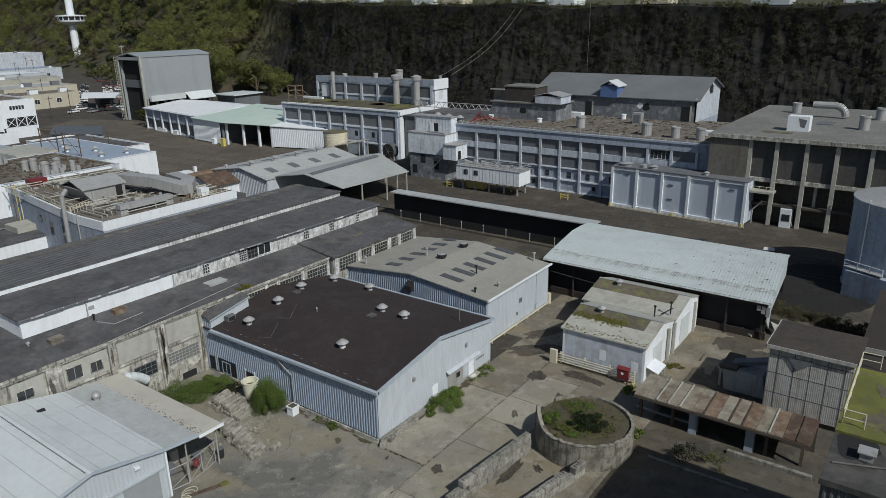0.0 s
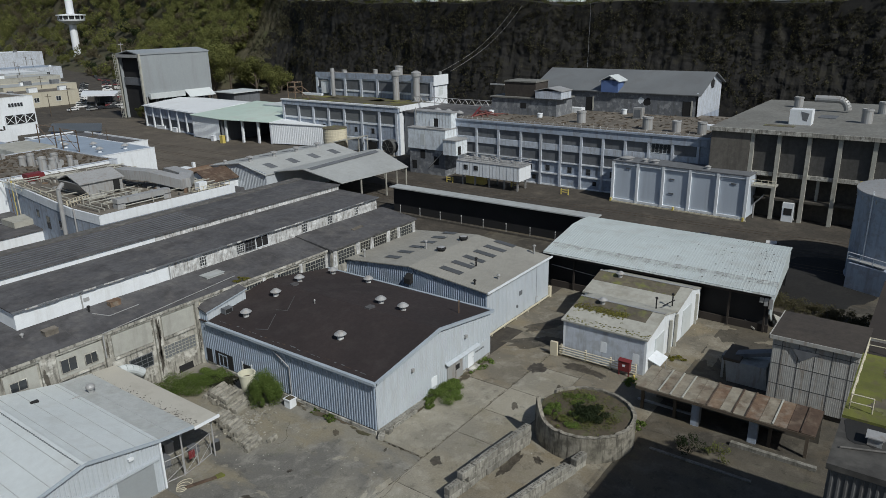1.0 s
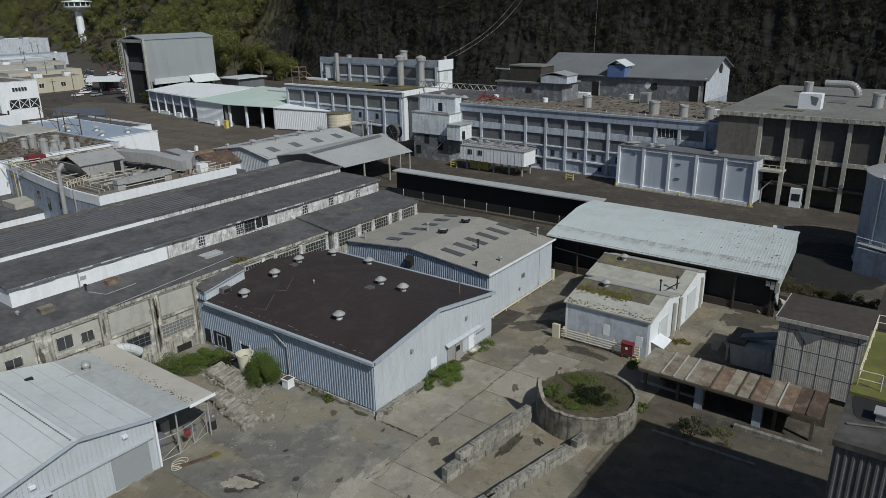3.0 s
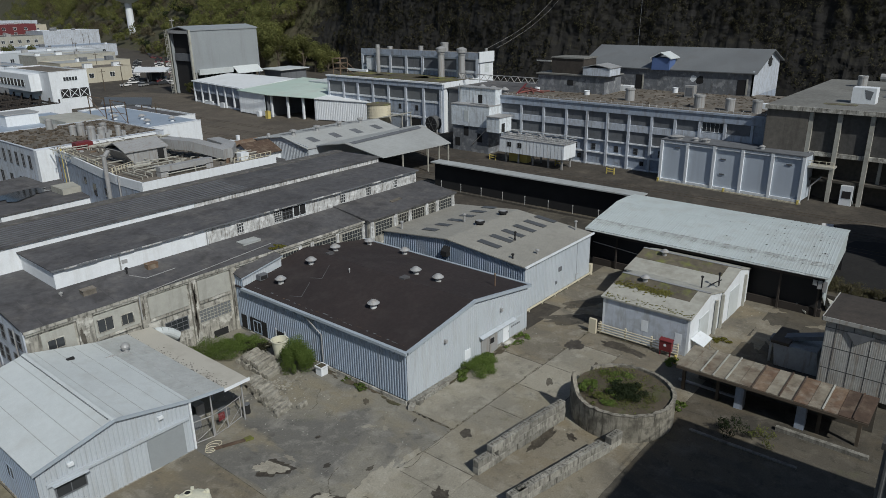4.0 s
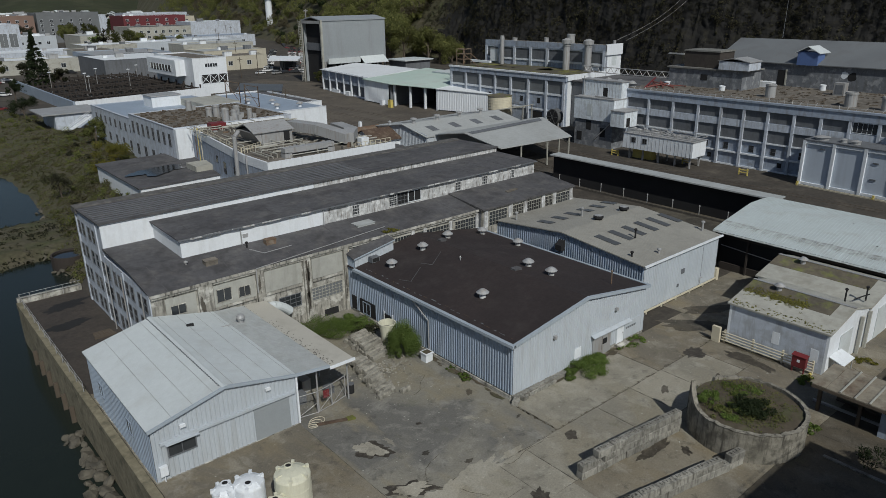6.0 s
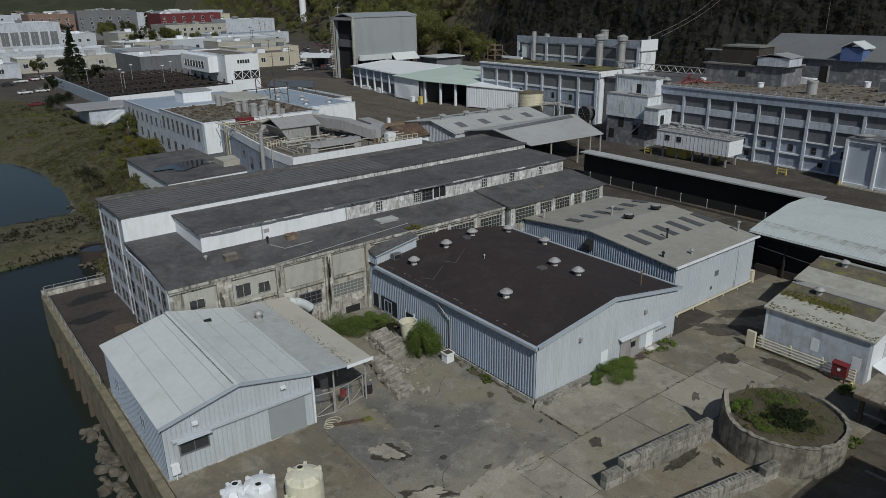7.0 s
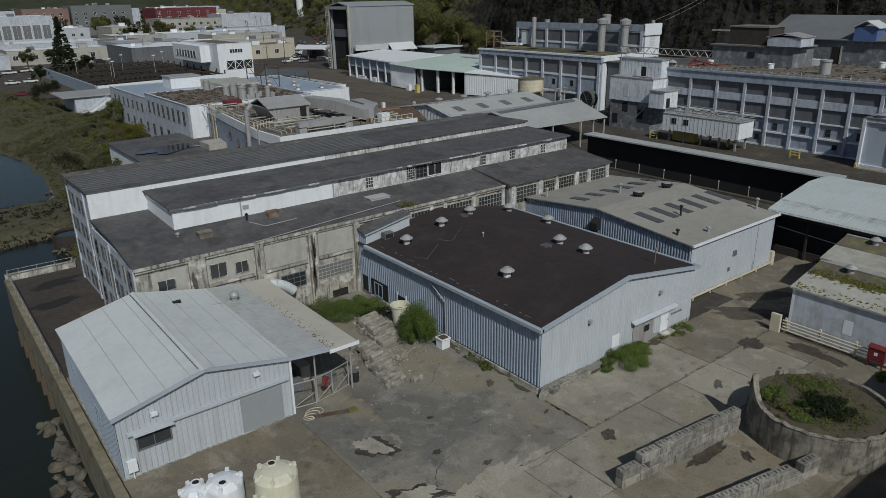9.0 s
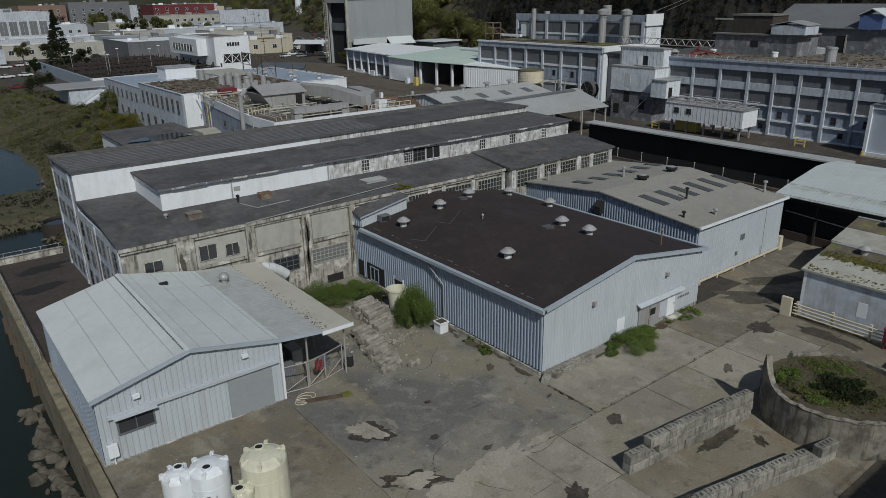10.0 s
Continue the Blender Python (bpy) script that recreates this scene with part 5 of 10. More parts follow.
twin_shed()
fence = thing("pipe_barrier", "cream painted pipe barrier beside a shed wall", "barrier")
for k in range(4):
    part("rail", tube((22.55, -6.3, 0.3 + k * 0.28), (22.55, -14.9, 0.3 + k * 0.28), 0.06), "cream", fence)
for y in (-6.5, -9.3, -12.1, -14.8):
    part("post", box(22.62, y - 0.08, 0, 22.78, y + 0.08, 1.35), "cream", fence)
part("end_board", box(22.2, -6.2, 0, 22.5, -5.4, 1.6), "cream", fence)
bxx = thing("fire_cabinet", "red metal fire hose cabinet by a wall", "cabinet")
part("body", box(22.0, -14.4, 0.55, 22.45, -13.2, 1.6), "red", bxx)
part("lid", prism([(21.94, -14.46, 1.6), (21.94, -13.14, 1.6), (22.5, -13.14, 1.72), (22.5, -14.46, 1.72)], (0, 0, 0.06)), "red", bxx)
part("leg", box(22.05, -14.35, 0, 22.15, -14.25, 0.55), "red", bxx)
part("leg", box(22.05, -13.35, 0, 22.15, -13.25, 0.55), "red", bxx)
part("notice", box(21.985, -13.9, 1.05, 22.0, -13.65, 1.3), "white", bxx)
bol = thing("bollard", "short yellow hydrant post in weeds", "bollard")
part("post", lathe(21.2, -15.2, [(0.11, 0), (0.11, 0.7), (0.14, 0.72), (0.14, 0.82), (0.05, 0.92)], 12), "yellow", bol)
part("side_cap", tube((21.2, -15.42, 0.5), (21.2, -14.98, 0.5), 0.06), "yellow", bol)


# ---- big white-roofed open shed and long dark shed ----
def open_shed():
    t = thing("open_shed", "open shed with a long white corrugated roof", "building")
    y0, y1 = -23.6, 5.1
    prof = [(40.0, 4.95), (43.0, 5.3), (50.8, 5.95), (54.5, 5.75), (58.0, 5.3)]
    roof = ribbed_roof(prof, y0 - 0.2, y1, 0.36, 0.03)
    for v in roof.verts:
        v.co.y += 0.09 * (v.co.x - 40)
    main = part("roof", roof, "shed_roof", t, "pale blue-white corrugated roof")
    lower = ribbed_roof([(39.7, 4.84), (43.3, 5.37)], y0 - 0.25, y1 - 0.1, 0.36, 0.035, 0.03)
    for v in lower.verts:
        v.co.y += 0.09 * (v.co.x - 40)
    part("lower_sheet", lower, "worn_sheet", main, "dirt streaked lower roof sheets")
    q = random.Random(19)
    for k in range(70):
        x = q.uniform(41, 57)
        y = y0 + abs(q.gauss(0, 7)) + 0.09 * (x - 40) + 0.4
        z = float(np.interp(x, [p[0] for p in prof], [p[1] for p in prof])) + 0.036
        part("rust_spot", blob(x, y, q.uniform(0.03, 0.1), z, k, 1.8, q.uniform(-0.3, 0.3), 9, 0.5), "char", main, "dark rust spot")
    # near-black walls and front sheet stand in for shade under the roof
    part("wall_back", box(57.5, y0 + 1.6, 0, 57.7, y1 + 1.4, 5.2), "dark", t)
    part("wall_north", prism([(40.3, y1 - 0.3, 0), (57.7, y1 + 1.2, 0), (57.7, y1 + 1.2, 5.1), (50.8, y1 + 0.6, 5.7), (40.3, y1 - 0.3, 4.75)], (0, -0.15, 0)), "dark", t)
    part("wall_front", box(41.2, y0 + 0.4, 0, 41.35, y1 - 0.5, 4.9), "dark", t, "dark sheet added as the shade under the eave")
    part("gable_end", prism([(40.1, y0 + 0.1, 2.6), (43.6, y0 + 0.4, 0.3), (43.6, y0 + 0.4, 5.2), (40.1, y0 + 0.1, 4.8)], (0, 0.12, 0)), "shed_roof", t, "pale corrugated end sheet")
    part("gable_end", prism([(43.6, y0 + 0.4, 2.6), (57.7, y0 + 1.5, 2.6), (57.7, y0 + 1.5, 5.15), (54.5, y0 + 1.3, 5.6), (50.8, y0 + 0.9, 5.8), (43.6, y0 + 0.4, 5.2)], (0, 0.12, 0)), "shed_roof", t, "pale corrugated end sheet")
    for i in range(8):
        part("post", box(40.5, y0 + 0.6 + i * 3.95, 0, 40.7, y0 + 0.8 + i * 3.95, 4.75), "char", t)
    part("low_wall", box(40.7, y0 + 0.2, 0, 40.9, y1 - 1, 0.9), "char", t)
    part("beam", box(40.2, y0 + 0.2, 4.3, 40.5, y1 - 0.5, 4.6), "char", t)
    part("pipe", tube((40.6, y1 - 1, 3.1), (40.6, -3.0, 2.6), 0.05), "tin", t)
    for i in range(3):
        part("edge_plate", box(40.0, y0 - 0.1 + i * 0.5, 3.2 + 0.3 * i, 40.1, y0 + 0.3 + i * 0.5, 4.4), "tin", t)
    return t


def long_shed():
    t = thing("long_shed", "long dark open shed with a white roof edge", "building")
    part("roof", box(58.4, 6.0, 4.75, 61.0, 47.5, 4.95), "old_white", t, "narrow white roof")
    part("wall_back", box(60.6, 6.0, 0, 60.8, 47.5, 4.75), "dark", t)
    part("wall_front", box(59.6, 6.0, 0, 59.7, 47.5, 4.6), "dark", t, "near-black sheet front")
    for i in range(9):
        y = 8 + i * 4.6
        p = part("post", tube((58.2, y, 0), (58.2, y, 1.6), 0.06), "tin", t)
        part("cap", lathe(58.2, y, [(0.1, 1.6), (0.1, 1.75), (0.03, 1.8)], 8), "old_white", p)
    part("kerb", box(57.8, 6.0, 0, 58.0, 47.5, 0.35), "brown_conc", t)
    return t


open_shed(), long_shed()


# ---- south-east corner: rusty canopy, corrugated hopper house, mossy roof ----
def rusty_canopy():
    t = thing("canopy", "rusty patched metal canopy on concrete posts", "canopy")
    x0, x1 = 16.2, 20.3
    mats = ["rust_pale"] * 6 + ["rust", "rust_pale", "rust_pale", "rust", "rust_pale", "rust", "rust_dark", "rust_dark"]
    n = 14
    for i in range(n):
        ya, yb = -17.2 - i * 1.06, -17.2 - (i + 1) * 1.06 + 0.03
        dz = 0.02 * noise.noise((i * 1.7, 0, 0))
        part("sheet", prism([(x0, ya, 2.7 + dz), (x0, yb, 2.7 + dz), (x1, yb, 2.95 + dz), (x1, ya, 2.95 + dz)], (0, 0, 0.06)), mats[i], t)
        if i in (2, 3, 4, 6, 8, 9, 11, 13):
            part("batten", prism([(x0, ya - 0.05, 2.8 + dz), (x0, ya + 0.08, 2.8 + dz), (x1, ya + 0.08, 3.05 + dz), (x1, ya - 0.05, 3.05 + dz)], (0, 0, 0.06)), "rust_dark" if i in (6, 8, 9, 13) else "cream_roof", t)
    part("edge_beam", box(x0 - 0.05, -32, 2.45, x0 + 0.1, -17.2, 2.68), "bark", t)
    part("edge_beam", box(x1 - 0.1, -32, 2.65, x1, -17.2, 2.9), "bark", t)
    part("wall_back", box(x1 - 0.4, -32, 0, x1 - 0.2, -18, 2.6), "brown_conc", t)
    for i, y in enumerate((-17.6, -20.6, -22.5, -27.3, -28.6, -31.4)):
        w = 0.35 if i in (2, 3) else 0.13
        part("post", box(17.2 - w, y - w, 0, 17.2 + w, y + w, 2.6), "pale_blue" if i in (2, 3) else "bark", t)
    return t


rusty_canopy()
for c, m in (((18.4, -22.2, 0.0, 18.6, -16.7, 0.2), "tin"), ((15.5, -32.5, 0.0, 15.9, -25.9, 0.35), "block"), ((11.2, -28.6, 0.0, 11.5, -20.5, 0.12), "block")):
    solid("kerb", box(*c), m, "weathered concrete kerb beside a rusty canopy", "kerb", kind="structure")


def hopper_house():
    t = thing("hopper_house", "tall corrugated metal hopper house with flat roof", "building")
    x0, x1, y0, y1, z = 24.2, 30.1, -33.6, -26.8, 7.0
    part("wall_west", ribbed((x0, y1), (x0, y0), 0.6, z, (-1, 0), 0.16, 0.01), "old_tin", t, "weathered corrugated sheets")
    part("wall_south", box(x0, y0, 0.6, x1, y0 + 0.1, z), "old_tin", t)
    part("wall_north", ribbed((x1, y1), (x0, y1), 0.6, z, (0, 1), 0.2, 0.04), "old_tin", t)
    part("wall_east", box(x1 - 0.1, y0, 0.6, x1, y1, z), "old_tin", t)
    part("base", box(x0 + 0.2, y0 + 0.2, 0, x1 - 0.2, y1 - 0.2, 0.7), "brown_conc", t)
    roof = part("roof", box(x0 - 0.3, y0 - 0.3, z, x1 + 0.3, y1 + 0.3, z + 0.22), "apron", t)
    part("roof_edge", box(x0 - 0.38, y0 - 0.3, z - 0.1, x0 - 0.3, y1 + 0.36, z + 0.26), "old_tin", roof)
    part("roof_edge", box(x0 - 0.38, y1 + 0.3, z - 0.1, x1 + 0.3, y1 + 0.38, z + 0.26), "old_tin", roof)
    for zz in (2.4, 4.4, 6.2):
        part("girt", box(x0 - 0.036, y0, zz, x0 - 0.03, y1, zz + 0.07), "dark_tin", t)
    for i in range(5):
        part("rib", box(x0 - 0.039, y0 + 0.6 + i * 1.35, 0.6, x0 - 0.03, y0 + 0.67 + i * 1.35, z), "dark_tin", t)
    part("screen", prism([(x0 - 0.14, -29.2, 5.2), (x0 - 0.14, -30.6, 6.3), (x0 - 0.14, -28.4, 6.3)], (-0.03, 0, 0)), "boarded", t)
    return t


def chute():
    t = thing("conveyor_chute", "steel loading chute sloping to a hopper house", "chute")
    part("trough", prism([(28.2, -21.6, 1.6), (29.4, -21.6, 1.6), (29.4, -21.6, 2.0), (28.2, -21.6, 2.0)], (0, -5.0, 1.6)), "boarded", t)
    part("bin", prism([(26.8, -22.6, 0), (30.8, -22.6, 0), (30.4, -22.2, 2.1), (27.2, -22.2, 2.1)], (0, -3.8, 0)), "old_tin", t)
    part("bin_cover", box(27.0, -23.6, 2.1, 30.6, -22.0, 2.4), "bark", t)
    part("leg", box(27.2, -22.1, 0, 27.4, -21.9, 2.1), "tin", t)
    return t


hopper_house(), chute()
ax = thing("tall_annex", "tall corrugated building with moss on its flat roof", "building")
part("wall_west", ribbed((-8.0, -34.8), (-8.0, -60), 0, 15.3, (-1, 0), 0.3, 0.05), "dark_tin", ax, "weathered corrugated sheets")
part("wall_north", box(-8.0, -35.0, 0, 6.8, -34.8, 15.4), "brown_conc", ax)
part("wall_east", box(6.6, -60, 0, 6.8, -35.0, 15.4), "brown_conc", ax)
part("wall_south", box(-8.0, -60, 0, 6.6, -59.8, 15.4), "brown_conc", ax)
part("roof", box(-3.6, -60, 15.4, 4.6, -34.7, 15.75), "moss", ax, "mossy green and brown roof")
lr = part("roof", box(-8.2, -60, 15.3, -3.6, -34.7, 15.6), "annex_roof", ax, "grey roof with dark tar patches")
part("roof", box(4.6, -60, 15.4, 6.9, -34.7, 15.65), "char", ax)
part("roof_patch", blob(-4.4, -35.8, 0.9, 15.61, 3, 1.4), "rubber", lr)
v = part("roof_vent", box(-5.6, -36.6, 15.6, -5.0, -36.0, 16.0), "tin", lr)
part("cap", box(-5.7, -36.7, 16.0, -4.9, -35.9, 16.06), "tin", v)
part("debris_bar", tube((-6.6, -35.0, 15.66), (-5.6, -37.6, 15.66), 0.05), "char_conc", lr)
for i in range(4):
    part("moss", blob(-1.8 + i * 1.9, -36.6 - 0.6 * (i % 2), 0.7, 15.76 + 0.001 * i, i + 20, 1.3, 0.3 * i, 90, 1.0), "mossy_roof", ax, "brown worn moss patch")
low = thing("low_annex", "low building with a dark flat roof", "building")
part("wall", box(30.8, -60, 0, 48, -33.6, 5.8), "brown_conc", low)
part("roof", box(30.6, -60, 5.8, 48.2, -33.4, 6.1), "char", low)
part("roof_edge", box(30.5, -60, 5.7, 30.597, -33.4, 6.2), "tin", low)
guard = thing("roof_railing", "cream pipe railing along a mossy roof", "railing")
for a, b in (((5.0, -34.9), (-2.8, -34.9)), ((5.0, -34.9), (5.0, -35.9)), ((-2.8, -34.9), (-2.8, -35.9))):
    for z in (16.15, 16.6):
        part("rail", tube((*a, z), (*b, z), 0.03, 6), "cream", guard)
    part("post", tube((*a, 15.7), (*a, 16.6), 0.03, 6), "cream", guard)
    part("post", tube((*b, 15.7), (*b, 16.6), 0.03, 6), "cream", guard)
for i in range(4):
    part("post", tube((-1.2 + i * 1.6, -34.9, 15.7), (-1.2 + i * 1.6, -34.9, 16.6), 0.03, 6), "cream", guard)


def big_tank():
    t = thing("storage_tank", "large pale blue steel storage tank", "tank")
    x, y, r, h = 68.5, -35.2, 7.6, 12.2
    part("shell", lathe(x, y, [(r + 0.15, 0), (r, 0.3), (r, h - 0.5), (r + 0.12, h - 0.4), (r + 0.12, h), (r - 0.1, h)], 56), "pale_blue", t)
    part("roof", lathe(x, y, [(r + 0.2, h), (r + 0.2, h + 0.12), (0.2, h + 1.3)], 56), "tin", t, "low conical grey roof")
    for i in range(18):
        a = 2 * math.pi * i / 18
        part("stiffener", box(-0.09, -0.04, h - 1.0, 0.09, 0.04, h - 0.1), "tin", t).matrix_local = pose(x + (r + 0.06) * math.cos(a), y + (r + 0.06) * math.sin(a), 0, 0, 0, math.degrees(a) + 90)
    part("ladder", box(x - 5.6, y + 5.25, 0, x - 5.4, y + 5.4, h + 0.6), "white", t)
    part("platform", prism([(x - 8.6, y + 2.4, 3.6), (x - 7.2, y + 2.4, 3.6), (x - 5.2, y + 6.2, 3.6), (x - 6.2, y + 7.0, 3.6)], (0, 0, 0.12)), "tin", t)
    bm = bmesh.new()
    for z in (4.1, 4.6):
        add_tube(bm, (x - 8.6, y + 2.4, z), (x - 6.2, y + 7.0, z), 0.05, 6)
    for f in (0, 0.33, 0.66, 1):
        add_tube(bm, (x - 8.6 + 2.4 * f, y + 2.4 + 4.6 * f, 3.6), (x - 8.6 + 2.4 * f, y + 2.4 + 4.6 * f, 4.6), 0.05, 6)
    part("guard_rail", bm, "white", t)
    part("skirt", prism([(x - 9.3, y + 1.5, 0), (x - 8.2, y + 1.2, 0), (x - 6.6, y + 6.0, 0), (x - 7.2, y + 6.8, 0)], (0.2, 0, 3.4)), "pale_blue", t)
    return t


big_tank()
wall = solid("yard_wall", box(45.3, -32, 0, 45.7, -14.8, 1.0), "brown_conc", "low stained concrete wall beside an open shed", "wall", kind="structure")
for i, (x, y, a) in enumerate(((43.0, -18.6, 8), (42.0, -21.6, -12), (43.8, -24.2, 20))):
    s = thing("concrete_slab", "broken concrete slab leaning on rubble", "slab", "broken slabs")
    part("slab", prism([(-1.3, -0.7, 0.1), (1.3, -0.6, 0.1), (1.2, 0.7, 0.7), (-1.2, 0.6, 0.7)], (0, 0, 0.2)), "cream_roof", s)
    part("rubble", prism([(-1.0, 0.2, 0), (1.0, 0.2, 0), (0.8, 0.9, 0), (-0.8, 0.9, 0)], (0, 0, 0.45)), "block", s)
    s.matrix_world = pose(x, y, 0, 0, 0, a)


# ---- round basin with weeds, block walls ----
def basin():
    t = thing("basin", "round concrete basin overgrown inside with broken rim", "basin")
    cx, cy, R, th = 10.1, -15.1, 4.25, 0.28
    bm = bmesh.new()
    n = 72
    rings = []
    for i in range(n):
        a = 2 * math.pi * i / n
        d = (math.degrees(a) - 128 + 180) % 360 - 180
        h = 2.42 + 0.16 * noise.noise((i * 0.7, 0, 0))
        if -62 < d < -3:
            h = 0.9 + 0.5 * noise.noise((i * 0.9, 2, 0))
        elif 0 <= d < 34:
            h = 2.45 + 1.9 * (1 - d / 34) ** 2.4
        elif d < 0 and d >= -3:
            h = 3.3
        c, s = math.cos(a), math.sin(a)
        flare = 0.1 * max(h - 1.0, 0)
        rings.append([bm.verts.new(p) for p in ((cx + R * c, cy + R * s, 0), (cx + R * c, cy + R * s, h - 0.12), (cx + (R + 0.05) * c, cy + (R + 0.05) * s, h), (cx + (R - th) * c, cy + (R - th) * s, h + 0.02), (cx + (R - th) * c, cy + (R - th) * s, 0.5))])
    for i in range(n):
        a, b = rings[i], rings[(i + 1) % n]
        for k in range(4):
            bm.faces.new((a[k], b[k], b[k + 1], a[k + 1]))
    part("wall", bm, "basin_wall", t, "streaked concrete wall")
    bm = bmesh.new()
    cols = [[bm.verts.new((cx + (R - th + 0.02) * f * math.cos(2 * math.pi * i / 40), cy + (R - th + 0.02) * f * math.sin(2 * math.pi * i / 40), 2.2 + 0.2 * noise.noise((f * 3 + i * 0.2, i * 0.17, 1)) - 0.1 * (1 - f))) for i in range(40)] for f in (1, 0.75, 0.5, 0.25, 0.05)]
    for a, b in zip(cols, cols[1:]):
        for i in range(40):
            bm.faces.new((a[i], a[(i + 1) % 40], b[(i + 1) % 40], b[i]))
    bm.faces.new(cols[-1])
    part("soil", bm, "soil", t, "brown soil fill")
    return t


basin()
BLOCK = bmesh.new()
add_box(BLOCK, -0.745, -0.3, 0.0, 0.745, 0.3, 0.595)
bmesh.ops.bevel(BLOCK, geom=BLOCK.edges[:], offset=0.035, segments=1, affect="EDGES")
for x in (-0.45, -0.15, 0.15, 0.45):
    add_box(BLOCK, x - 0.07, -0.09, 0.59, x + 0.07, 0.09, 0.68)
BLOCK = mesh_of("block", BLOCK, "block")


def block_wall(label, start, end, rows):
    """Wall of stacked precast blocks: rows(i) gives how many lie on one another."""
    a, b = Vector((*start, 0)), Vector((*end, 0))
    t = thing("block_wall", label, "wall")
    n = int((b - a).length / 1.5)
    turn = math.degrees(math.atan2(b.y - a.y, b.x - a.x))
    rng = random.Random(n)
    for i in range(n):
        for k in range(rows(i)):
            shift = 0.75 if k == 1 and 0 < i < n - 1 and rows(i + 1) > 1 else 0
            c = a + (b - a).normalized() * (0.75 + 1.5 * i + shift)
            put("block", BLOCK, t, pose(c.x + rng.gauss(0, 0.02), c.y + rng.gauss(0, 0.025), k * 0.6, 0, 0, turn + rng.gauss(0, 0.8) + 180 * (rng.random() > 0.5)))
    return t


block_wall("stacked precast concrete block wall, weathered on top", (-4.0, -10.4), (6.6, -11.6), lambda i: 2 if i == 0 else 3)
block_wall("stacked precast concrete block wall beside a basin", (6.2, -16.9), (-6.2, -14.3), lambda i: 2)
for x, y, a in ((-0.4, -0.75, 30), (0.7, -0.65, 10)):
    c = thing("rubble_block", "loose broken concrete lump by a wall corner", "rubble", "loose lumps")
    put("block", BLOCK, c, Matrix.Diagonal((0.45, 0.9, 0.8, 1)))
    c.matrix_world = pose(x, y, -0.02, 8, 5, a)
kb = thing("concrete_beam", "long weathered concrete beam along a warehouse wall", "beam")
part("beam", box(-0.2, -0.55, 0, 6.6, -0.1, 0.38), "block", kb)
part("beam", box(1.4, -0.75, 0, 4.8, -0.56, 0.26), "block", kb)


# ---- quay-side things ----
def poly_tank(x, y, r, h, mat, label, seed):
    t = thing("water_tank", label, "tank", "plastic tanks")
    part("shell", lathe(0, 0, [(r, 0), (r, h * 0.32), (r * 1.012, h * 0.33), (r, h * 0.345), (r, h * 0.66), (r * 1.012, h * 0.67), (r, h * 0.685), (r, h - 0.18), (r * 0.95, h - 0.06), (r * 0.84, h)], 36), mat, t)
    part("dome", lathe(0, 0, [(r * 0.84, h - 0.01), (r * 0.6, h + 0.12), (r * 0.2, h + 0.2)], 36), mat, t)
    rng = random.Random(seed)
    for i in range(6):
        a = i * math.pi / 3 + 0.3
        c, s = math.cos(a), math.sin(a)
        part("lug", box(-0.07, -0.1, h - 0.14, 0.14, 0.1, h + 0.12), mat, t).matrix_local = pose(r * 0.88 * c, r * 0.88 * s, 0, 0, 0, math.degrees(a))
        part("rib", prism([(-0.1, -0.05, h), (0.35 * r, -0.04, h), (0.35 * r, 0.04, h), (-0.1, 0.05, h)], (0, 0, 0.13)), mat, t).matrix_local = pose(r * 0.45 * c, r * 0.45 * s, 0, 0, 0, math.degrees(a))
    a = rng.uniform(0, 6)
    lid = part("hatch", lathe(r * 0.45 * math.cos(a), r * 0.45 * math.sin(a), [(0.27, h), (0.27, h + 0.24), (0.2, h + 0.24), (0.2, h + 0.2)], 18), mat, t)
    part("opening", lathe(r * 0.45 * math.cos(a), r * 0.45 * math.sin(a), [(0.19, h + 0.19), (0.19, h + 0.215)], 16), "dark", lid)
    t.matrix_world = pose(x, y, 0, 0, 0, seed * 40)
    return t


poly_tank(-20.5, 0.1, 1.2, 2.9, "poly", "cream plastic water tank with moulded top", 1)
poly_tank(-22.95, 1.35, 1.0, 2.75, "white", "white plastic water tank with grey stains", 4)
poly_tank(-24.45, 1.85, 0.75, 2.6, "white", "white plastic tank with two hatches", 2)
poly_tank(-22.0, -0.6, 0.5, 2.0, "poly", "small cream plastic tank beside larger ones", 3)
poly_tank(-23.9, -0.5, 0.85, 1.7, "white", "short white plastic tank", 5)
tub = thing("cream_bin", "tall cream plastic bin without lid", "bin")
part("body", lathe(-1.3, 15.9, [(0.62, 0), (0.82, 1.75), (0.88, 1.76), (0.88, 1.86), (0.76, 1.86), (0.7, 1.2)], 28), "poly", tub)
part("inside", lathe(-1.3, 15.9, [(0.7, 1.2), (0.7, 1.24)], 24), "soil", tub)
pl = thing("planter_box", "square white planter box on the ground", "planter")
part("body", prism([(-1.55, 9.55, 0), (-0.75, 9.55, 0), (-0.75, 10.35, 0), (-1.55, 10.35, 0)], (0, 0, 0.9)), "white", pl)
part("rim", box(-1.62, 9.48, 0.82, -0.68, 10.42, 0.92), "white", pl)
part("soil", box(-1.5, 9.6, 0.9, -0.8, 10.3, 0.94), "soil", pl)

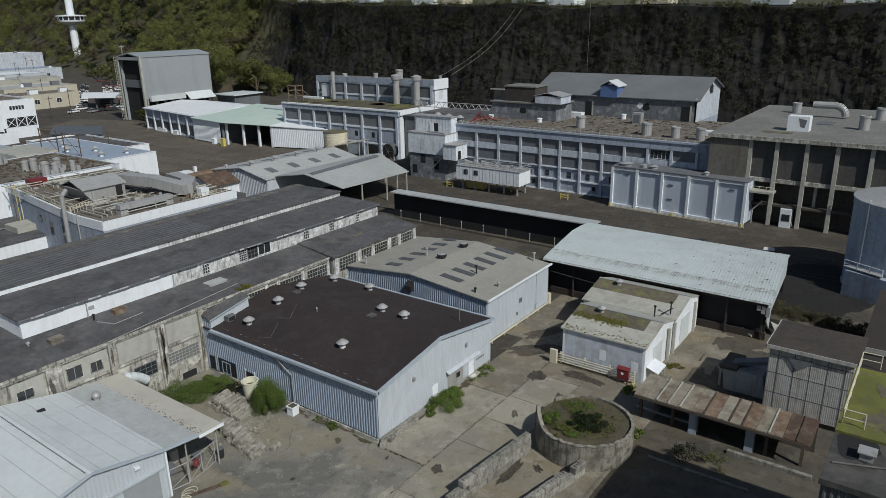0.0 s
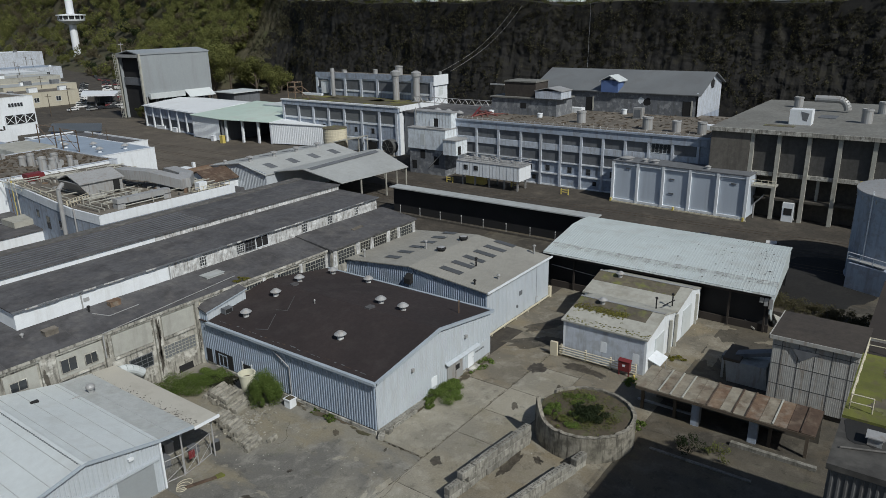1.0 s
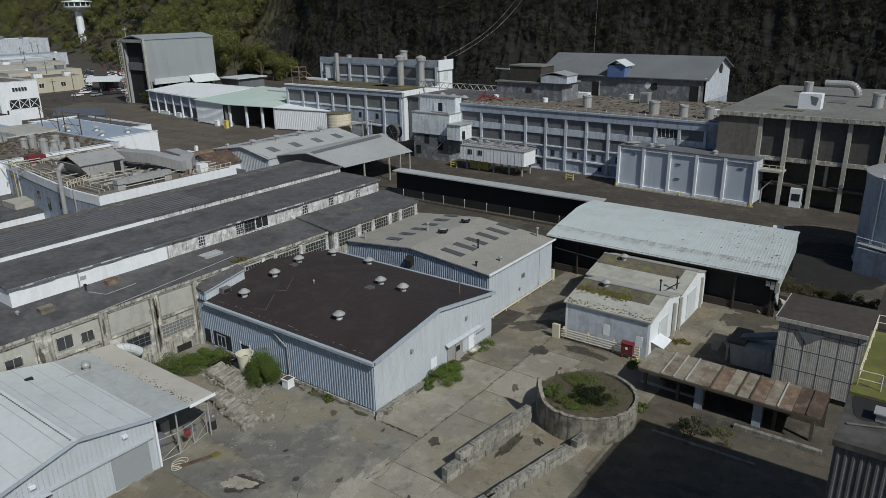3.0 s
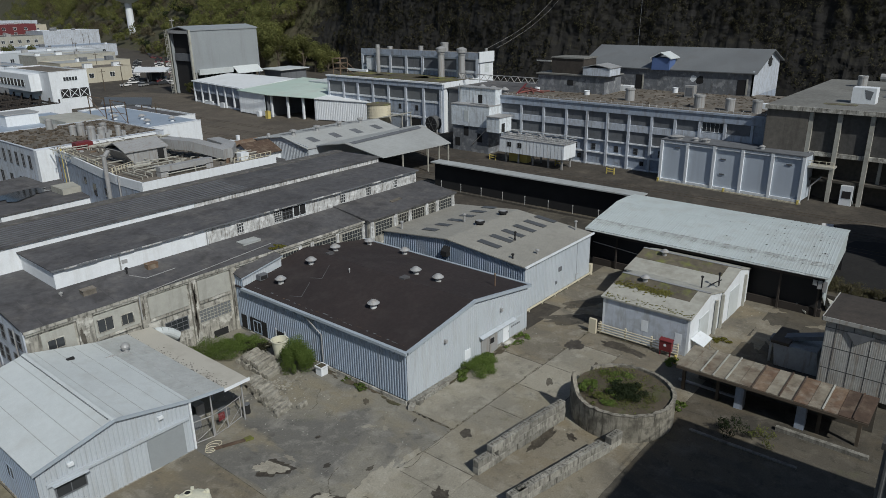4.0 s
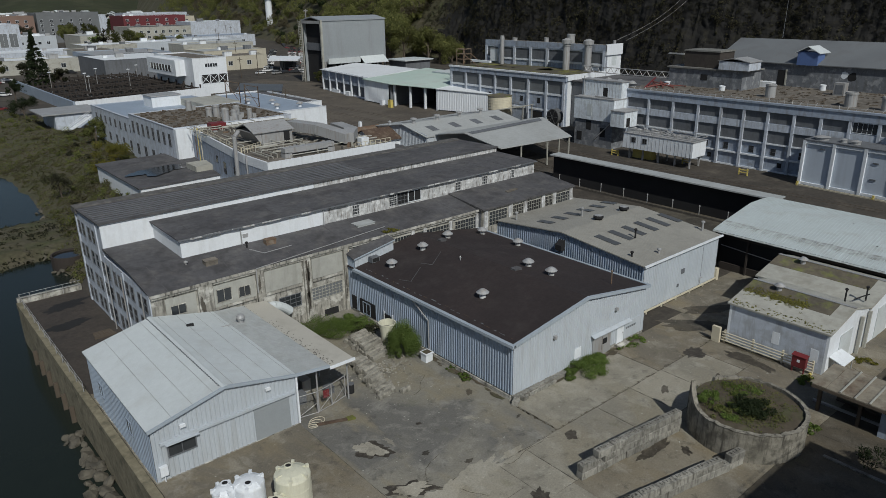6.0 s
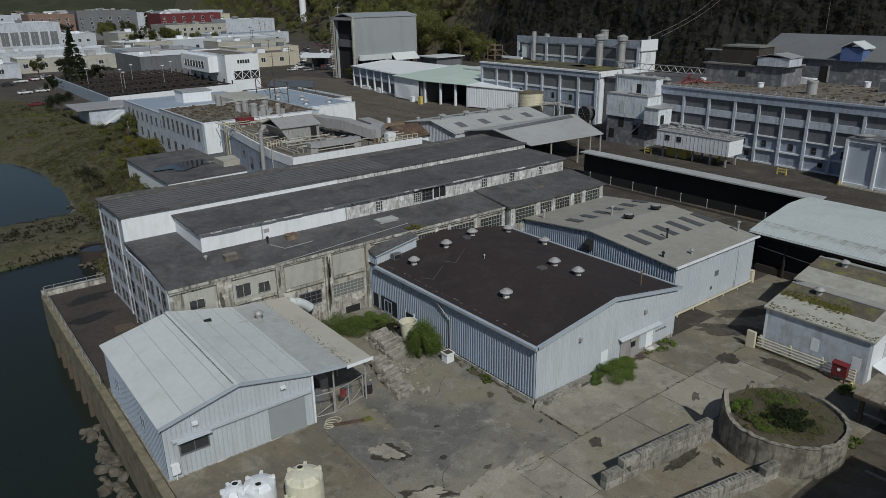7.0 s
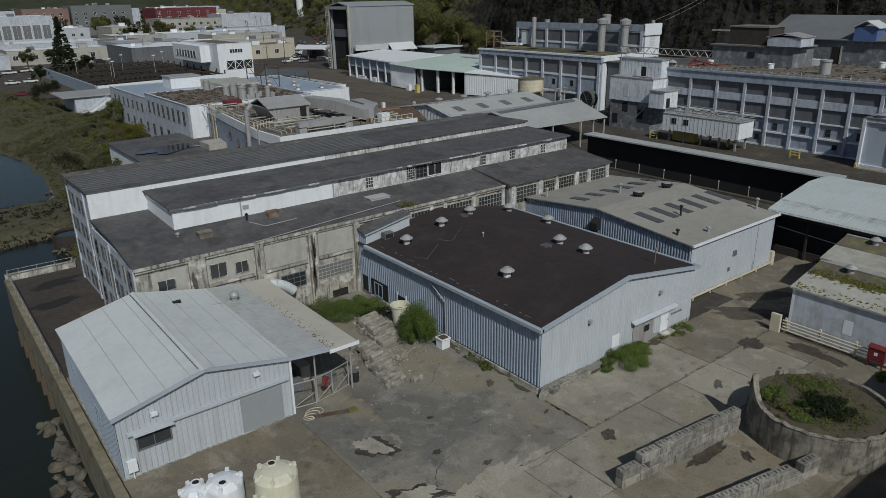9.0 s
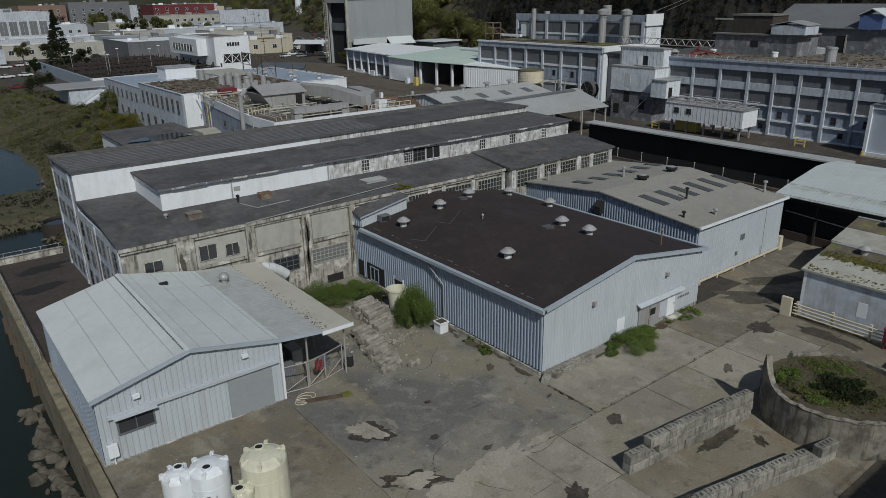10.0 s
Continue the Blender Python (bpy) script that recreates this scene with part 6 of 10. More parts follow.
rng = random.Random(11)
PILES = [(-7.5 + 0.085 * i, 7.5 + 0.53 * i, 0.0, 1.75) for i in range(13)] + [(-7.2 + 0.09 * i, 9.6 + 0.54 * i, 0.46, 1.7) for i in range(8)] + [(-4.1 + 0.05 * i, 13.4 + 0.53 * i, 0.0, 1.9 + 0.11 * i) for i in range(10)] + [(-3.9 + 0.05 * i, 15.0 + 0.55 * i, 0.45, 2.1) for i in range(6)] + [(-6.1, 6.9, 0.0, 0.9)]
for i, (x, y, z, l) in enumerate(PILES):
    bx = bmesh.new()
    w, h = rng.uniform(0.36, 0.45), rng.uniform(0.4, 0.48)
    l *= rng.uniform(0.85, 1.12)
    add_prism(bx, [(-l / 2, -w / 2, 0), (-l / 2, w / 2, 0), (-l / 2, w * 0.47, h * 0.72), (-l / 2, w * 0.26, h), (-l / 2, -w * 0.3, h * 0.97), (-l / 2, -w * 0.48, h * 0.66)], (l, 0, 0))
    bmesh.ops.subdivide_edges(bx, edges=[e for e in bx.edges if abs((e.verts[0].co - e.verts[1].co).x) > 0.4], cuts=5)
    for v in bx.verts:
        v.co += Vector((0.03 * noise.noise(v.co * 3.1 + Vector((i, 2, i))), 0.022 * noise.noise(v.co * 3.3 + Vector((i * 5, 0, 0))), 0.035 * noise.noise(v.co * 3.1 + Vector((0, i * 3, 0))) if v.co.z > 0.1 else 0))
    ob = solid("concrete_bar", bx, "bar_conc", "rough grey precast concrete bar lying in rows", "concrete bar", "precast bars")
    ob.matrix_world = pose(x + rng.gauss(0, 0.1), y, z + 0.02, rng.gauss(0, 2), rng.gauss(0, 2), 12 + rng.gauss(0, 5))
rubble = bmesh.new()
for i in range(260):
    x, y = (rng.gauss(-4.6, 0.8), rng.gauss(11.3, 0.7)) if i % 3 else (rng.gauss(-7.4, 1.1), rng.gauss(12.6, 1.6))
    k = rng.uniform(0.03, 0.12)
    bmesh.ops.create_icosphere(rubble, subdivisions=1, radius=k, matrix=pose(x, y, k * 0.35, rng.uniform(0, 90), rng.uniform(0, 90), 0) @ Matrix.Diagonal((1.4, 1, 0.7, 1)))
tagged(solid("rubble", rubble, "bar_conc", "crumbled grey concrete between stacked bars", "rubble"), kind="stuff")

gate = thing("mesh_fence", "chain-link fence panels under a workshop canopy", "fence")
pts = [(-15.1, 9.3), (-13.4, 9.0), (-11.9, 9.25), (-10.3, 9.7)]
for a, b in zip(pts, pts[1:]):
    for z in (0.1, 2.0):
        part("rail", tube((*a, z), (*b, z), 0.035, 6), "tin", gate)
    part("brace", tube((*a, 0.1), (*b, 1.0), 0.02, 6), "tin", gate)
    bm = bmesh.new()
    for i in range(15):
        f = i / 14
        add_tube(bm, (a[0] + (b[0] - a[0]) * f, a[1] + (b[1] - a[1]) * f, 0.1), (a[0] + (b[0] - a[0]) * f, a[1] + (b[1] - a[1]) * f, 2.0), 0.003, 3)
    part("mesh", bm, "tin", gate)
for a in pts:
    part("post", tube((*a, 0), (*a, 2.05), 0.045, 8), "tin", gate)
sign = solid("red_panel", box(-12.6, 9.35, 0.9, -12.05, 9.42, 1.6), "red", "faded red metal panel hung on a fence", "panel")
for i, (x, y, w, l, h, m) in enumerate(((-14.5, 11, 1.2, 0.8, 0.9, "boarded"), (-12.8, 12.5, 0.8, 1.4, 1.1, "tin"), (-11.4, 10.8, 0.7, 0.7, 0.6, "boarded"), (-13.6, 15, 1.6, 1.1, 1.3, "brown_conc"), (-11.8, 16.5, 1.1, 1.0, 0.8, "tin"))):
    c = thing("crate", "old storage crate under a canopy", "crate", "crates under the canopy")
    part("body", box(x, y, 0, x + w, y + l, h), m, c)
    part("lid", box(x - 0.04, y - 0.04, h, x + w + 0.04, y + l + 0.04, h + 0.06), m, c)
drum = thing("drum", "dark oil drum beside concrete bars", "drum")
part("body", lathe(-9.6, 9.9, [(0.28, 0), (0.29, 0.28), (0.3, 0.3), (0.28, 0.32), (0.28, 0.58), (0.3, 0.6), (0.28, 0.62), (0.28, 0.86)], 18), "dark", drum)
part("lid", lathe(-9.6, 9.9, [(0.29, 0.86), (0.29, 0.9), (0.26, 0.88)], 18), "boarded", drum)
hose = bmesh.new()
for c in range(3):
    q = [Vector((-14.6 + 0.25 * c + (0.45 + 0.1 * c) * math.cos(i * 0.42), 7.7 + 0.15 * c + (0.38 + 0.06 * c) * math.sin(i * 0.42), 0.05 + 0.02 * c)) for i in range(16)]
    for a, b in zip(q, q[1:]):
        add_tube(hose, a, b, 0.03, 5)
solid("hose", hose, "cream", "coiled pale hose on the ground", "hose")
steel = thing("steel_beam", "rusty steel beam lying on the yard", "beam")
part("web", prism([(-14.4, 7.35, 0.03), (-14.4, 7.6, 0.03), (-11.9, 6.6, 0.03), (-11.9, 6.35, 0.03)], (0, 0, 0.16)), "rust_dark", steel)
part("end_plate", prism([(-12.2, 6.4, 0.0), (-11.6, 6.2, 0.0), (-11.6, 6.7, 0.0), (-12.2, 6.8, 0.0)], (0, 0, 0.2)), "moss", steel)


# ---- damp dirt gathered along wall feet ----
rng = random.Random(77)
for i, (x, y, dx, dy, n) in enumerate(((-0.5, 1.0, 0, 1, 15), (1.5, -0.5, 1, 0, 14), (22.6, -13.6, 0, 1, 7))):
    bm = bmesh.new()
    for k in range(n * 3):
        f = rng.uniform(0, n * 1.25)
        px, py, r = x + dx * f + rng.gauss(0, 0.16), y + dy * f + rng.gauss(0, 0.16), rng.uniform(0.12, 0.42)
        ring = [(px + r * (1.5 * dx + 0.7) * rng.uniform(0.6, 1.2) * math.cos(a * 0.7), py + r * (1.5 * dy + 0.7) * rng.uniform(0.6, 1.2) * math.sin(a * 0.7), 0.014 + 0.0016 * k) for a in range(9)]
        add_prism(bm, ring, (0, 0, 0.002))
    tagged(solid("dirt", bm, "soil", "dark damp dirt and moss along a wall foot", "dirt"), kind="stuff")


# ---- shrubs and weeds ----
def shrub(label, blobs, per, size, mat, seed, stem=True):
    t = thing("shrub", label, "shrub")
    ob = new("foliage", leaf_mesh("foliage", blobs, per, size, mat, seed))
    ob.parent = t
    if stem:
        bm = bmesh.new()
        for x, y, z, r, rz in blobs[:4]:
            add_tube(bm, (x * 0.7 + blobs[0][0] * 0.3, y * 0.7 + blobs[0][1] * 0.3, max(z - rz * 1.2, 0)), (x, y, z + rz * 0.4), 0.05, 5, 0.02)
        part("stem", bm, "bark", t)
    return t


def clump(x, y, r, h, n, seed, z0=0.0):
    q = random.Random(seed)
    out = []
    for i in range(n):
        a, d = q.uniform(0, 6.28), r * q.random() ** 0.6
        s = r * q.uniform(0.18, 0.4)
        out.append((x + d * math.cos(a), y + d * math.sin(a), z0 + h * (1 - 0.6 * (d / r) ** 2) * q.uniform(0.45, 0.85), s, s * 0.8 * h / max(r, 0.1) ** 0.5))
    return out


shrub("large rounded green bush beside a warehouse wall", clump(-1.9, 12.6, 1.55, 3.1, 52, 1), 620, 0.095, "leaf", 21)
shrub("green bramble thicket between two buildings", clump(-5.2, 21.6, 2.8, 1.1, 26, 2) + clump(-1.8, 21.2, 1.8, 0.8, 14, 3) + clump(-8.2, 21.8, 2.0, 1.3, 16, 4), 620, 0.095, "leaf", 22)
shrub("dry weeds on the ground between two buildings", clump(-2.2, 19.2, 1.8, 0.35, 18, 5), 110, 0.18, "brush", 23, False)
shrub("leafy green weeds against a warehouse wall", clump(8.4, -0.9, 1.9, 1.05, 26, 6) + clump(10.6, -0.9, 1.3, 0.8, 14, 7) + clump(6.6, -0.7, 0.9, 0.6, 8, 30), 520, 0.09, "leaf", 24)
shrub("low weeds along a wall base", clump(16.4, -0.5, 1.4, 0.3, 16, 8) + clump(14.3, -0.6, 0.8, 0.25, 8, 31), 90, 0.13, "leaf", 25, False)
shrub("low weeds along a wall base", clump(-0.5, 5.2, 0.8, 0.35, 10, 9) + clump(-0.4, 7.4, 0.6, 0.25, 7, 32), 90, 0.13, "leaf", 26, False)
shrub("dense dark green weeds growing in a basin", clump(9.9, -15.6, 1.45, 0.75, 22, 10, 2.2), 300, 0.13, "leaf_dark", 27)
shrub("bright green weeds growing in a basin", clump(8.6, -12.7, 0.9, 1.0, 12, 11, 2.2) + clump(8.2, -14.6, 1.2, 0.4, 12, 33, 2.2) + clump(12.0, -13.6, 1.4, 0.2, 8, 34, 2.2), 200, 0.11, "leaf", 28)
shrub("dry straggling weeds covering soil in a basin", clump(10.4, -14.8, 3.2, 0.22, 46, 41, 2.25) + clump(7.6, -14.0, 1.0, 0.5, 12, 42, 2.25), 60, 0.12, "grass_leaf", 43, False)
shrub("low weeds around a yellow post", clump(21.0, -15.1, 0.9, 0.5, 12, 12), 120, 0.15, "leaf", 29, False)
# dark leaves here stand in for annex shade that misses the bush
shrub("straggly green bush growing by a kerb", clump(12.7, -23.3, 1.15, 1.7, 16, 13), 60, 0.14, "leaf_dark", 30)
shrub("straggly yellow-green bush growing by a kerb", clump(13.3, -25.7, 1.1, 1.3, 13, 14), 45, 0.13, "grass_leaf", 31)
shrub("low weeds at the foot of a basin", clump(13.8, -17.8, 1.2, 0.4, 12, 15), 90, 0.15, "leaf", 32, False)
shrub("yellow-green weeds by a white shed", clump(28.6, -17.2, 1.0, 0.25, 10, 16), 80, 0.14, "yellow_leaf", 33, False)
shrub("overgrown grass strip along a low wall", [q for k in range(16) for q in clump(50.6 - 0.14 * k, -21 - 0.85 * k, 1.5, 0.7 + 0.5 * (k % 3), 12, 170 + k)], 70, 0.16, "bank_brush", 34, False)
shrub("tufts of weeds on an old roof edge", clump(6.0, 25.0, 0.9, 0.35, 10, 23, 7.45), 60, 0.14, "yellow_leaf", 36, False)


# ---- factories across the yard ----
def framed_front(t, x, ys, z_top, bands, pier=0.5, out=0.45, mat="pale_blue"):
    """Piers and bands of a concrete-framed front that looks to -x. bands: (z0, z1, material, how far proud)."""
    lo, hi = min(ys), max(ys)
    for y in ys:
        part("pier", box(x - out, y - pier / 2, 0, x - 0.003, y + pier / 2, z_top), "weathered_white_shade", t, "pale concrete pier")
    for a, b in zip(sorted(ys), sorted(ys)[1:]):
        for z0, z1, m, d in bands:
            part("panel" if m != "boarded" else "window_infill", box(x - d, a + pier / 2, z0, x - 0.003, b - pier / 2, z1), m, t)


def factory_main():
    t = thing("factory", "long pale blue concrete factory with boarded windows", "building")
    x, y0, y1, z = 94.0, -1.2, 57.5, 12.6
    part("wall_west", box(x, y0, 0, x + 0.5, y1, z), "pale_blue", t)
    part("wall_south", box(x + 0.5, y0, 0, 124, y0 + 0.5, z), "pale_blue", t)
    part("wall_north", box(x + 0.5, y1 - 0.5, 0, 124, y1, z), "pale_blue", t)
    part("wall_east", box(123.5, y0 + 0.5, 0, 124, y1 - 0.5, z), "pale_blue", t)
    cols = [56.6, 51.0, 45.2, 39.5, 34.6, 29.9, 25.2, 20.4, 15.7, 10.9, 6.2, 1.4]
    framed_front(t, x, cols, 11.1, [(9.1, 11.0, "boarded", 0.06), (7.7, 9.0, "weathered_white_shade", 0.3), (5.4, 7.6, "boarded", 0.06), (2.5, 2.8, "white", 0.3), (5.1, 5.35, "white", 0.3), (0.0, 0.3, "white", 0.2)])
    part("parapet", box(x - 0.5, y0 - 0.2, 11.1, x - 0.003, y1, 12.75), "pale_blue", t, "pale blue parapet band")
    part("cornice", box(x - 0.7, y0 - 0.3, 12.5, x, y1 + 0.1, 12.85), "pale_blue", t)
    for i, (a, b) in enumerate(zip(cols[1:], cols[2:])):
        if i < 8:
            window(t, "W", x, (a + b) / 2 - 0.3 + 0.5 * (i % 2), 3.1, 0.95, 1.3, 1, 2, "boarded", bar=0.05)
        if i in (0, 2, 5):
            part("vent", box(*rect("W", x, b + 1.2, b + 2.0, 1.0, 1.9, 0.0, 0.05)), "dark", t)
    window(t, "W", x - 0.06, 6.6, 9.2, 3.9, 1.75, 5, 1, "white")
    roof = part("roof", box(x, y0, z, 124, y1, z + 0.25), "gravel_roof", t, "brown gravel roof strewn with debris")
    for xx, y, r, h in ((100.8, 28.7, 0.95, 2.6), (98.5, 13.2, 1.0, 2.6), (98.0, 7.2, 0.85, 2.3), (97.6, 2.2, 0.85, 2.4), (116, 38.7, 0.8, 1.4), (104, 40.5, 0.6, 1.0), (113.6, 54.5, 0.6, 1.0), (104.4, 53.8, 0.6, 0.9), (118, 26, 0.6, 1.2)):
        stack(roof, xx, y, z + 0.2, r, h, "tin" if r > 0.7 else "white")
    ub = part("roof_unit", box(111.5, 19.4, z + 0.2, 113.2, 21.4, z + 2.7), "tin", roof, "boxy roof ventilator")
    part("slat", box(111.45, 19.7, z + 0.6, 111.5, 21.1, z + 2.3), "boarded", ub)
    part("roof_unit", box(115, 35.4, z + 0.2, 117, 38, z + 1.4), "white", roof)
    part("roof_unit", box(103, 0, z + 0.2, 105, 3.5, z + 1.2), "white", roof)
    bm = bmesh.new()
    rng = random.Random(3)
    for i in range(42):
        y = y0 + 1 + i * 1.36
        add_tube(bm, (x + 0.5, y, z + 0.2), (x + 0.9, y + rng.uniform(-0.4, 0.4), z + rng.uniform(0.5, 0.8)), 0.06, 5)
        add_tube(bm, (x + 0.7, y, z + 0.5), (x + 0.7, y + 1.36, z + rng.uniform(0.35, 0.6)), 0.05, 5)
    part("edge_pipe", bm, "tin", roof)
    bm = bmesh.new()
    for i in range(500):
        s = rng.uniform(0.1, 0.45)
        bmesh.ops.create_cube(bm, size=1, matrix=pose(rng.uniform(96, 123), rng.uniform(0, 56), z + 0.28, rng.uniform(0, 20), rng.uniform(0, 20), rng.uniform(0, 180)) @ Matrix.Diagonal((s * 2.2, s, s * 0.4, 1)))
    tagged(part("debris", bm, "bark", roof, "scattered roofing scraps"), kind="stuff")
    # rusted edge and blockhouse on the roof
    part("red_gutter", prism([(96, 54.0, z + 0.3), (96.5, 54, z + 0.3), (104, 56.5, z + 1.6), (103.5, 56.5, z + 1.6)], (0, 0, 0.25)), "red", roof)
    ph = part("penthouse", box(106, 37.4, z + 0.2, 114, 54.6, 16.6), "grey_conc_and_shade", t, "stained concrete penthouse")
    part("roof", box(105.6, 37.0, 16.6, 114.4, 55, 16.9), "slab_grey", ph)
    part("window", box(*rect("W", 106, 45.2, 46.8, 14.4, 15.6, 0.0, 0.06)), "dark", ph)
    up = part("penthouse", box(107, 43.4, 16.9, 113, 51.6, 20.2), "apron", t, "dark boarded roof house")
    part("roof", box(106.8, 43.2, 20.2, 113.2, 51.8, 20.5), "slab_grey", up)
    sm = part("penthouse", box(105.4, 36.0, 16.9, 110.5, 42.6, 18.6), "weathered_white_shade", t, "white roof house")
    part("roof", slab_roof([((105.2, 35.8, 18.7), (110.7, 35.8, 18.7)), ((105.2, 39.3, 19.4), (110.7, 39.3, 19.4)), ((105.2, 42.8, 18.7), (110.7, 42.8, 18.7))]), "tin", sm)
    part("arm", box(106.5, 51.6, 19.4, 106.8, 55.5, 19.7), "tin", up)
    return t


def loft():
    t = thing("loft_building", "long white gabled loft on top of a factory", "building")
    x0, x1, y0, y1, z0, e, r, xr, e2 = 120, 138, 10.1, 50.9, 12.8, 17.9, 22.0, 130.5, 19.3
    # white wall coloured grey to carry the shade of its west side
    part("wall_west", box(x0, y0, z0, x0 + 0.3, y1, e), "grey_conc_and_shade", t)
    part("wall_south", prism([(x0, y0, z0), (x1, y0, z0), (x1, y0, e2), (xr, y0, r - 0.1), (x0, y0, e)], (0, 0.3, 0)), "weathered_white_shade", t)
    part("wall_north", prism([(x0, y1 - 0.3, z0), (x1, y1 - 0.3, z0), (x1, y1 - 0.3, e2), (xr, y1 - 0.3, r - 0.1), (x0, y1 - 0.3, e)], (0, 0.3, 0)), "white", t)
    part("base", box(x0, y0, 0, x1, y1, z0), "pale_blue", t)
    part("roof", slab_roof([((x0 - 0.5, y0 - 0.8, e - 0.2), (x0 - 0.5, y1 + 0.5, e - 0.2)), ((xr, y0 - 0.8, r), (xr, y1 + 0.5, r)), ((x1 + 0.5, y0 - 0.8, e2 - 0.1), (x1 + 0.5, y1 + 0.5, e2 - 0.1))], 0.2), "slate_sheet", t, "grey sheet roof")
    d = part("dormer", box(119.2, 28.4, e - 0.4, 122.5, 32.6, 20.2), "blue", t, "blue dormer")
    part("roof", slab_roof([((118.8, 28.0, 20.1), (124, 28.0, 20.1)), ((118.8, 30.5, 21.4), (124, 30.5, 21.4)), ((118.8, 33.0, 20.1), (124, 33.0, 20.1))], 0.15), "white_roof", d)
    for y, w in ((35, 1.6), (11.5, 1.8)):
        part("doorway", box(*rect("W", x0, y, y + w, 13.0, 16.2, 0.0, 0.05)), "dark", t)
        part("door_frame", box(*rect("W", x0, y - 0.4, y - 0.1, 13.0, 16.4, 0.0, 0.15)), "cream_roof", t)
    part("paint_mark", blob(0, 0, 0.9, 0, 4), "dark", t).matrix_local = pose(x0 - 0.01, 21.5, 15.6, 90, 0, 90)
    part("paint_mark", blob(0, 0, 0.7, 0, 9), "white", t).matrix_local = pose(x0 - 0.012, 23.0, 15.9, 90, 0, 90)
    part("broken_hole", blob(0, 0, 1.1, 0, 6, 1.5), "dark", t).matrix_local = pose(130.5, y0 - 0.006, 19.4, 90, 0, 0)
    return t


def storage_cell():
    t = thing("storage_cell", "large white ribbed steel storage box", "container")
    at = pose(88.5, 15.7, 0, 0, 0, -93.5)
    L, D, H = 25.2, 5.0, 7.9
    part("body", box(0, 0.1, 0.3, L, D, H - 0.1), "cell_blue", t, "pale blue-white steel sides")
    for i in range(6):
        u = i * L / 5
        part("rib", box(u - 0.25, -0.25, 0.2, u + 0.25, 0.1, H), "white", t)
    for z in (0.2, H - 0.5):
        part("band", box(0, -0.15, z, L, 0.1, z + 0.45), "white", t)
    part("lid", box(-0.2, -0.25, H, L + 0.2, D + 0.1, H + 0.2), "boarded", t)
    for u, w in ((2.0, 2.2), (5.6, 1.0), (7.6, 1.4), (17.6, 0.9)):
        v = part("hatch", lathe(u, 1.6, [(w * 0.5, H), (w * 0.5, H + 0.6), (w * 0.62, H + 0.65), (w * 0.1, H + 0.9)], 16), "tin", t)
    part("base_rail", box(-0.3, -0.7, 0.0, L + 0.5, -0.5, 0.25), "cream", t)
    for u in (0, L * 0.5, L):
        part("base_post", box(u - 0.15, -0.75, 0, u + 0.15, -0.45, 0.7), "yellow", t)
    for i, (u, z) in enumerate(((11.3, 5.6), (11.3, 2.9), (2.6, 6.6), (22.4, 6.2))):
        part("bracket", box(u, -0.02, z, u + 0.9, 0.096, z + 0.25), "boarded", t)
    t.matrix_world = at
    return t


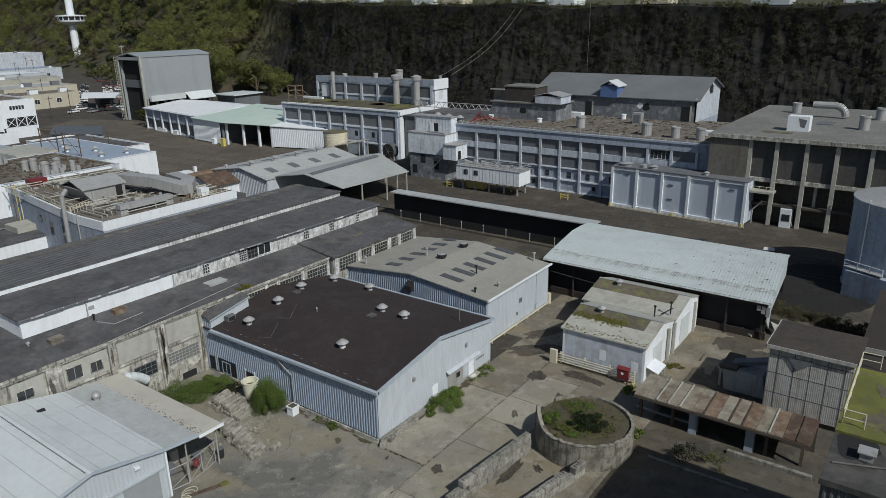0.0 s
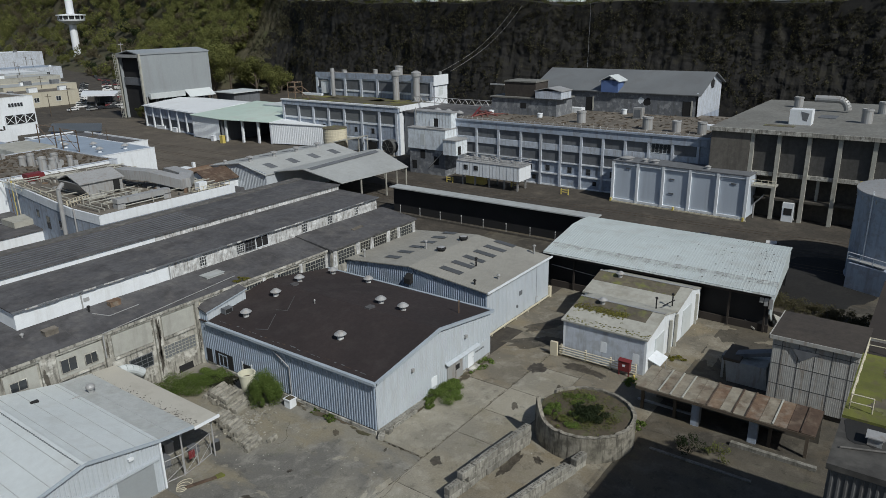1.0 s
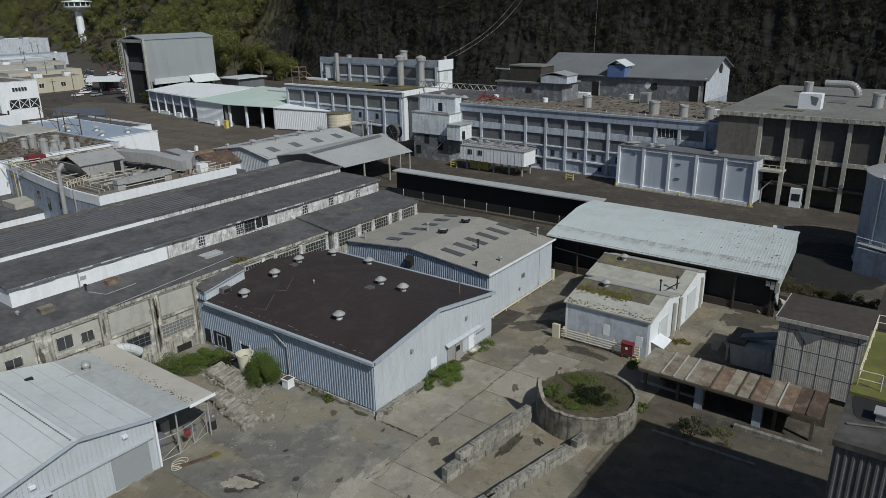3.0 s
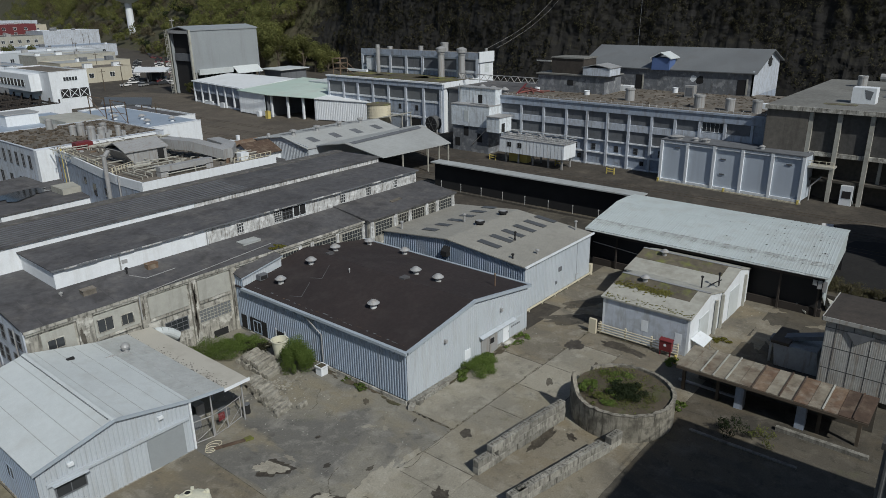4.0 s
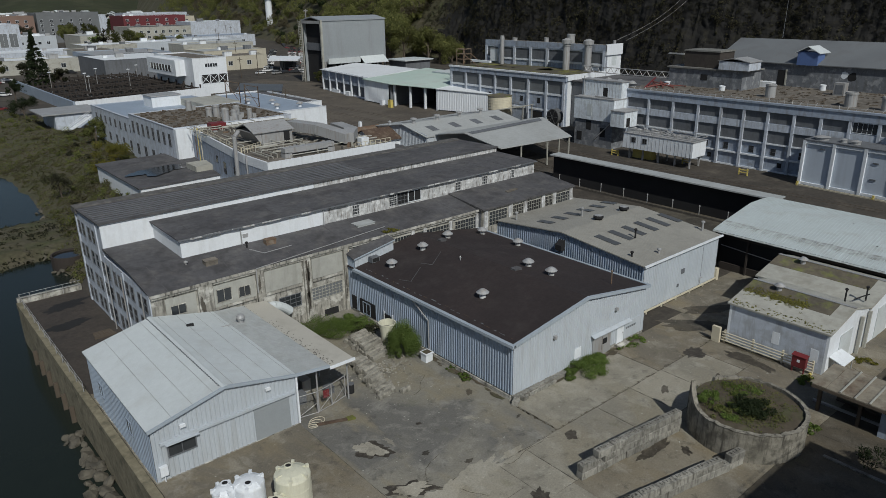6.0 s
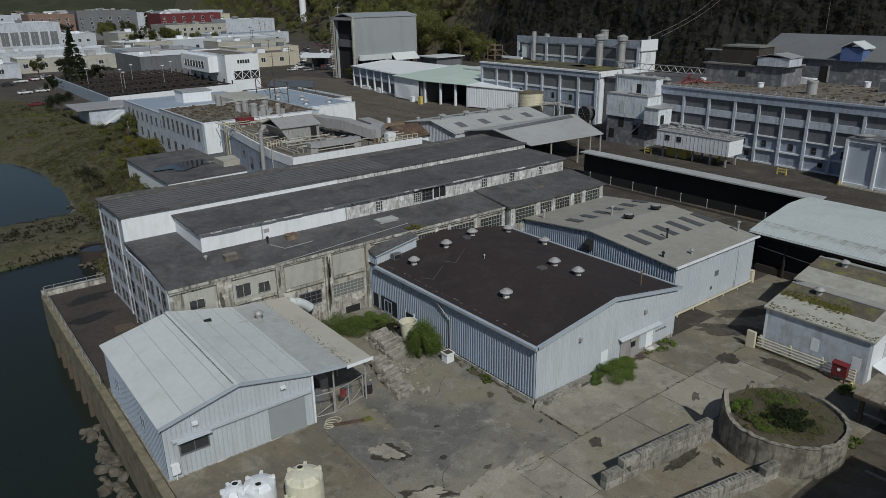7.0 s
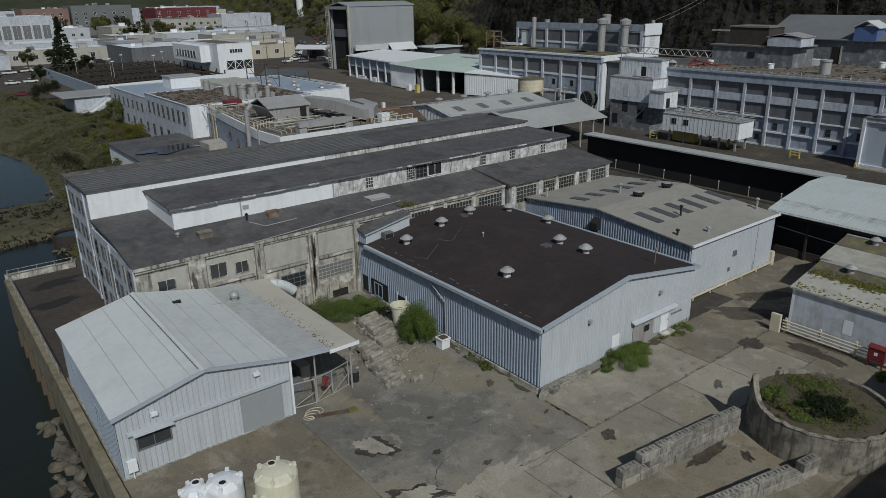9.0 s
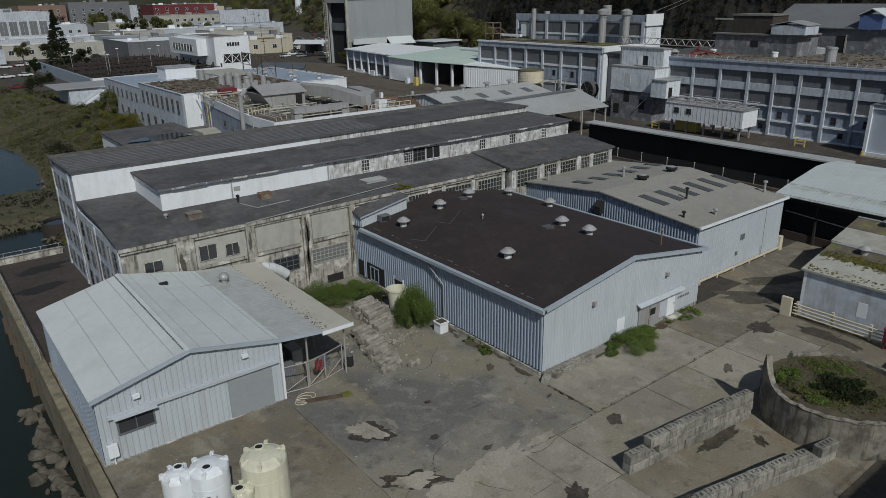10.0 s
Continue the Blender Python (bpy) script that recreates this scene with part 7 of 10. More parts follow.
def mill_house():
    t = thing("mill_house", "tall brown concrete mill house with open bays", "building")
    x, y0, y1, z = 91.0, -62, -1.6, 15.2
    part("wall_west", box(x + 2.2, y0, 0, x + 2.6, y1, z), "brown_conc", t, "dark stained concrete")
    part("wall_north", box(x, y1 - 0.4, 0, 124, y1, z), "brown_conc", t)
    part("wall_south", box(x, y0, 0, 136, y0 + 0.4, z), "brown_conc", t)
    part("wall_corner", box(x - 0.6, -8.2, 7.6, x + 2.2, y1, z), "bay_conc", t, "brown stained solid bay")
    roof = part("roof", box(x - 1.0, y0 - 0.3, z, 138, y1 + 0.3, z + 0.35), "slab_grey", t, "pale grey flat roof")
    part("roof_edge", box(x - 1.05, y0 - 0.3, z - 0.3, x - 0.7, y1 + 0.3, z + 0.4), "old_wall", t)
    cols = [-8.6, -12.9, -17.6, -22.2, -27.2, -32.5, -38, -44, -50]
    for y in cols:
        part("column", box(x - 0.5, y - 0.32, 0, x + 0.2, y + 0.32, z - 0.2), "cream_roof", t, "weathered pale concrete column")
    for a, b in zip(cols, cols[1:]):
        part("bay_wall", box(x + 0.12, b, 8.3, x + 0.4, a, z), "bay_dark", t)
        part("floor_edge", box(x - 0.2, b, 7.6, x + 2.2, a, 8.3), "old_wall", t)
        part("floor_edge", box(x - 0.2, b, 3.4, x + 2.2, a, 3.8), "brown_conc", t)
    part("inner_post", box(x + 1.0, -19.8, 3.6, x + 1.3, -19.3, 7.6), "cream_roof", t)
    bl = part("balcony", box(x - 2.2, -13.5, 5.9, x + 0.4, -8.9, 6.2), "cream_roof", t)
    bm = bmesh.new()
    for zz in (6.6, 7.1):
        add_tube(bm, (x - 2.1, -13.4, zz), (x - 2.1, -9.0, zz), 0.05, 6)
    for i in range(5):
        add_tube(bm, (x - 2.1, -13.4 + i * 1.1, 6.2), (x - 2.1, -13.4 + i * 1.1, 7.1), 0.05, 6)
    part("guard_rail", bm, "cream", bl)
    b2 = part("balcony", box(x - 2.0, -30, 7.4, x + 0.4, -26.0, 7.7), "cream_roof", t)
    bm = bmesh.new()
    for zz in (8.1, 8.6):
        add_tube(bm, (x - 1.9, -30, zz), (x - 1.9, -26.0, zz), 0.05, 6)
    for i in range(5):
        add_tube(bm, (x - 1.9, -30 + i, 7.7), (x - 1.9, -30 + i, 8.6), 0.05, 6)
    part("guard_rail", bm, "yellow", b2)
    part("white_booth", box(x - 0.8, -16.6, 0, x + 1.2, -14.8, 3.3), "white", t)
    part("booth_opening", box(x - 0.85, -16.4, 1.2, x - 0.8, -15.1, 2.4), "dark", t)
    bm = tube((x - 0.9, -10.2, 0), (x - 0.9, -10.2, 2.6), 0.12)
    add_tube(bm, (x - 0.9, -10.2, 2.6), (x - 0.4, -11.6, 4.2), 0.12)
    add_tube(bm, (x - 0.9, -9.2, 0), (x - 0.9, -9.2, 8.4), 0.14)
    part("standing_pipe", bm, "tin", t)
    hv = part("roof_unit", box(99.4, -16.0, z + 0.3, 102.0, -12.4, z + 3.0), "white", roof, "white painted roof unit")
    part("paint_mark", prism([(99.39, -15.6, z + 2.4), (99.39, -14.2, z + 2.7), (99.39, -14.6, z + 1.2), (99.39, -15.3, z + 1.0)], (-0.01, 0, 0)), "boarded", hv)
    for xx, y, r, h in ((126, -9.2, 0.9, 2.2), (107, -23.8, 0.9, 2.6), (122, -25.0, 0.9, 2.4), (115, -30, 0.8, 2.2)):
        stack(roof, xx, y, z + 0.3, r, h, "tin")
    bm = bmesh.new()
    for i in range(7):
        a0, a1 = math.radians(90 * i / 7), math.radians(90 * (i + 1) / 7)
        add_tube(bm, (121, -17.0 - 2.0 * math.sin(a0), z + 1.2 + 2.0 * math.cos(a0) - 0.4), (121, -17.0 - 2.0 * math.sin(a1), z + 1.2 + 2.0 * math.cos(a1) - 0.4), 0.7, 12)
    add_tube(bm, (121, -13, z + 2.8), (121, -17.1, z + 2.8), 0.7, 12)
    part("duct", bm, "tin", roof, "curved sheet metal duct")
    part("skylight", box(110, -18.5, z + 0.35, 114, -15.5, z + 0.5), "boarded", roof)
    part("moss_edge", box(95.5, -14, z + 0.35, 97.5, -9, z + 0.42), "mossy_roof", roof)
    return t


def tower_block():
    t = thing("tower_block", "stepped white loading tower on a stone base", "building")
    part("base", box(89.3, 56.8, 0, 93.9, 67.1, 5.9), "grey_conc_and_shade", t, "grey base storey")
    part("body", box(89.0, 56.5, 5.9, 93.9, 67.3, 10.6), "tower_white", t, "white steel clad storey")
    part("upper", box(91.5, 56.6, 10.8, 93.9, 67.2, 14.2), "tower_white", t)
    part("deck", box(88.9, 56.4, 10.6, 93.9, 67.4, 10.8), "tin", t)
    part("roof", box(91.3, 56.4, 14.2, 93.9, 67.4, 14.4), "tin", t)
    part("side_room", box(88.0, 52.9, 5.3, 92.6, 56.4, 8.6), "tower_white", t)
    part("roof", box(87.8, 52.7, 8.6, 92.8, 56.4, 8.8), "tin", t)
    part("opening", box(*rect("W", 91.5, 60.2, 61.4, 10.9, 12.8, 0.0, 0.05)), "dark", t)
    part("door_leaf", box(*rect("W", 91.5, 61.5, 62.6, 10.9, 12.6, 0.0, 0.08)), "white", t)
    for y, z in ((58.6, 2.4), (65.0, 1.0), (62.5, 3.6)):
        part("opening", box(*rect("W", 89.3, y, y + 1.4, z, z + 2.0, 0.0, 0.04)), "dark", t)
    part("opening", box(88.8, 52.86, 5.4, 90.0, 52.897, 7.3), "dark", t)
    part("panel", box(*rect("W", 89.0, 62.3, 63.6, 6.8, 9.4, 0.0, 0.05)), "white_roof", t)
    part("brace", tube((89.1, 61.2, 1.8), (89.1, 57.2, 5.7), 0.1), "tin", t)
    for i in range(12):
        part("seam", box(91.46, 57.2 + i * 0.83, 10.9, 91.497, 57.24 + i * 0.83, 14.1), "tin", t)
    part("deck_pipe", tube((89.6, 57.2, 10.95), (90.0, 62.4, 11.0), 0.14, 8), "tin", t)
    part("corner_pipe", tube((91.3, 66.6, 10.8), (91.3, 66.6, 15.0), 0.1, 8), "tin", t)
    return t


def platform():
    t = thing("loading_platform", "raised white loading cabin on posts", "cabin")
    part("cabin", box(84.2, 35.4, 2.3, 89.0, 51.2, 5.3), "white", t)
    part("deck", box(84.1, 35.2, 5.3, 89.2, 51.3, 5.4), "tin", t)
    for y in (48.2, 45.6):
        window(t, "W", 84.2, y, 3.6, 1.0, 1.0, 1, 1, "boarded", "dark")
    for i in range(18):
        part("seam", box(84.16, 35.8 + i * 0.85, 2.35, 84.197, 35.84 + i * 0.85, 5.25), "tin", t)
    bm = bmesh.new()
    rng = random.Random(8)
    for zz in (5.9, 6.4):
        for a, b in (((84.9, 35.3), (84.9, 50.7)), ((84.9, 35.3), (89.1, 35.3)), ((89.1, 35.3), (89.1, 50.7))):
            add_tube(bm, (*a, zz), (*b, zz), 0.06, 6)
    for i in range(12):
        add_tube(bm, (84.9, 35.3 + i * 1.4, 5.4), (84.9, 35.3 + i * 1.4, 6.4), 0.06, 6)
    part("guard_rail", bm, "tin", t)
    bm = bmesh.new()
    for i in range(16):
        y = 37 + i * 0.85
        add_tube(bm, (86 + rng.random() * 2, y, 5.5 + rng.random() * 0.4), (86 + rng.random() * 2, y + 1.5, 5.6 + rng.random() * 0.8), 0.12, 6)
    tagged(part("pipework", bm, "tin", t, "tangle of pipes"), kind="stuff")
    for y in (36.4, 39.6, 43.4, 47.0, 50.2):
        for x in (85.3, 88.6):
            part("post", box(x - 0.15, y - 0.15, 0, x + 0.15, y + 0.15, 2.5), "tin", t)
    part("yellow_box", box(86.4, 45.6, 0, 88.0, 50.2, 2.4), "yellow", t, "faded yellow box beneath")
    t.matrix_world = pose(0, -1.1, 0)
    return t


def factory_north():
    t = thing("factory", "pale blue factory wing with a mossy flat roof", "building")
    x, y0, y1, z = 104.0, 82.4, 126.8, 12.6
    # shaded west front in darker blue, sunlit south wall in white
    part("wall_west", box(x, y0, 0, x + 0.5, y1, z), "pale_blue", t)
    part("wall_south", box(x + 0.5, y0, 0, 119.4, y0 + 0.5, z), "white", t)
    part("wall_north", box(x + 0.5, y1 - 0.5, 0, 119.4, y1, z), "pale_blue", t)
    cols = [126.4, 119.9, 113.9, 107.8, 101.7, 95.2, 88.8, 82.9]
    framed_front(t, x, cols, 11.4, [(8.2, 11.2, "slate_sheet", 0.08), (7.6, 8.1, "white", 0.25), (4.2, 7.5, "pale_blue", 0.06), (3.4, 3.8, "white", 0.25)], 0.7)
    for i, y in enumerate((121.5, 109.5, 97.2, 91.0)):
        part("opening", box(*rect("W", x - 0.06, y, y + 1.0, 5.2, 6.6, 0.0, 0.05)), "dark", t)
    part("opening", box(*rect("W", x, 84.2, 88.0, 0, 3.2, 0.0, 0.08)), "dark", t)
    part("opening", box(*rect("W", x, 90.2, 93.4, 0, 3.0, 0.0, 0.08)), "dark", t)
    part("parapet", box(x - 0.5, y0 - 0.3, 11.4, x - 0.003, y1, 12.9), "pale_blue", t)
    part("cornice", box(x - 0.7, y0 - 0.4, 12.6, x + 0.2, y1 + 0.2, 13.0), "white", t)
    part("cornice", box(x + 0.2, y0 - 0.4, 11.6, 119.4, y0, 13.0), "white", t)
    window(t, "S", y0, 106, 8.2, 6.0, 2.6, 2, 1, "white", "boarded", 0.2)
    roof = part("roof", box(x + 0.2, y0, z, 119.4, y1, z + 0.2), "moss_gravel", t, "mossy gravel roof")
    for i, (a, b, r) in enumerate(((112, 112, 3.0), (116, 104, 4.2), (113, 96, 3.4), (114.5, 118, 2.6), (114, 89, 2.6))):
        part("moss", blob(a, b, r, z + 0.21, i + 2, 1.5, 1.4, 120, 1.0), "moss_gravel", roof, "yellow-green moss patch")
    for y in (94.0, 86.6):
        s = stack(roof, 117.4, y, z + 0.2, 0.95, 7.2, "tin")
        part("cap", lathe(117.4, y, [(1.35, 19.6), (1.45, 20.6), (0.4, 21.1)], 18), "tin", s)
    stack(roof, 117.6, 119, z + 0.2, 0.6, 8.2, "tin")
    tr = part("truss_tower", bmesh.new(), "tin", roof)
    bm = bmesh.new()
    for xx in (106.5, 109.5):
        for y in (124, 127):
            add_tube(bm, (xx, y, z), (xx, y, 17.5), 0.12, 6)
    for zz in (14.5, 16, 17.4):
        for a, b in (((106.5, 124), (109.5, 124)), ((109.5, 124), (109.5, 127)), ((109.5, 127), (106.5, 127)), ((106.5, 127), (106.5, 124))):
            add_tube(bm, (*a, zz), (*b, zz), 0.1, 6)
    add_tube(bm, (106.5, 124, 16), (106.5, 117, z), 0.12, 6)
    add_tube(bm, (109.5, 124, 16), (109.5, 118, z), 0.12, 6)
    part("frame", bm, "rust", tr, "rusty steel frame")
    part("beam", box(107.5, 114, 14.0, 108.3, 122, 14.6), "white", tr)
    # rear wing
    w = thing("factory", "taller pale blue factory wing behind", "building")
    xw, xb, ya, yb, zw = 119.5, 126.0, 82.2, 127.8, 19.0
    # same split here: shade is put into the west wall's blue
    part("wall_west", box(xw, ya, 0, xw + 0.5, yb, zw), "pale_blue", w)
    part("wall_south", box(xw + 0.5, ya, 0, xb, ya + 0.5, zw), "white", w)
    part("wall_north", box(xw + 0.5, yb - 0.5, 0, xb, yb, zw), "pale_blue", w)
    framed_front(w, xw, [127.4, 121.9, 115.5, 109.0, 102.6, 96.0, 89.4, 82.7], 18.0, [(14.8, 17.6, "boarded", 0.08), (14.2, 14.7, "white", 0.2), (17.6, 18.0, "white", 0.25)], 0.8)
    part("parapet", box(xw - 0.4, ya - 0.3, 18.0, xw - 0.003, yb, 19.6), "pale_blue", w)
    part("parapet", box(xw - 0.4, ya - 0.4, 17.0, xb, ya, 19.8), "white", w)
    window(w, "S", ya, 121.8, 14.2, 2.2, 2.8, 1, 2, "white", "white_roof", 0.2)
    r2 = part("roof", box(xw, ya, zw, xb, yb, zw + 0.25), "gravel_roof", w)
    for xx, y, r, h in ((122.5, 118.6, 0.8, 1.0), (123.5, 97.7, 1.1, 2.6), (123, 106.4, 0.7, 1.4), (124.6, 83.6, 0.4, 1.3)):
        stack(r2, xx, y, zw + 0.2, r, h, "tin")
    u = part("wall_unit", box(xw - 1.2, 122.2, 13.4, xw, 124.8, 17.0), "white", w)
    part("hood", box(xw - 1.3, 122.0, 17.0, xw, 125.0, 17.2), "tin", u)
    lowr = thing("link_building", "low dark roofed link between factory wings", "building")
    part("wall", box(106, 57.6, 0, 124, 82.0, 11.4), "boarded", lowr)
    part("roof", box(94.6, 57.6, 11.9, 124.2, 70.0, 12.3), "tar_roof", lowr)
    part("roof", box(105.6, 70.0, 11.4, 124.2, 82.0, 11.7), "tar_roof", lowr)
    part("wall", box(95, 63.4, 0, 105.9, 70, 11.8), "boarded", lowr)
    bm = bmesh.new()
    for zz in (13.4, 14.8):
        add_tube(bm, (112, 55, zz), (112, 84, zz), 0.1, 6)
    for i in range(14):
        add_tube(bm, (112, 55 + i * 2.1, 13.4), (112, 56.05 + i * 2.1, 14.8), 0.08, 5)
        add_tube(bm, (112, 56.05 + i * 2.1, 14.8), (112, 57.1 + i * 2.1, 13.4), 0.08, 5)
    part("pipe_truss", bm, "tin", lowr, "steel pipe truss")
    for i, (a, b) in enumerate((((98.5, 52.5, 12.95), (103.5, 57.0, 13.2)), ((99.2, 51.5, 12.95), (105.0, 56.0, 13.5)), ((100.5, 55.8, 12.95), (104.5, 50.5, 13.0)), ((97.5, 54.5, 12.95), (104.0, 53.5, 13.3)), ((101, 50.0, 12.95), (102.6, 56.6, 13.7)))):
        red = thing("steel_section", "fallen red painted steel section on a roof", "steel section", "fallen red steel")
        part("bar", tube(a, b, 0.16, 6), "faded_red", red)
        part("flange", tube(b, (b[0] - 0.5, b[1] - 1.6, 13.0), 0.1, 6), "faded_red", red)
    for y in (60, 64, 68):
        mushroom_vent(lowr, 100 + (y % 3), y, 12.3, 1.5)
    return t


def round_fan():
    t = thing("exhaust_fan", "large dark round exhaust fan on a steel stand", "fan")
    bm = bmesh.new()
    add_tube(bm, (93.6, 77.6, 4.3), (95.4, 77.6, 4.3), 1.9, 24)
    part("drum", bm, "dark_tin", t)
    part("mouth", tube((93.5, 77.6, 4.3), (93.6, 77.6, 4.3), 1.75, 24), "dark", t, "black round mouth")
    for k in range(6):
        a = k * math.pi / 3
        part("spoke", tube((93.45, 77.6, 4.3), (93.45, 77.6 + 1.8 * math.cos(a), 4.3 + 1.8 * math.sin(a)), 0.05, 6), "dark_tin", t)
    for y in (76.4, 78.8):
        part("leg", box(94.2, y - 0.12, 0, 94.6, y + 0.12, 3.2), "tin", t)
    return t


round_fan()
factory_main(), loft(), storage_cell(), mill_house(), tower_block(), platform(), factory_north()
for i, (y, x) in enumerate(((25.7, 87.9), (52.5, 85.0), (37.6, 88.0))):
    b = thing("guard_rail", "short yellow steel guard rail", "guard rail", "yellow guards")
    for u in (-0.8, 0.8):
        part("post", box(-0.1, u - 0.1, 0, 0.1, u + 0.1, 1.2), "yellow", b)
    part("bar", box(-0.08, -0.7, 0.9, 0.08, 0.7, 1.06), "yellow", b)
    part("bar", box(-0.08, -0.7, 0.45, 0.08, 0.7, 0.6), "yellow", b)
    b.matrix_world = pose(x, y, 0, 0, 0, 0)
for x in (66.2, 67.6, 73.5, 74.9, 80.2, 81.6):
    r = solid("rail_track", box(x, -80, -0.02, x + 0.12, 230, 0.05), "bark", "sunken steel rail in the road", "rail", "sunken rails", "structure")
solid("loading_kerb", box(62.6, 6, 0, 63.0, 60, 0.25), "brown_conc", "low concrete kerb along a rail yard", "kerb", kind="structure")


# ---- vehicles ----
def car(label, kind, paint, at):
    t = thing("car", label, "car", "parked cars")
    if kind == "pickup":
        ring = [(-2.6, 0.45), (2.6, 0.45), (2.65, 0.95), (1.5, 1.08), (-2.6, 1.08)]
        cab = [(-0.9, 1.08), (1.45, 1.08), (0.75, 1.78), (-0.75, 1.78)]
    else:
        ring = [(-2.3, 0.4), (2.3, 0.4), (2.35, 0.85), (1.2, 1.0), (-2.25, 1.02)]
        cab = [(-2.1, 1.0), (1.25, 1.0), (0.5, 1.6), (-1.7, 1.62)] if kind == "van" else [(-1.6, 1.0), (1.2, 1.0), (0.4, 1.45), (-1.0, 1.45)]
    part("body", prism([(u, -0.88, z) for u, z in ring], (0, 1.76, 0)), paint, t)
    part("glazing", prism([(u, -0.78, z) for u, z in cab], (0, 1.56, 0)), "glass", t)
    top = cab[2][1]
    part("roof", box(cab[3][0], -0.76, top, cab[2][0], 0.76, top + 0.05), paint, t)
    if kind == "pickup":
        part("bed", box(-2.5, -0.75, 1.08, -1.0, 0.75, 1.1), "dark", t)
    for u in (-1.45, 1.45):
        for s in (-0.9, 0.72):
            part("wheel", tube((u, s, 0.33), (u, s + 0.18, 0.33), 0.33, 12), "rubber", t)
    t.matrix_world = at
    return t


car("white pickup parked on the rail yard road", "pickup", "car_white", pose(70.6, -17.3, 0, 0, 0, -80))
car("red car parked at the end of a river road", "sedan", "red", pose(0.5, 224.4, 0, 0, 0, 8))
car("white pickup parked beside low town sheds", "pickup", "car_white", pose(15, 312, 0, 0, 0, 20))
car("dark car parked by a white roofed shed", "sedan", "car_dark", pose(70.8, -7.6, 0, 0, 0, -86))


# ---- north side: plant buildings, sheds, hall ----
def box_building(name, label, c, wall, roof, west=(), south=(), parapet=0.4, frame_mat="white", glass="glass", z0=0.0):
    """Flat-roofed building with walls, roof and rows of windows: (first, step, count, z, width, height)."""
    x0, y0, x1, y1, z = c
    t = thing(name, label, "building")
    s = part("wall_south", box(x0, y0, z0, x1, y0 + 0.3, z), wall, t)
    w = part("wall_west", box(x0, y0 + 0.3, z0, x0 + 0.3, y1 - 0.3, z), wall, t)
    part("wall_north", box(x0, y1 - 0.3, z0, x1, y1, z), wall, t)
    part("wall_east", box(x1 - 0.3, y0 + 0.3, z0, x1, y1 - 0.3, z), wall, t)
    t_roof = part("roof", box(x0 + 0.3, y0 + 0.3, z - parapet - 0.2, x1 - 0.3, y1 - 0.3, z - parapet), roof, t)
    part("coping", box(x0 - 0.08, y0 - 0.08, z, x1 + 0.08, y0 + 0.38, z + 0.1), wall, t)
    part("coping", box(x0 - 0.08, y0 + 0.38, z, x0 + 0.38, y1, z + 0.1), wall, t)
    for a, d, n, zz, ww, h in south:
        for i in range(n):
            window(s, "S", y0, a + d * i, zz, ww, h, 2, 1, frame_mat, glass, 0.1)
    for a, d, n, zz, ww, h in west:
        for i in range(n):
            window(w, "W", x0, a + d * i, zz, ww, h, 2, 1, frame_mat, glass, 0.1)
    return t, t_roof


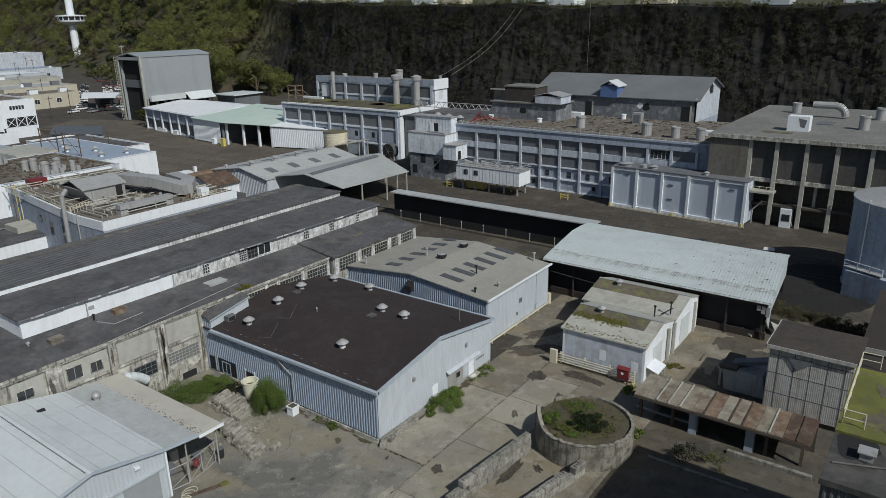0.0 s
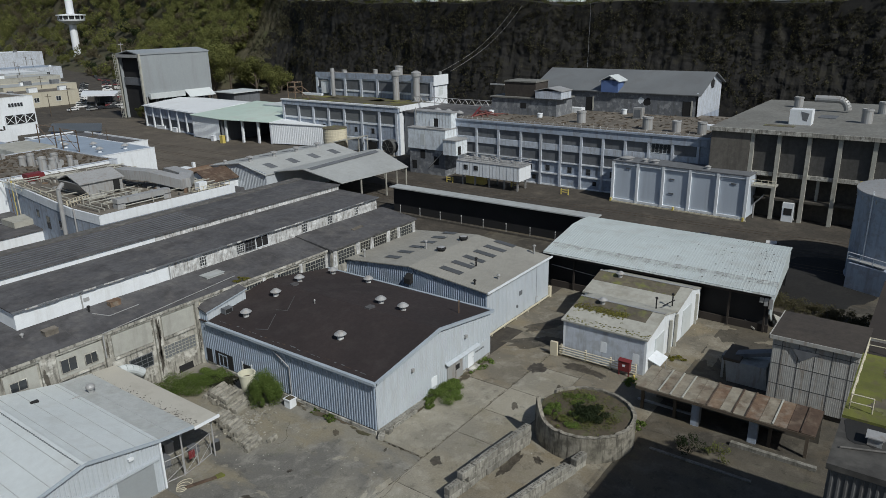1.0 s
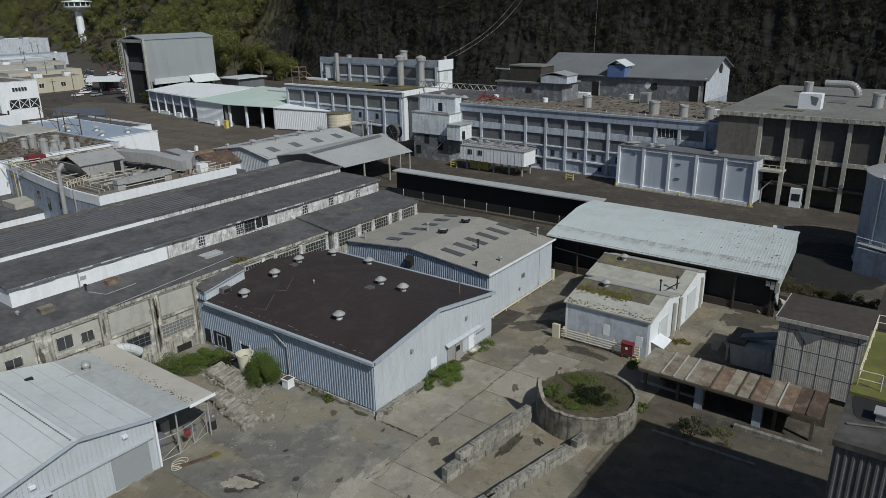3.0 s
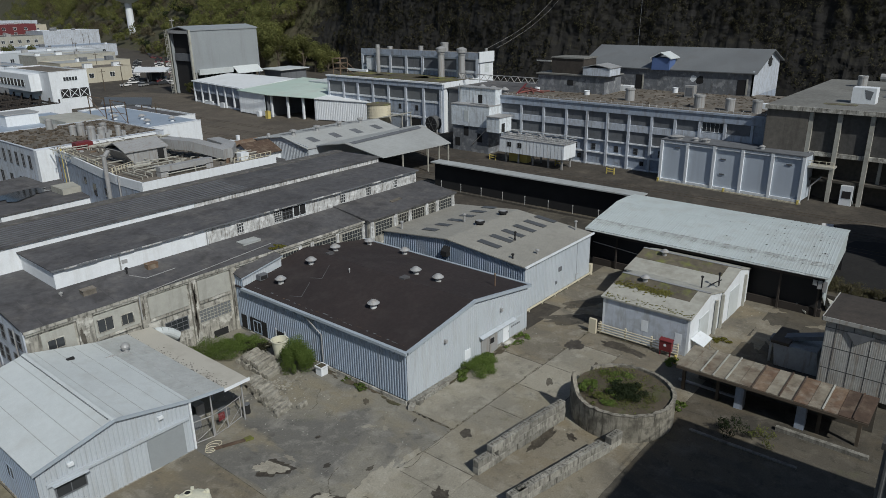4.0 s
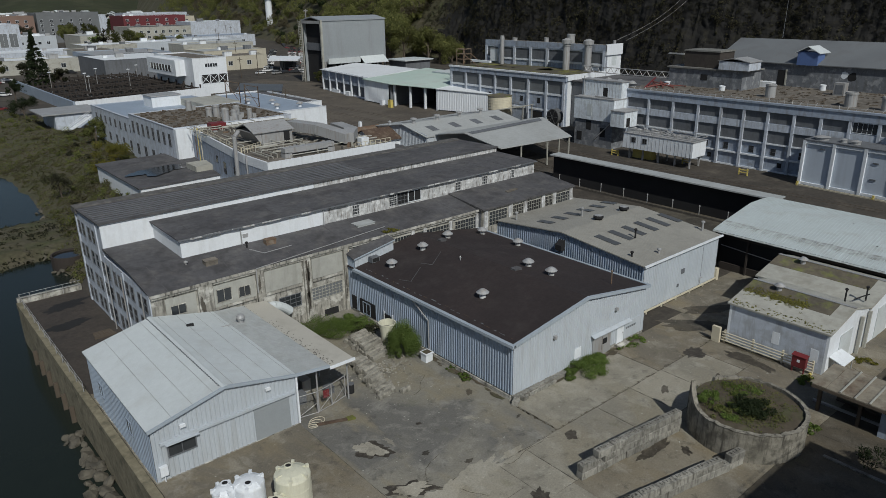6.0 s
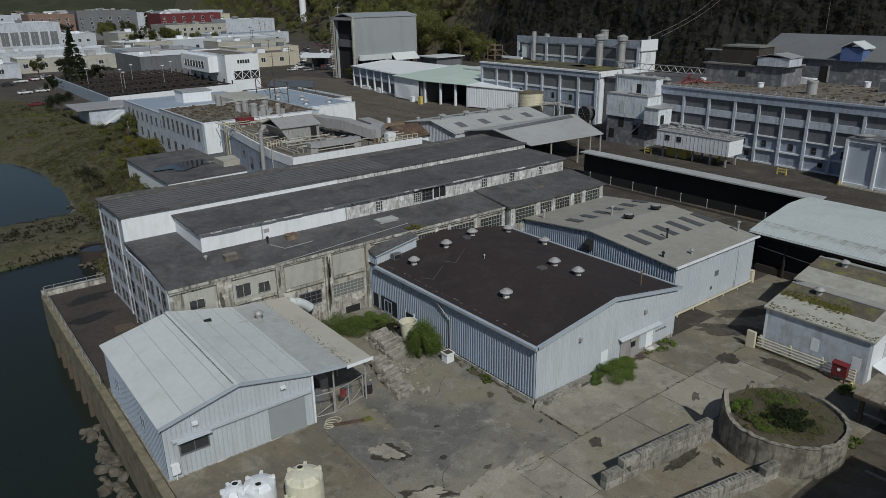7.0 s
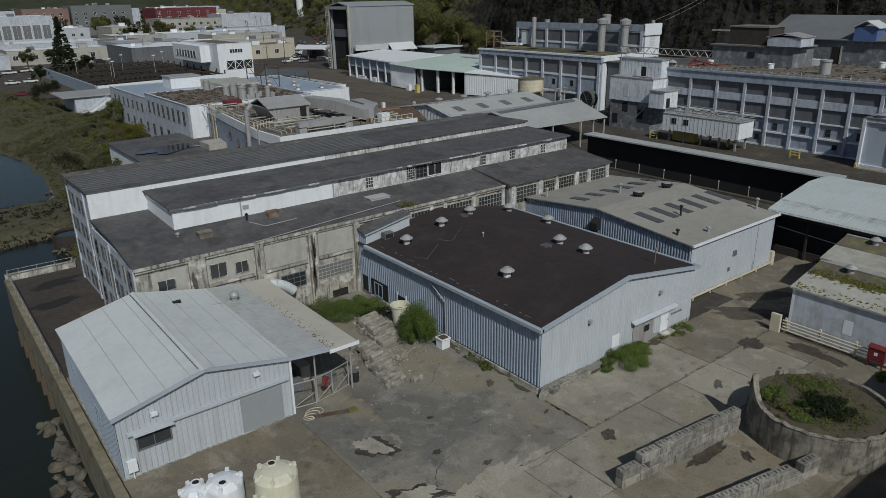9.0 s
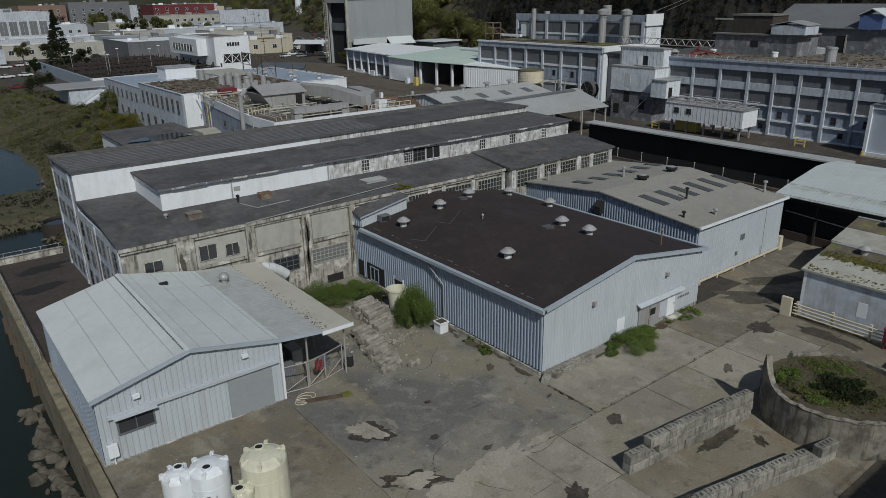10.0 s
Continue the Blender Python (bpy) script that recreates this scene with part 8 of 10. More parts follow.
def plant():
    t = thing("plant_building", "white plant building with ducts on its gravel roof", "building")
    foot = [(8.3, 58.0), (31.5, 58.0), (31.5, 96.3), (12.2, 96.3), (10.4, 83.5), (8.2, 65.8)]
    # blue of the walls holds the sky-lit shade
    part("core", prism([(x, y, 0) for x, y in foot], (0, 0, 8.9)), "pale_blue", t, "weathered pale walls with the blue of shade in their colour")
    roof = part("roof", prism([(x, y, 8.9) for x, y in foot], (0, 0, 0.1)), "gravel_roof", t, "gravel roof with debris")
    for (xa, ya), (xb, yb) in zip(foot, foot[1:] + foot[:1]):
        if xa == xb:
            continue
        d = Vector((xb - xa, yb - ya, 0)).normalized()
        n = Vector((d.y, -d.x, 0)) * 0.06
        p, q, s = Vector((xa, ya, 8.1)) + n, Vector((xb, yb, 8.1)) + n, n * -5.0
        part("parapet", prism([p, p + s, p + s + Vector((0, 0, 1.35)), p + Vector((0, 0, 1.35))], q - p), "white", t)
    for f, zz, u, h in ((0.25, 5.2, 1.2, 1.4), (0.55, 4.4, 1.4, 2.0), (0.8, 5.6, 1.1, 1.2)):
        part("window", box(-0.06, 0, 0, 0.02, u, h), "glass", t).matrix_local = pose(8.2 + 2.2 * f, 65.8 + 17.7 * f, zz, 0, 0, -7.1)
    part("wall_pipe", tube((8.0, 64.5, 1), (8.0, 64.5, 9.6), 0.12), "tin", t)
    for k in range(3):
        part("wall_pipe", tube((11.3 + 0.3 * k, 90 + 2 * k, 0), (11.3 + 0.3 * k, 90 + 2 * k, 9.8), 0.12), ["cream", "yellow", "rust"][k], t)
    z = 9.0
    hut = part("roof_house", prism([(14.6, 72.0, z), (14.6, 78.6, z), (14.6, 78.6, z + 2.3), (14.6, 75.3, z + 3.3), (14.6, 72.0, z + 2.3)], (5.6, 0, 0)), "tin", roof, "grey metal roof house")
    part("roof", slab_roof([((13.0, 71.7, z + 2.3), (20.5, 71.7, z + 2.3)), ((13.0, 75.3, z + 3.5), (20.5, 75.3, z + 3.5)), ((13.0, 78.9, z + 2.3), (20.5, 78.9, z + 2.3))], 0.12), "tin", hut)
    part("doorway", box(18.6, 71.8, z, 19.6, 71.997, z + 2.0), "dark", hut)
    part("intake", box(14.55, 72.6, z + 0.3, 14.597, 78.0, z + 2.2), "dark", hut)
    part("hood", prism([(14.55, 72.0, z + 0.2), (14.55, 72.0, z + 2.3), (13.0, 72.0, z + 2.3)], (0, 6.6, 0)), "tin", hut)
    bm = bmesh.new()
    for a, b in (((22, 75.6, z + 2.2), (23.6, 69, z + 2.2)), ((23.6, 69, z + 2.2), (25.6, 63.2, z + 1.2)), ((25.6, 63.2, z + 1.2), (28.2, 66.0, z + 1.4)), ((28.2, 66.0, z + 1.4), (29.2, 72, z + 1.4))):
        p, q = Vector(a), Vector(b)
        d = (q - p).normalized()
        sde = Vector((-d.y, d.x, 0)).normalized() * 1.1
        add_prism(bm, [p - sde + Vector((0, 0, -0.8)), p + sde + Vector((0, 0, -0.8)), p + sde + Vector((0, 0, 0.8)), p - sde + Vector((0, 0, 0.8))], (q - p) * 1.06)
    part("duct", bm, "tin", roof, "large square grey duct")
    bm = bmesh.new()
    add_box(bm, 12.6, 60.6, z, 13.8, 61.9, z + 0.8)
    add_box(bm, 12.6, 60.6, z + 0.7, 21.4, 61.9, z + 1.5)
    add_box(bm, 20.2, 60.6, z, 21.4, 61.9, z + 0.8)
    part("duct", bm, "tin", roof, "long low grey duct")
    bm = tube((7.7, 67.5, z - 5), (7.8, 67.5, z + 3.0), 0.32, 12)
    add_tube(bm, (7.8, 67.5, z + 3.0), (9.0, 68.5, z + 3.6), 0.32, 12)
    part("steam_pipe", bm, "tin", roof, "galvanised elbow pipe")
    bm = bmesh.new()
    rng = random.Random(4)
    for i in range(110):
        x, y = rng.uniform(10, 30), rng.uniform(60, 94)
        d = (rng.uniform(2, 7), 0.0) if rng.random() > 0.5 else (0.0, rng.uniform(2, 7))
        h = rng.uniform(0.2, 0.8)
        add_tube(bm, (x, y, z + h), (min(x + d[0], 31), min(y + d[1], 95), z + h), 0.09, 6)
        add_tube(bm, (x, y, z), (x, y, z + h), 0.07, 5)
    tagged(part("pipework", bm, "cream_roof", roof, "cream and grey roof pipes"), kind="stuff")
    bm = bmesh.new()
    for a, b in (((8.9, 68), (12.4, 94)), ((9.0, 68), (13.5, 70.5)), ((24, 58.6), (31, 58.6))):
        n = 7
        for zz in (0.55, 1.1):
            add_tube(bm, (*a, z + zz), (*b, z + zz), 0.05, 5)
        for i in range(n + 1):
            f = i / n
            add_tube(bm, (a[0] + (b[0] - a[0]) * f, a[1] + (b[1] - a[1]) * f, z), (a[0] + (b[0] - a[0]) * f, a[1] + (b[1] - a[1]) * f, z + 1.1), 0.05, 5)
    part("guard_rail", bm, "cream", roof)
    part("roof_unit", box(26.5, 60.4, z, 28.0, 61.6, z + 1.3), "white", roof)
    part("roof_unit", box(14.6, 92.5, z, 17.5, 94.5, z + 1.2), "red", roof, "dull red roof unit")
    for i in range(90):
        s = rng.uniform(0.3, 1.4)
        part("scrap", box(0, 0, 0, s, s * rng.uniform(0.3, 1), rng.uniform(0.08, 0.7)), rng.choice(["gravel_roof", "tin", "old_wall", "cream_roof", "char_conc", "rust"]), roof).matrix_local = pose(rng.uniform(14, 28), rng.uniform(58, 92), z, 0, 0, rng.uniform(0, 90))
    bm = bmesh.new()
    for y in range(8):
        add_box(bm, 31.6, 58 + y * 4.6, 0, 33.2, 58.5 + y * 4.6, 7.8)
    part("buttress", bm, "boarded", t)
    part("parapet_strip", box(31.6, 58.0, 7.8, 33.4, 96.3, 8.5), "tar_roof", t)

    t2, r2 = box_building("plant_building", "white two-storey plant building with a debris covered roof", (9.2, 97.6, 34.0, 123.4, 9.3), "weathered_white_shade", "gravel_roof",
                          west=[(99.5, 3.0, 8, 5.6, 1.1, 2.4), (100.5, 4.6, 5, 1.2, 1.4, 2.2)], parapet=0.15, frame_mat="boarded", glass="dark")
    bm = bmesh.new()
    for i in range(420):
        s = rng.uniform(0.1, 0.5)
        bmesh.ops.create_cube(bm, size=1, matrix=pose(rng.uniform(10, 33), rng.uniform(98.5, 122.5), 9.25, rng.uniform(0, 20), rng.uniform(0, 20), rng.uniform(0, 180)) @ Matrix.Diagonal((s * 2.2, s, s * 0.5, 1)))
    tagged(part("debris", bm, "bark", r2, "scattered roofing scraps"), kind="stuff")
    for x, y, r, h in ((21.3, 105.5, 0.95, 2.6), (24.0, 101.8, 0.9, 2.6), (20.2, 98.6, 1.0, 2.8), (22.3, 99.2, 0.9, 2.2), (20.6, 107.5, 0.9, 2.0), (25.5, 99, 0.7, 2.2), (20.8, 119, 0.9, 2.2)):
        r *= 0.72
        s = stack(r2, x, y, 9.1, r, h, "tin")
        part("side_fan", box(x + r, y - 0.45, 9.2, x + r + 0.7, y + 0.45, 10.2), "tin", s)
    part("end_wall", box(9.2, 96.35, 0, 12.15, 97.597, 9.3), "white", t2)
    t3, r3 = box_building("plant_building", "pale wing with a blue-grey sheet roof", (10.2, 123.6, 36, 156, 7.8), "weathered_white_shade", "siding_blue_shade",
                          west=[(126, 3.6, 8, 4.6, 1.0, 1.8), (127, 5, 5, 1.0, 1.2, 1.8)], parapet=0.1, frame_mat="boarded", glass="dark")
    h = part("roof_house", box(20, 140, 7.7, 27, 146, 10.2), "white", r3)
    part("roof", box(19.8, 139.8, 10.2, 27.2, 146.2, 10.4), "tin", h)
    part("roof_house", box(27, 126, 7.7, 36, 140, 9.2), "cream_roof", r3)
    t4, r4 = box_building("plant_building", "white walled shed with a blue-grey roof", (36.6, 111.5, 51.0, 150, 7.8), "white", "siding_blue_shade", parapet=0.05)
    for x, y in ((40, 130), (44, 125), (46.5, 116), (41, 117), (43, 138)):
        mushroom_vent(r4, x, y, 7.8, 1.3, "white")
    bm = bmesh.new()
    for (xa, ya), (xb, yb) in (((37.5, 119), (37.5, 126)), ((38, 130), (38, 138))):
        for zz in (0, 6):
            add_tube(bm, (xa, ya, 7.5), (xa, ya, 13), 0.12, 6)
            add_tube(bm, (xb, yb, 7.5), (xb, yb, 13), 0.12, 6)
        add_tube(bm, (xa, ya, 12.8), (xb, yb, 12.8), 0.1, 6)
        add_tube(bm, (xa, ya, 10.2), (xb, yb, 10.2), 0.08, 6)
        add_tube(bm, (xa, ya, 8), (xb, yb, 12.8), 0.07, 6)
    part("pipe_frame", bm, "rust", r4, "rusty steel pipe frames")
    gh = thing("gabled_hut", "small white gabled hut with a rusty roof", "hut")
    part("wall", prism([(46.3, 85.8, 0), (46.3, 93.2, 0), (46.3, 93.2, 3.6), (46.3, 89.5, 5.3), (46.3, 85.8, 3.6)], (10, 0, 0)), "white", gh)
    part("roof", slab_roof([((45.9, 85.2, 3.5), (56.6, 85.2, 3.5)), ((45.9, 89.5, 5.5), (56.6, 89.5, 5.5)), ((45.9, 93.8, 3.5), (56.6, 93.8, 3.5))], 0.15), "rust_dark", gh)
    part("chimney", lathe(54, 90.2, [(0.35, 5.0), (0.35, 6.2), (0.45, 6.25), (0.2, 6.5)], 12), "tin", gh)
    tr = thing("trailer", "small red and white flat trailer in the yard", "trailer")
    part("bed", box(57, 107, 0.7, 60, 114, 1.6), "white", tr)
    part("side", box(56.9, 107, 0.9, 56.997, 114, 1.35), "red", tr)
    for y in (108.4, 112.4):
        part("wheel", tube((57.1, y, 0.4), (59.9, y, 0.4), 0.4, 12), "rubber", tr)
    t5, r5 = box_building("plant_building", "low grey roofed annex behind plant", (52, 142, 68, 178, 4.5), "white", "tar_roof", south=[(54, 3, 4, 1.5, 1.2, 1.2)])
    kiosk = thing("kiosk", "low blue and white kiosk with a dark roof", "building")
    part("wall", prism([(62.5, 184.5, 0), (70.5, 171.0, 0), (79.0, 186.5, 0), (71, 200, 0)], (0, 0, 4.2)), "blue", kiosk)
    part("roof", prism([(61.8, 184.5, 4.2), (70.5, 170.0, 4.2), (79.8, 186.5, 4.2), (71, 201, 4.2)], (0, 0, 0.4)), "skylight", kiosk)
    part("band", prism([(62.2, 184.4, 0), (62.5, 184.2, 0), (70.3, 170.8, 0), (70.0, 170.8, 0)], (0, 0, 1.6)), "white", kiosk)
    # low annex with standing water on its roof
    lo = thing("annex", "low annex with a patched wet tar roof", "building")
    part("wall", box(-3.5, 80, -1, 13, 104, 3.4), "white", lo)
    r = part("roof", slab_roof([((-3.8, 79.8, 3.5), (13.3, 79.8, 3.7)), ((-3.8, 104.2, 3.5), (13.3, 104.2, 3.7))], 0.2), "tar_roof", lo)
    part("tarp", blob(3.2, 90, 3.3, 3.74, 5, 1.4, 0.3, 60, 0.6), "puddle", r, "pale patch of standing water")
    part("roof_box", box(7.5, 84, 3.6, 13.0, 88.5, 4.6), "cream_roof", r)
    # stair house
    st = thing("stair_house", "white flat-roofed house with an outside stair", "building")
    part("wall", box(5, 172, -6, 16, 186, 4.0), "weathered_white_shade", st)
    part("roof", box(2.0, 171.4, 4.0, 17, 186.6, 4.25), "tin", st)
    bm = bmesh.new()
    for s in (0, 1.5):
        add_prism(bm, [(5.0, 170.2 - s, -1.6), (5.0, 170.2 - s, -1.2), (13, 170.2 - s, 3.4), (13, 170.2 - s, 3.0)], (0, 0.12, 0))
        add_tube(bm, (5.0, 170.2 - s, -0.4), (13, 170.2 - s, 4.4), 0.06, 6)
    for i in range(14):
        add_box(bm, 5.2 + i * 0.56, 168.8, -1.4 + i * 0.35, 5.7 + i * 0.56, 170.2, -1.3 + i * 0.35)
    add_box(bm, 2.6, 168.6, -1.6, 5.2, 170.4, -1.4)
    part("stair", bm, "white", st, "white outside stair")
    for x in (2.8, 4.9, 7.5):
        part("leg", box(x, 169, -6, x + 0.2, 169.2, -1.5), "cream", st)
    # burnt-out enclosure
    en = thing("roofless_building", "roofless walled building full of dark beams", "building")
    part("wall_west", box(16.5, 200, -1, 17.1, 285, 3.6), "siding_blue_shade", en)
    part("wall_south", prism([(17.1, 200, -1), (62, 206, -1), (62, 206.5, -1), (17.1, 200.5, -1)], (0, 0, 4.6)), "white", en)
    part("floor", box(17.1, 206.5, -0.6, 62, 285, 0.6), "dark", en)
    bm = bmesh.new()
    for i in range(26):
        y = 208 + i * 3
        if i % 3:
            add_box(bm, 17.2, y, 2.0 + (i % 2), 60, y + 0.35, 2.4 + (i % 2))
    for i in range(14):
        x = 18.5 + i * 3.2
        add_box(bm, x, 207, 2.6, x + 0.35, 284, 3.1)
        for k in range(10):
            add_box(bm, x, 210 + k * 7.5, 0.6, x + 0.4, 210.4 + k * 7.5, 4.4)
    tagged(part("beam_grid", bm, "char", en, "rusty dark beams"), kind="stuff")
    for x, y in ((22, 250), (30, 236), (38, 252), (46, 240), (54, 256), (28, 224)):
        lamp_post(x, y, 8.5)
    return t


def lamp_post(x, y, h, mat="tin"):
    t = thing("street_lamp", "tall slim lamp post with a small head", "lamp", "lamp posts")
    part("pole", tube((x, y, 0), (x, y, h), 0.12, 6, 0.07), mat, t)
    part("head", box(x - 0.5, y - 0.25, h, x + 0.5, y + 0.25, h + 0.25), "white", t)
    return t


plant()


def shed_north():
    t = thing("warehouse", "grey warehouse with skylight panels and roof vents", "building")
    x0, x1, y0, y1, e, r = 53.5, 82, 76.5, 96, 4.8, 6.5
    mid = 84.6
    part("wall_west", ribbed((x0, y1), (x0, y0), 0, lambda f: e + (r - e) * (1 - abs(f - 0.55) / 0.55), (-1, 0), 0.5, 0.06), "siding", t)
    part("wall_south", box(x0, y0, 0, x1, y0 + 0.1, e), "siding", t)
    roof = part("roof", slab_roof([((x0 - 0.4, y0 - 0.2, e), (x1, y0 - 0.2, e)), ((x0 - 0.4, mid, r), (x1, mid, r)), ((x0 - 0.4, y1, e), (x1, y1, e))], 0.15), "pale_sheet", t)
    for i in range(4):
        for ya, yb in ((78.8, 81.6), (87.6, 90.4)):
            x = 57 + i * 6.4
            za, zb = (float(np.interp(q, [y0, mid, y1], [e, r, e])) + 0.02 for q in (ya, yb))
            part("skylight", prism([(x, ya, za), (x + 1.9, ya, za), (x + 1.9, yb, zb), (x, yb, zb)], (0, 0, 0.03)), "boarded", roof, "dark skylight panel")
        v = part("roof_vent", lathe(56 + i * 6.6, mid - 0.4, [(0.4, r - 0.3), (0.4, r + 0.7), (0.75, r + 0.72), (0.75, r + 1.0), (0.2, r + 1.15)], 14), "tin", roof)
    c = thing("canopy", "long open canopy with a grey ribbed roof", "canopy")
    a = [(55.5, 57.0, 5.0), (74.6, 55.8, 5.0)]
    b = [(55.5, 67.5, 6.6), (81.0, 69.5, 6.6)]
    d = [(55.5, 76.3, 5.2), (84.0, 76.3, 5.2)]
    cr = part("roof", slab_roof([a, b, d], 0.15), "pale_sheet", c)
    part("skylight", prism([(56.5, 66.0, 6.42), (78.5, 67.4, 6.42), (79.2, 69.0, 6.62), (56.5, 67.3, 6.62)], (0, 0, 0.03)), "boarded", cr, "dark ridge skylight strip")
    for x, y in ((74.2, 56.2), (77.4, 61.5), (80.4, 67.6), (68, 56.5), (61, 57)):
        part("post", box(x - 0.12, y - 0.12, 0, x + 0.12, y + 0.12, 4.95 + 0.13 * (y - 56)), "cream_roof", c)
    part("brace", tube((74.2, 56.2, 3.6), (77.4, 61.5, 3.6), 0.08), "cream_roof", c)
    h = thing("hut", "small hut with rusty roof and white gable", "building")
    part("wall", prism([(46, 91, 0), (46, 99, 0), (46, 99, 3.2), (46, 95, 4.9), (46, 91, 3.2)], (8, 0, 0)), "white", h)
    part("roof", slab_roof([((45.6, 90.6, 3.15), (54.4, 90.6, 3.15)), ((45.6, 95, 5.1), (54.4, 95, 5.1)), ((45.6, 99.4, 3.15), (54.4, 99.4, 3.15))], 0.15), "rust", h)
    part("chimney", box(50, 96, 4, 50.6, 96.6, 6), "white", h)
    return t


def shed_row():
    a = thing("shed_row", "low white sheds with open bays and bright roofs", "building")
    part("wall_front", ribbed((102.5, 198), (97.0, 160.5), 3.8, 7.4, (-0.99, 0.14), 0.6, 0.06), "pale_blue", a)
    part("wall_front", ribbed((103.0, 198), (97.5, 160.5), 0.5, 3.75, (-0.99, 0.14), 0.6, 0.06), "boarded", a, "grey infill panels")
    part("wall_back", box(108, 160, 0, 108.3, 199, 7.2), "boarded", a)
    part("roof", slab_roof([((102.0, 199, 7.3), (96.4, 160, 7.3)), ((118, 199, 8.6), (116, 160, 8.6)), ((128, 199, 7.4), (127, 160, 7.4))], 0.2), "bright_roof", a, "bright white metal roof")
    for i in range(7):
        f = i / 6
        part("post", box(-0.25, -0.25, 0, 0.25, 0.25, 7.2), "white", a).matrix_local = pose(102.4 - 5.4 * f, 197.6 - 36.5 * f, 0)
    part("floor_wall", prism([(102.6, 197.8, 0), (97.2, 160.6, 0), (97.6, 160.6, 0), (103.0, 197.8, 0)], (0, 0, 0.5)), "white", a)
    b = thing("shed_row", "sheds with a pale green metal roof", "building")
    part("wall_front", ribbed((95.2, 160), (94.0, 145), 0.3, 7.0, (-1, 0), 0.6, 0.06), "white", b)
    part("wall_front", ribbed((98.6, 127), (103.6, 109), 0.3, 6.0, (-0.96, -0.27), 0.6, 0.06), "white", b)
    part("wall_back", box(112, 109, 0, 112.3, 160, 6.5), "dark", b)
    part("wall_side", box(95.2, 160, 0, 112, 160.3, 7.0), "white", b)
    part("wall_side", prism([(103.6, 108.9, 0), (112, 108.9, 0), (112, 108.9, 6.6), (103.6, 108.9, 6.0)], (0, 0.3, 0)), "white", b)
    part("wall_side", box(94.4, 144.6, 0, 112, 144.9, 6.8), "boarded", b)
    part("roof", slab_roof([((94.6, 160.4, 7.2), (93.4, 144, 7.0), ), ((122, 160.4, 8.8), (122, 144, 8.6))], 0.2), "green_roof", b, "pale green metal roof")
    part("roof", slab_roof([((93.4, 144, 7.0), (98.2, 127, 6.6)), ((122, 144, 8.6), (122, 127, 8.4))], 0.2), "green_roof", b)
    part("roof", slab_roof([((98.2, 127, 6.5), (103.4, 108.6, 6.1)), ((104, 127, 7.0), (104.0, 108.6, 6.15))], 0.2), "bright_roof", b)
    for x, y in ((95.0, 143.6), (96.4, 137.5), (97.8, 132), (98.6, 127.2)):
        part("post", box(x, y - 0.3, 0, x + 0.6, y + 0.3, 6.6), "white", b)
    s = thing("silo", "round cream tiled silo beside a shed", "silo")
    bm = bmesh.new()
    add_lathe(bm, 99.5, 101.6, [(3.3, 0)] + [q for k in range(8) for q in ((3.3, 0.1 + k * 0.8), (3.36, 0.14 + k * 0.8), (3.3, 0.18 + k * 0.8))] + [(3.3, 6.6)], 30)
    part("shell", bm, "cream", s)
    part("roof", lathe(99.5, 101.6, [(3.4, 6.6), (3.4, 6.75), (0.2, 7.3)], 30), "mossy_roof", s)
    d = thing("lean_to", "small open lean-to with a cream roof", "shed")
    part("roof", slab_roof([((94, 98.6, 3.6), (98, 91.2, 5.0)), ((99, 99.4, 3.6), (102.8, 92.2, 5.0))], 0.15), "cream_roof", d)
    for x, y, z in ((94.2, 98.4, 3.5), (98.1, 91.6, 4.8), (99, 99, 3.5), (102.5, 92.5, 4.8)):
        part("post", box(x - 0.1, y - 0.1, 0, x + 0.1, y + 0.1, z), "cream_roof", d)
    e = thing("storage_shed", "white shed with a roof unit", "building")
    part("wall", box(116, 130, 0, 128, 150, 8.6), "white", e)
    part("roof", box(115.8, 129.8, 8.6, 128.2, 150.2, 8.8), "white_roof", e)
    part("roof_unit", box(120, 138, 8.8, 123, 142, 10), "white", e)
    for x, y, w, l, h, m in ((93.2, 147.5, 1.4, 1.4, 1.5, "white"), (92.0, 141.5, 1.0, 1.4, 2.2, "yellow"), (100.4, 184, 1.4, 5, 1.0, "white"), (98.2, 174, 1.4, 2.4, 1.4, "white"), (104.4, 200.5, 0.6, 1.2, 3.2, "red")):
        c = thing("crate", "loose crate standing by a shed", "crate", "crates by the sheds")
        part("body", box(x, y, 0, x + w, y + l, h), m, c)
        part("lid", box(x - 0.05, y - 0.05, h, x + w + 0.05, y + l + 0.05, h + 0.1), m, c)
    return a


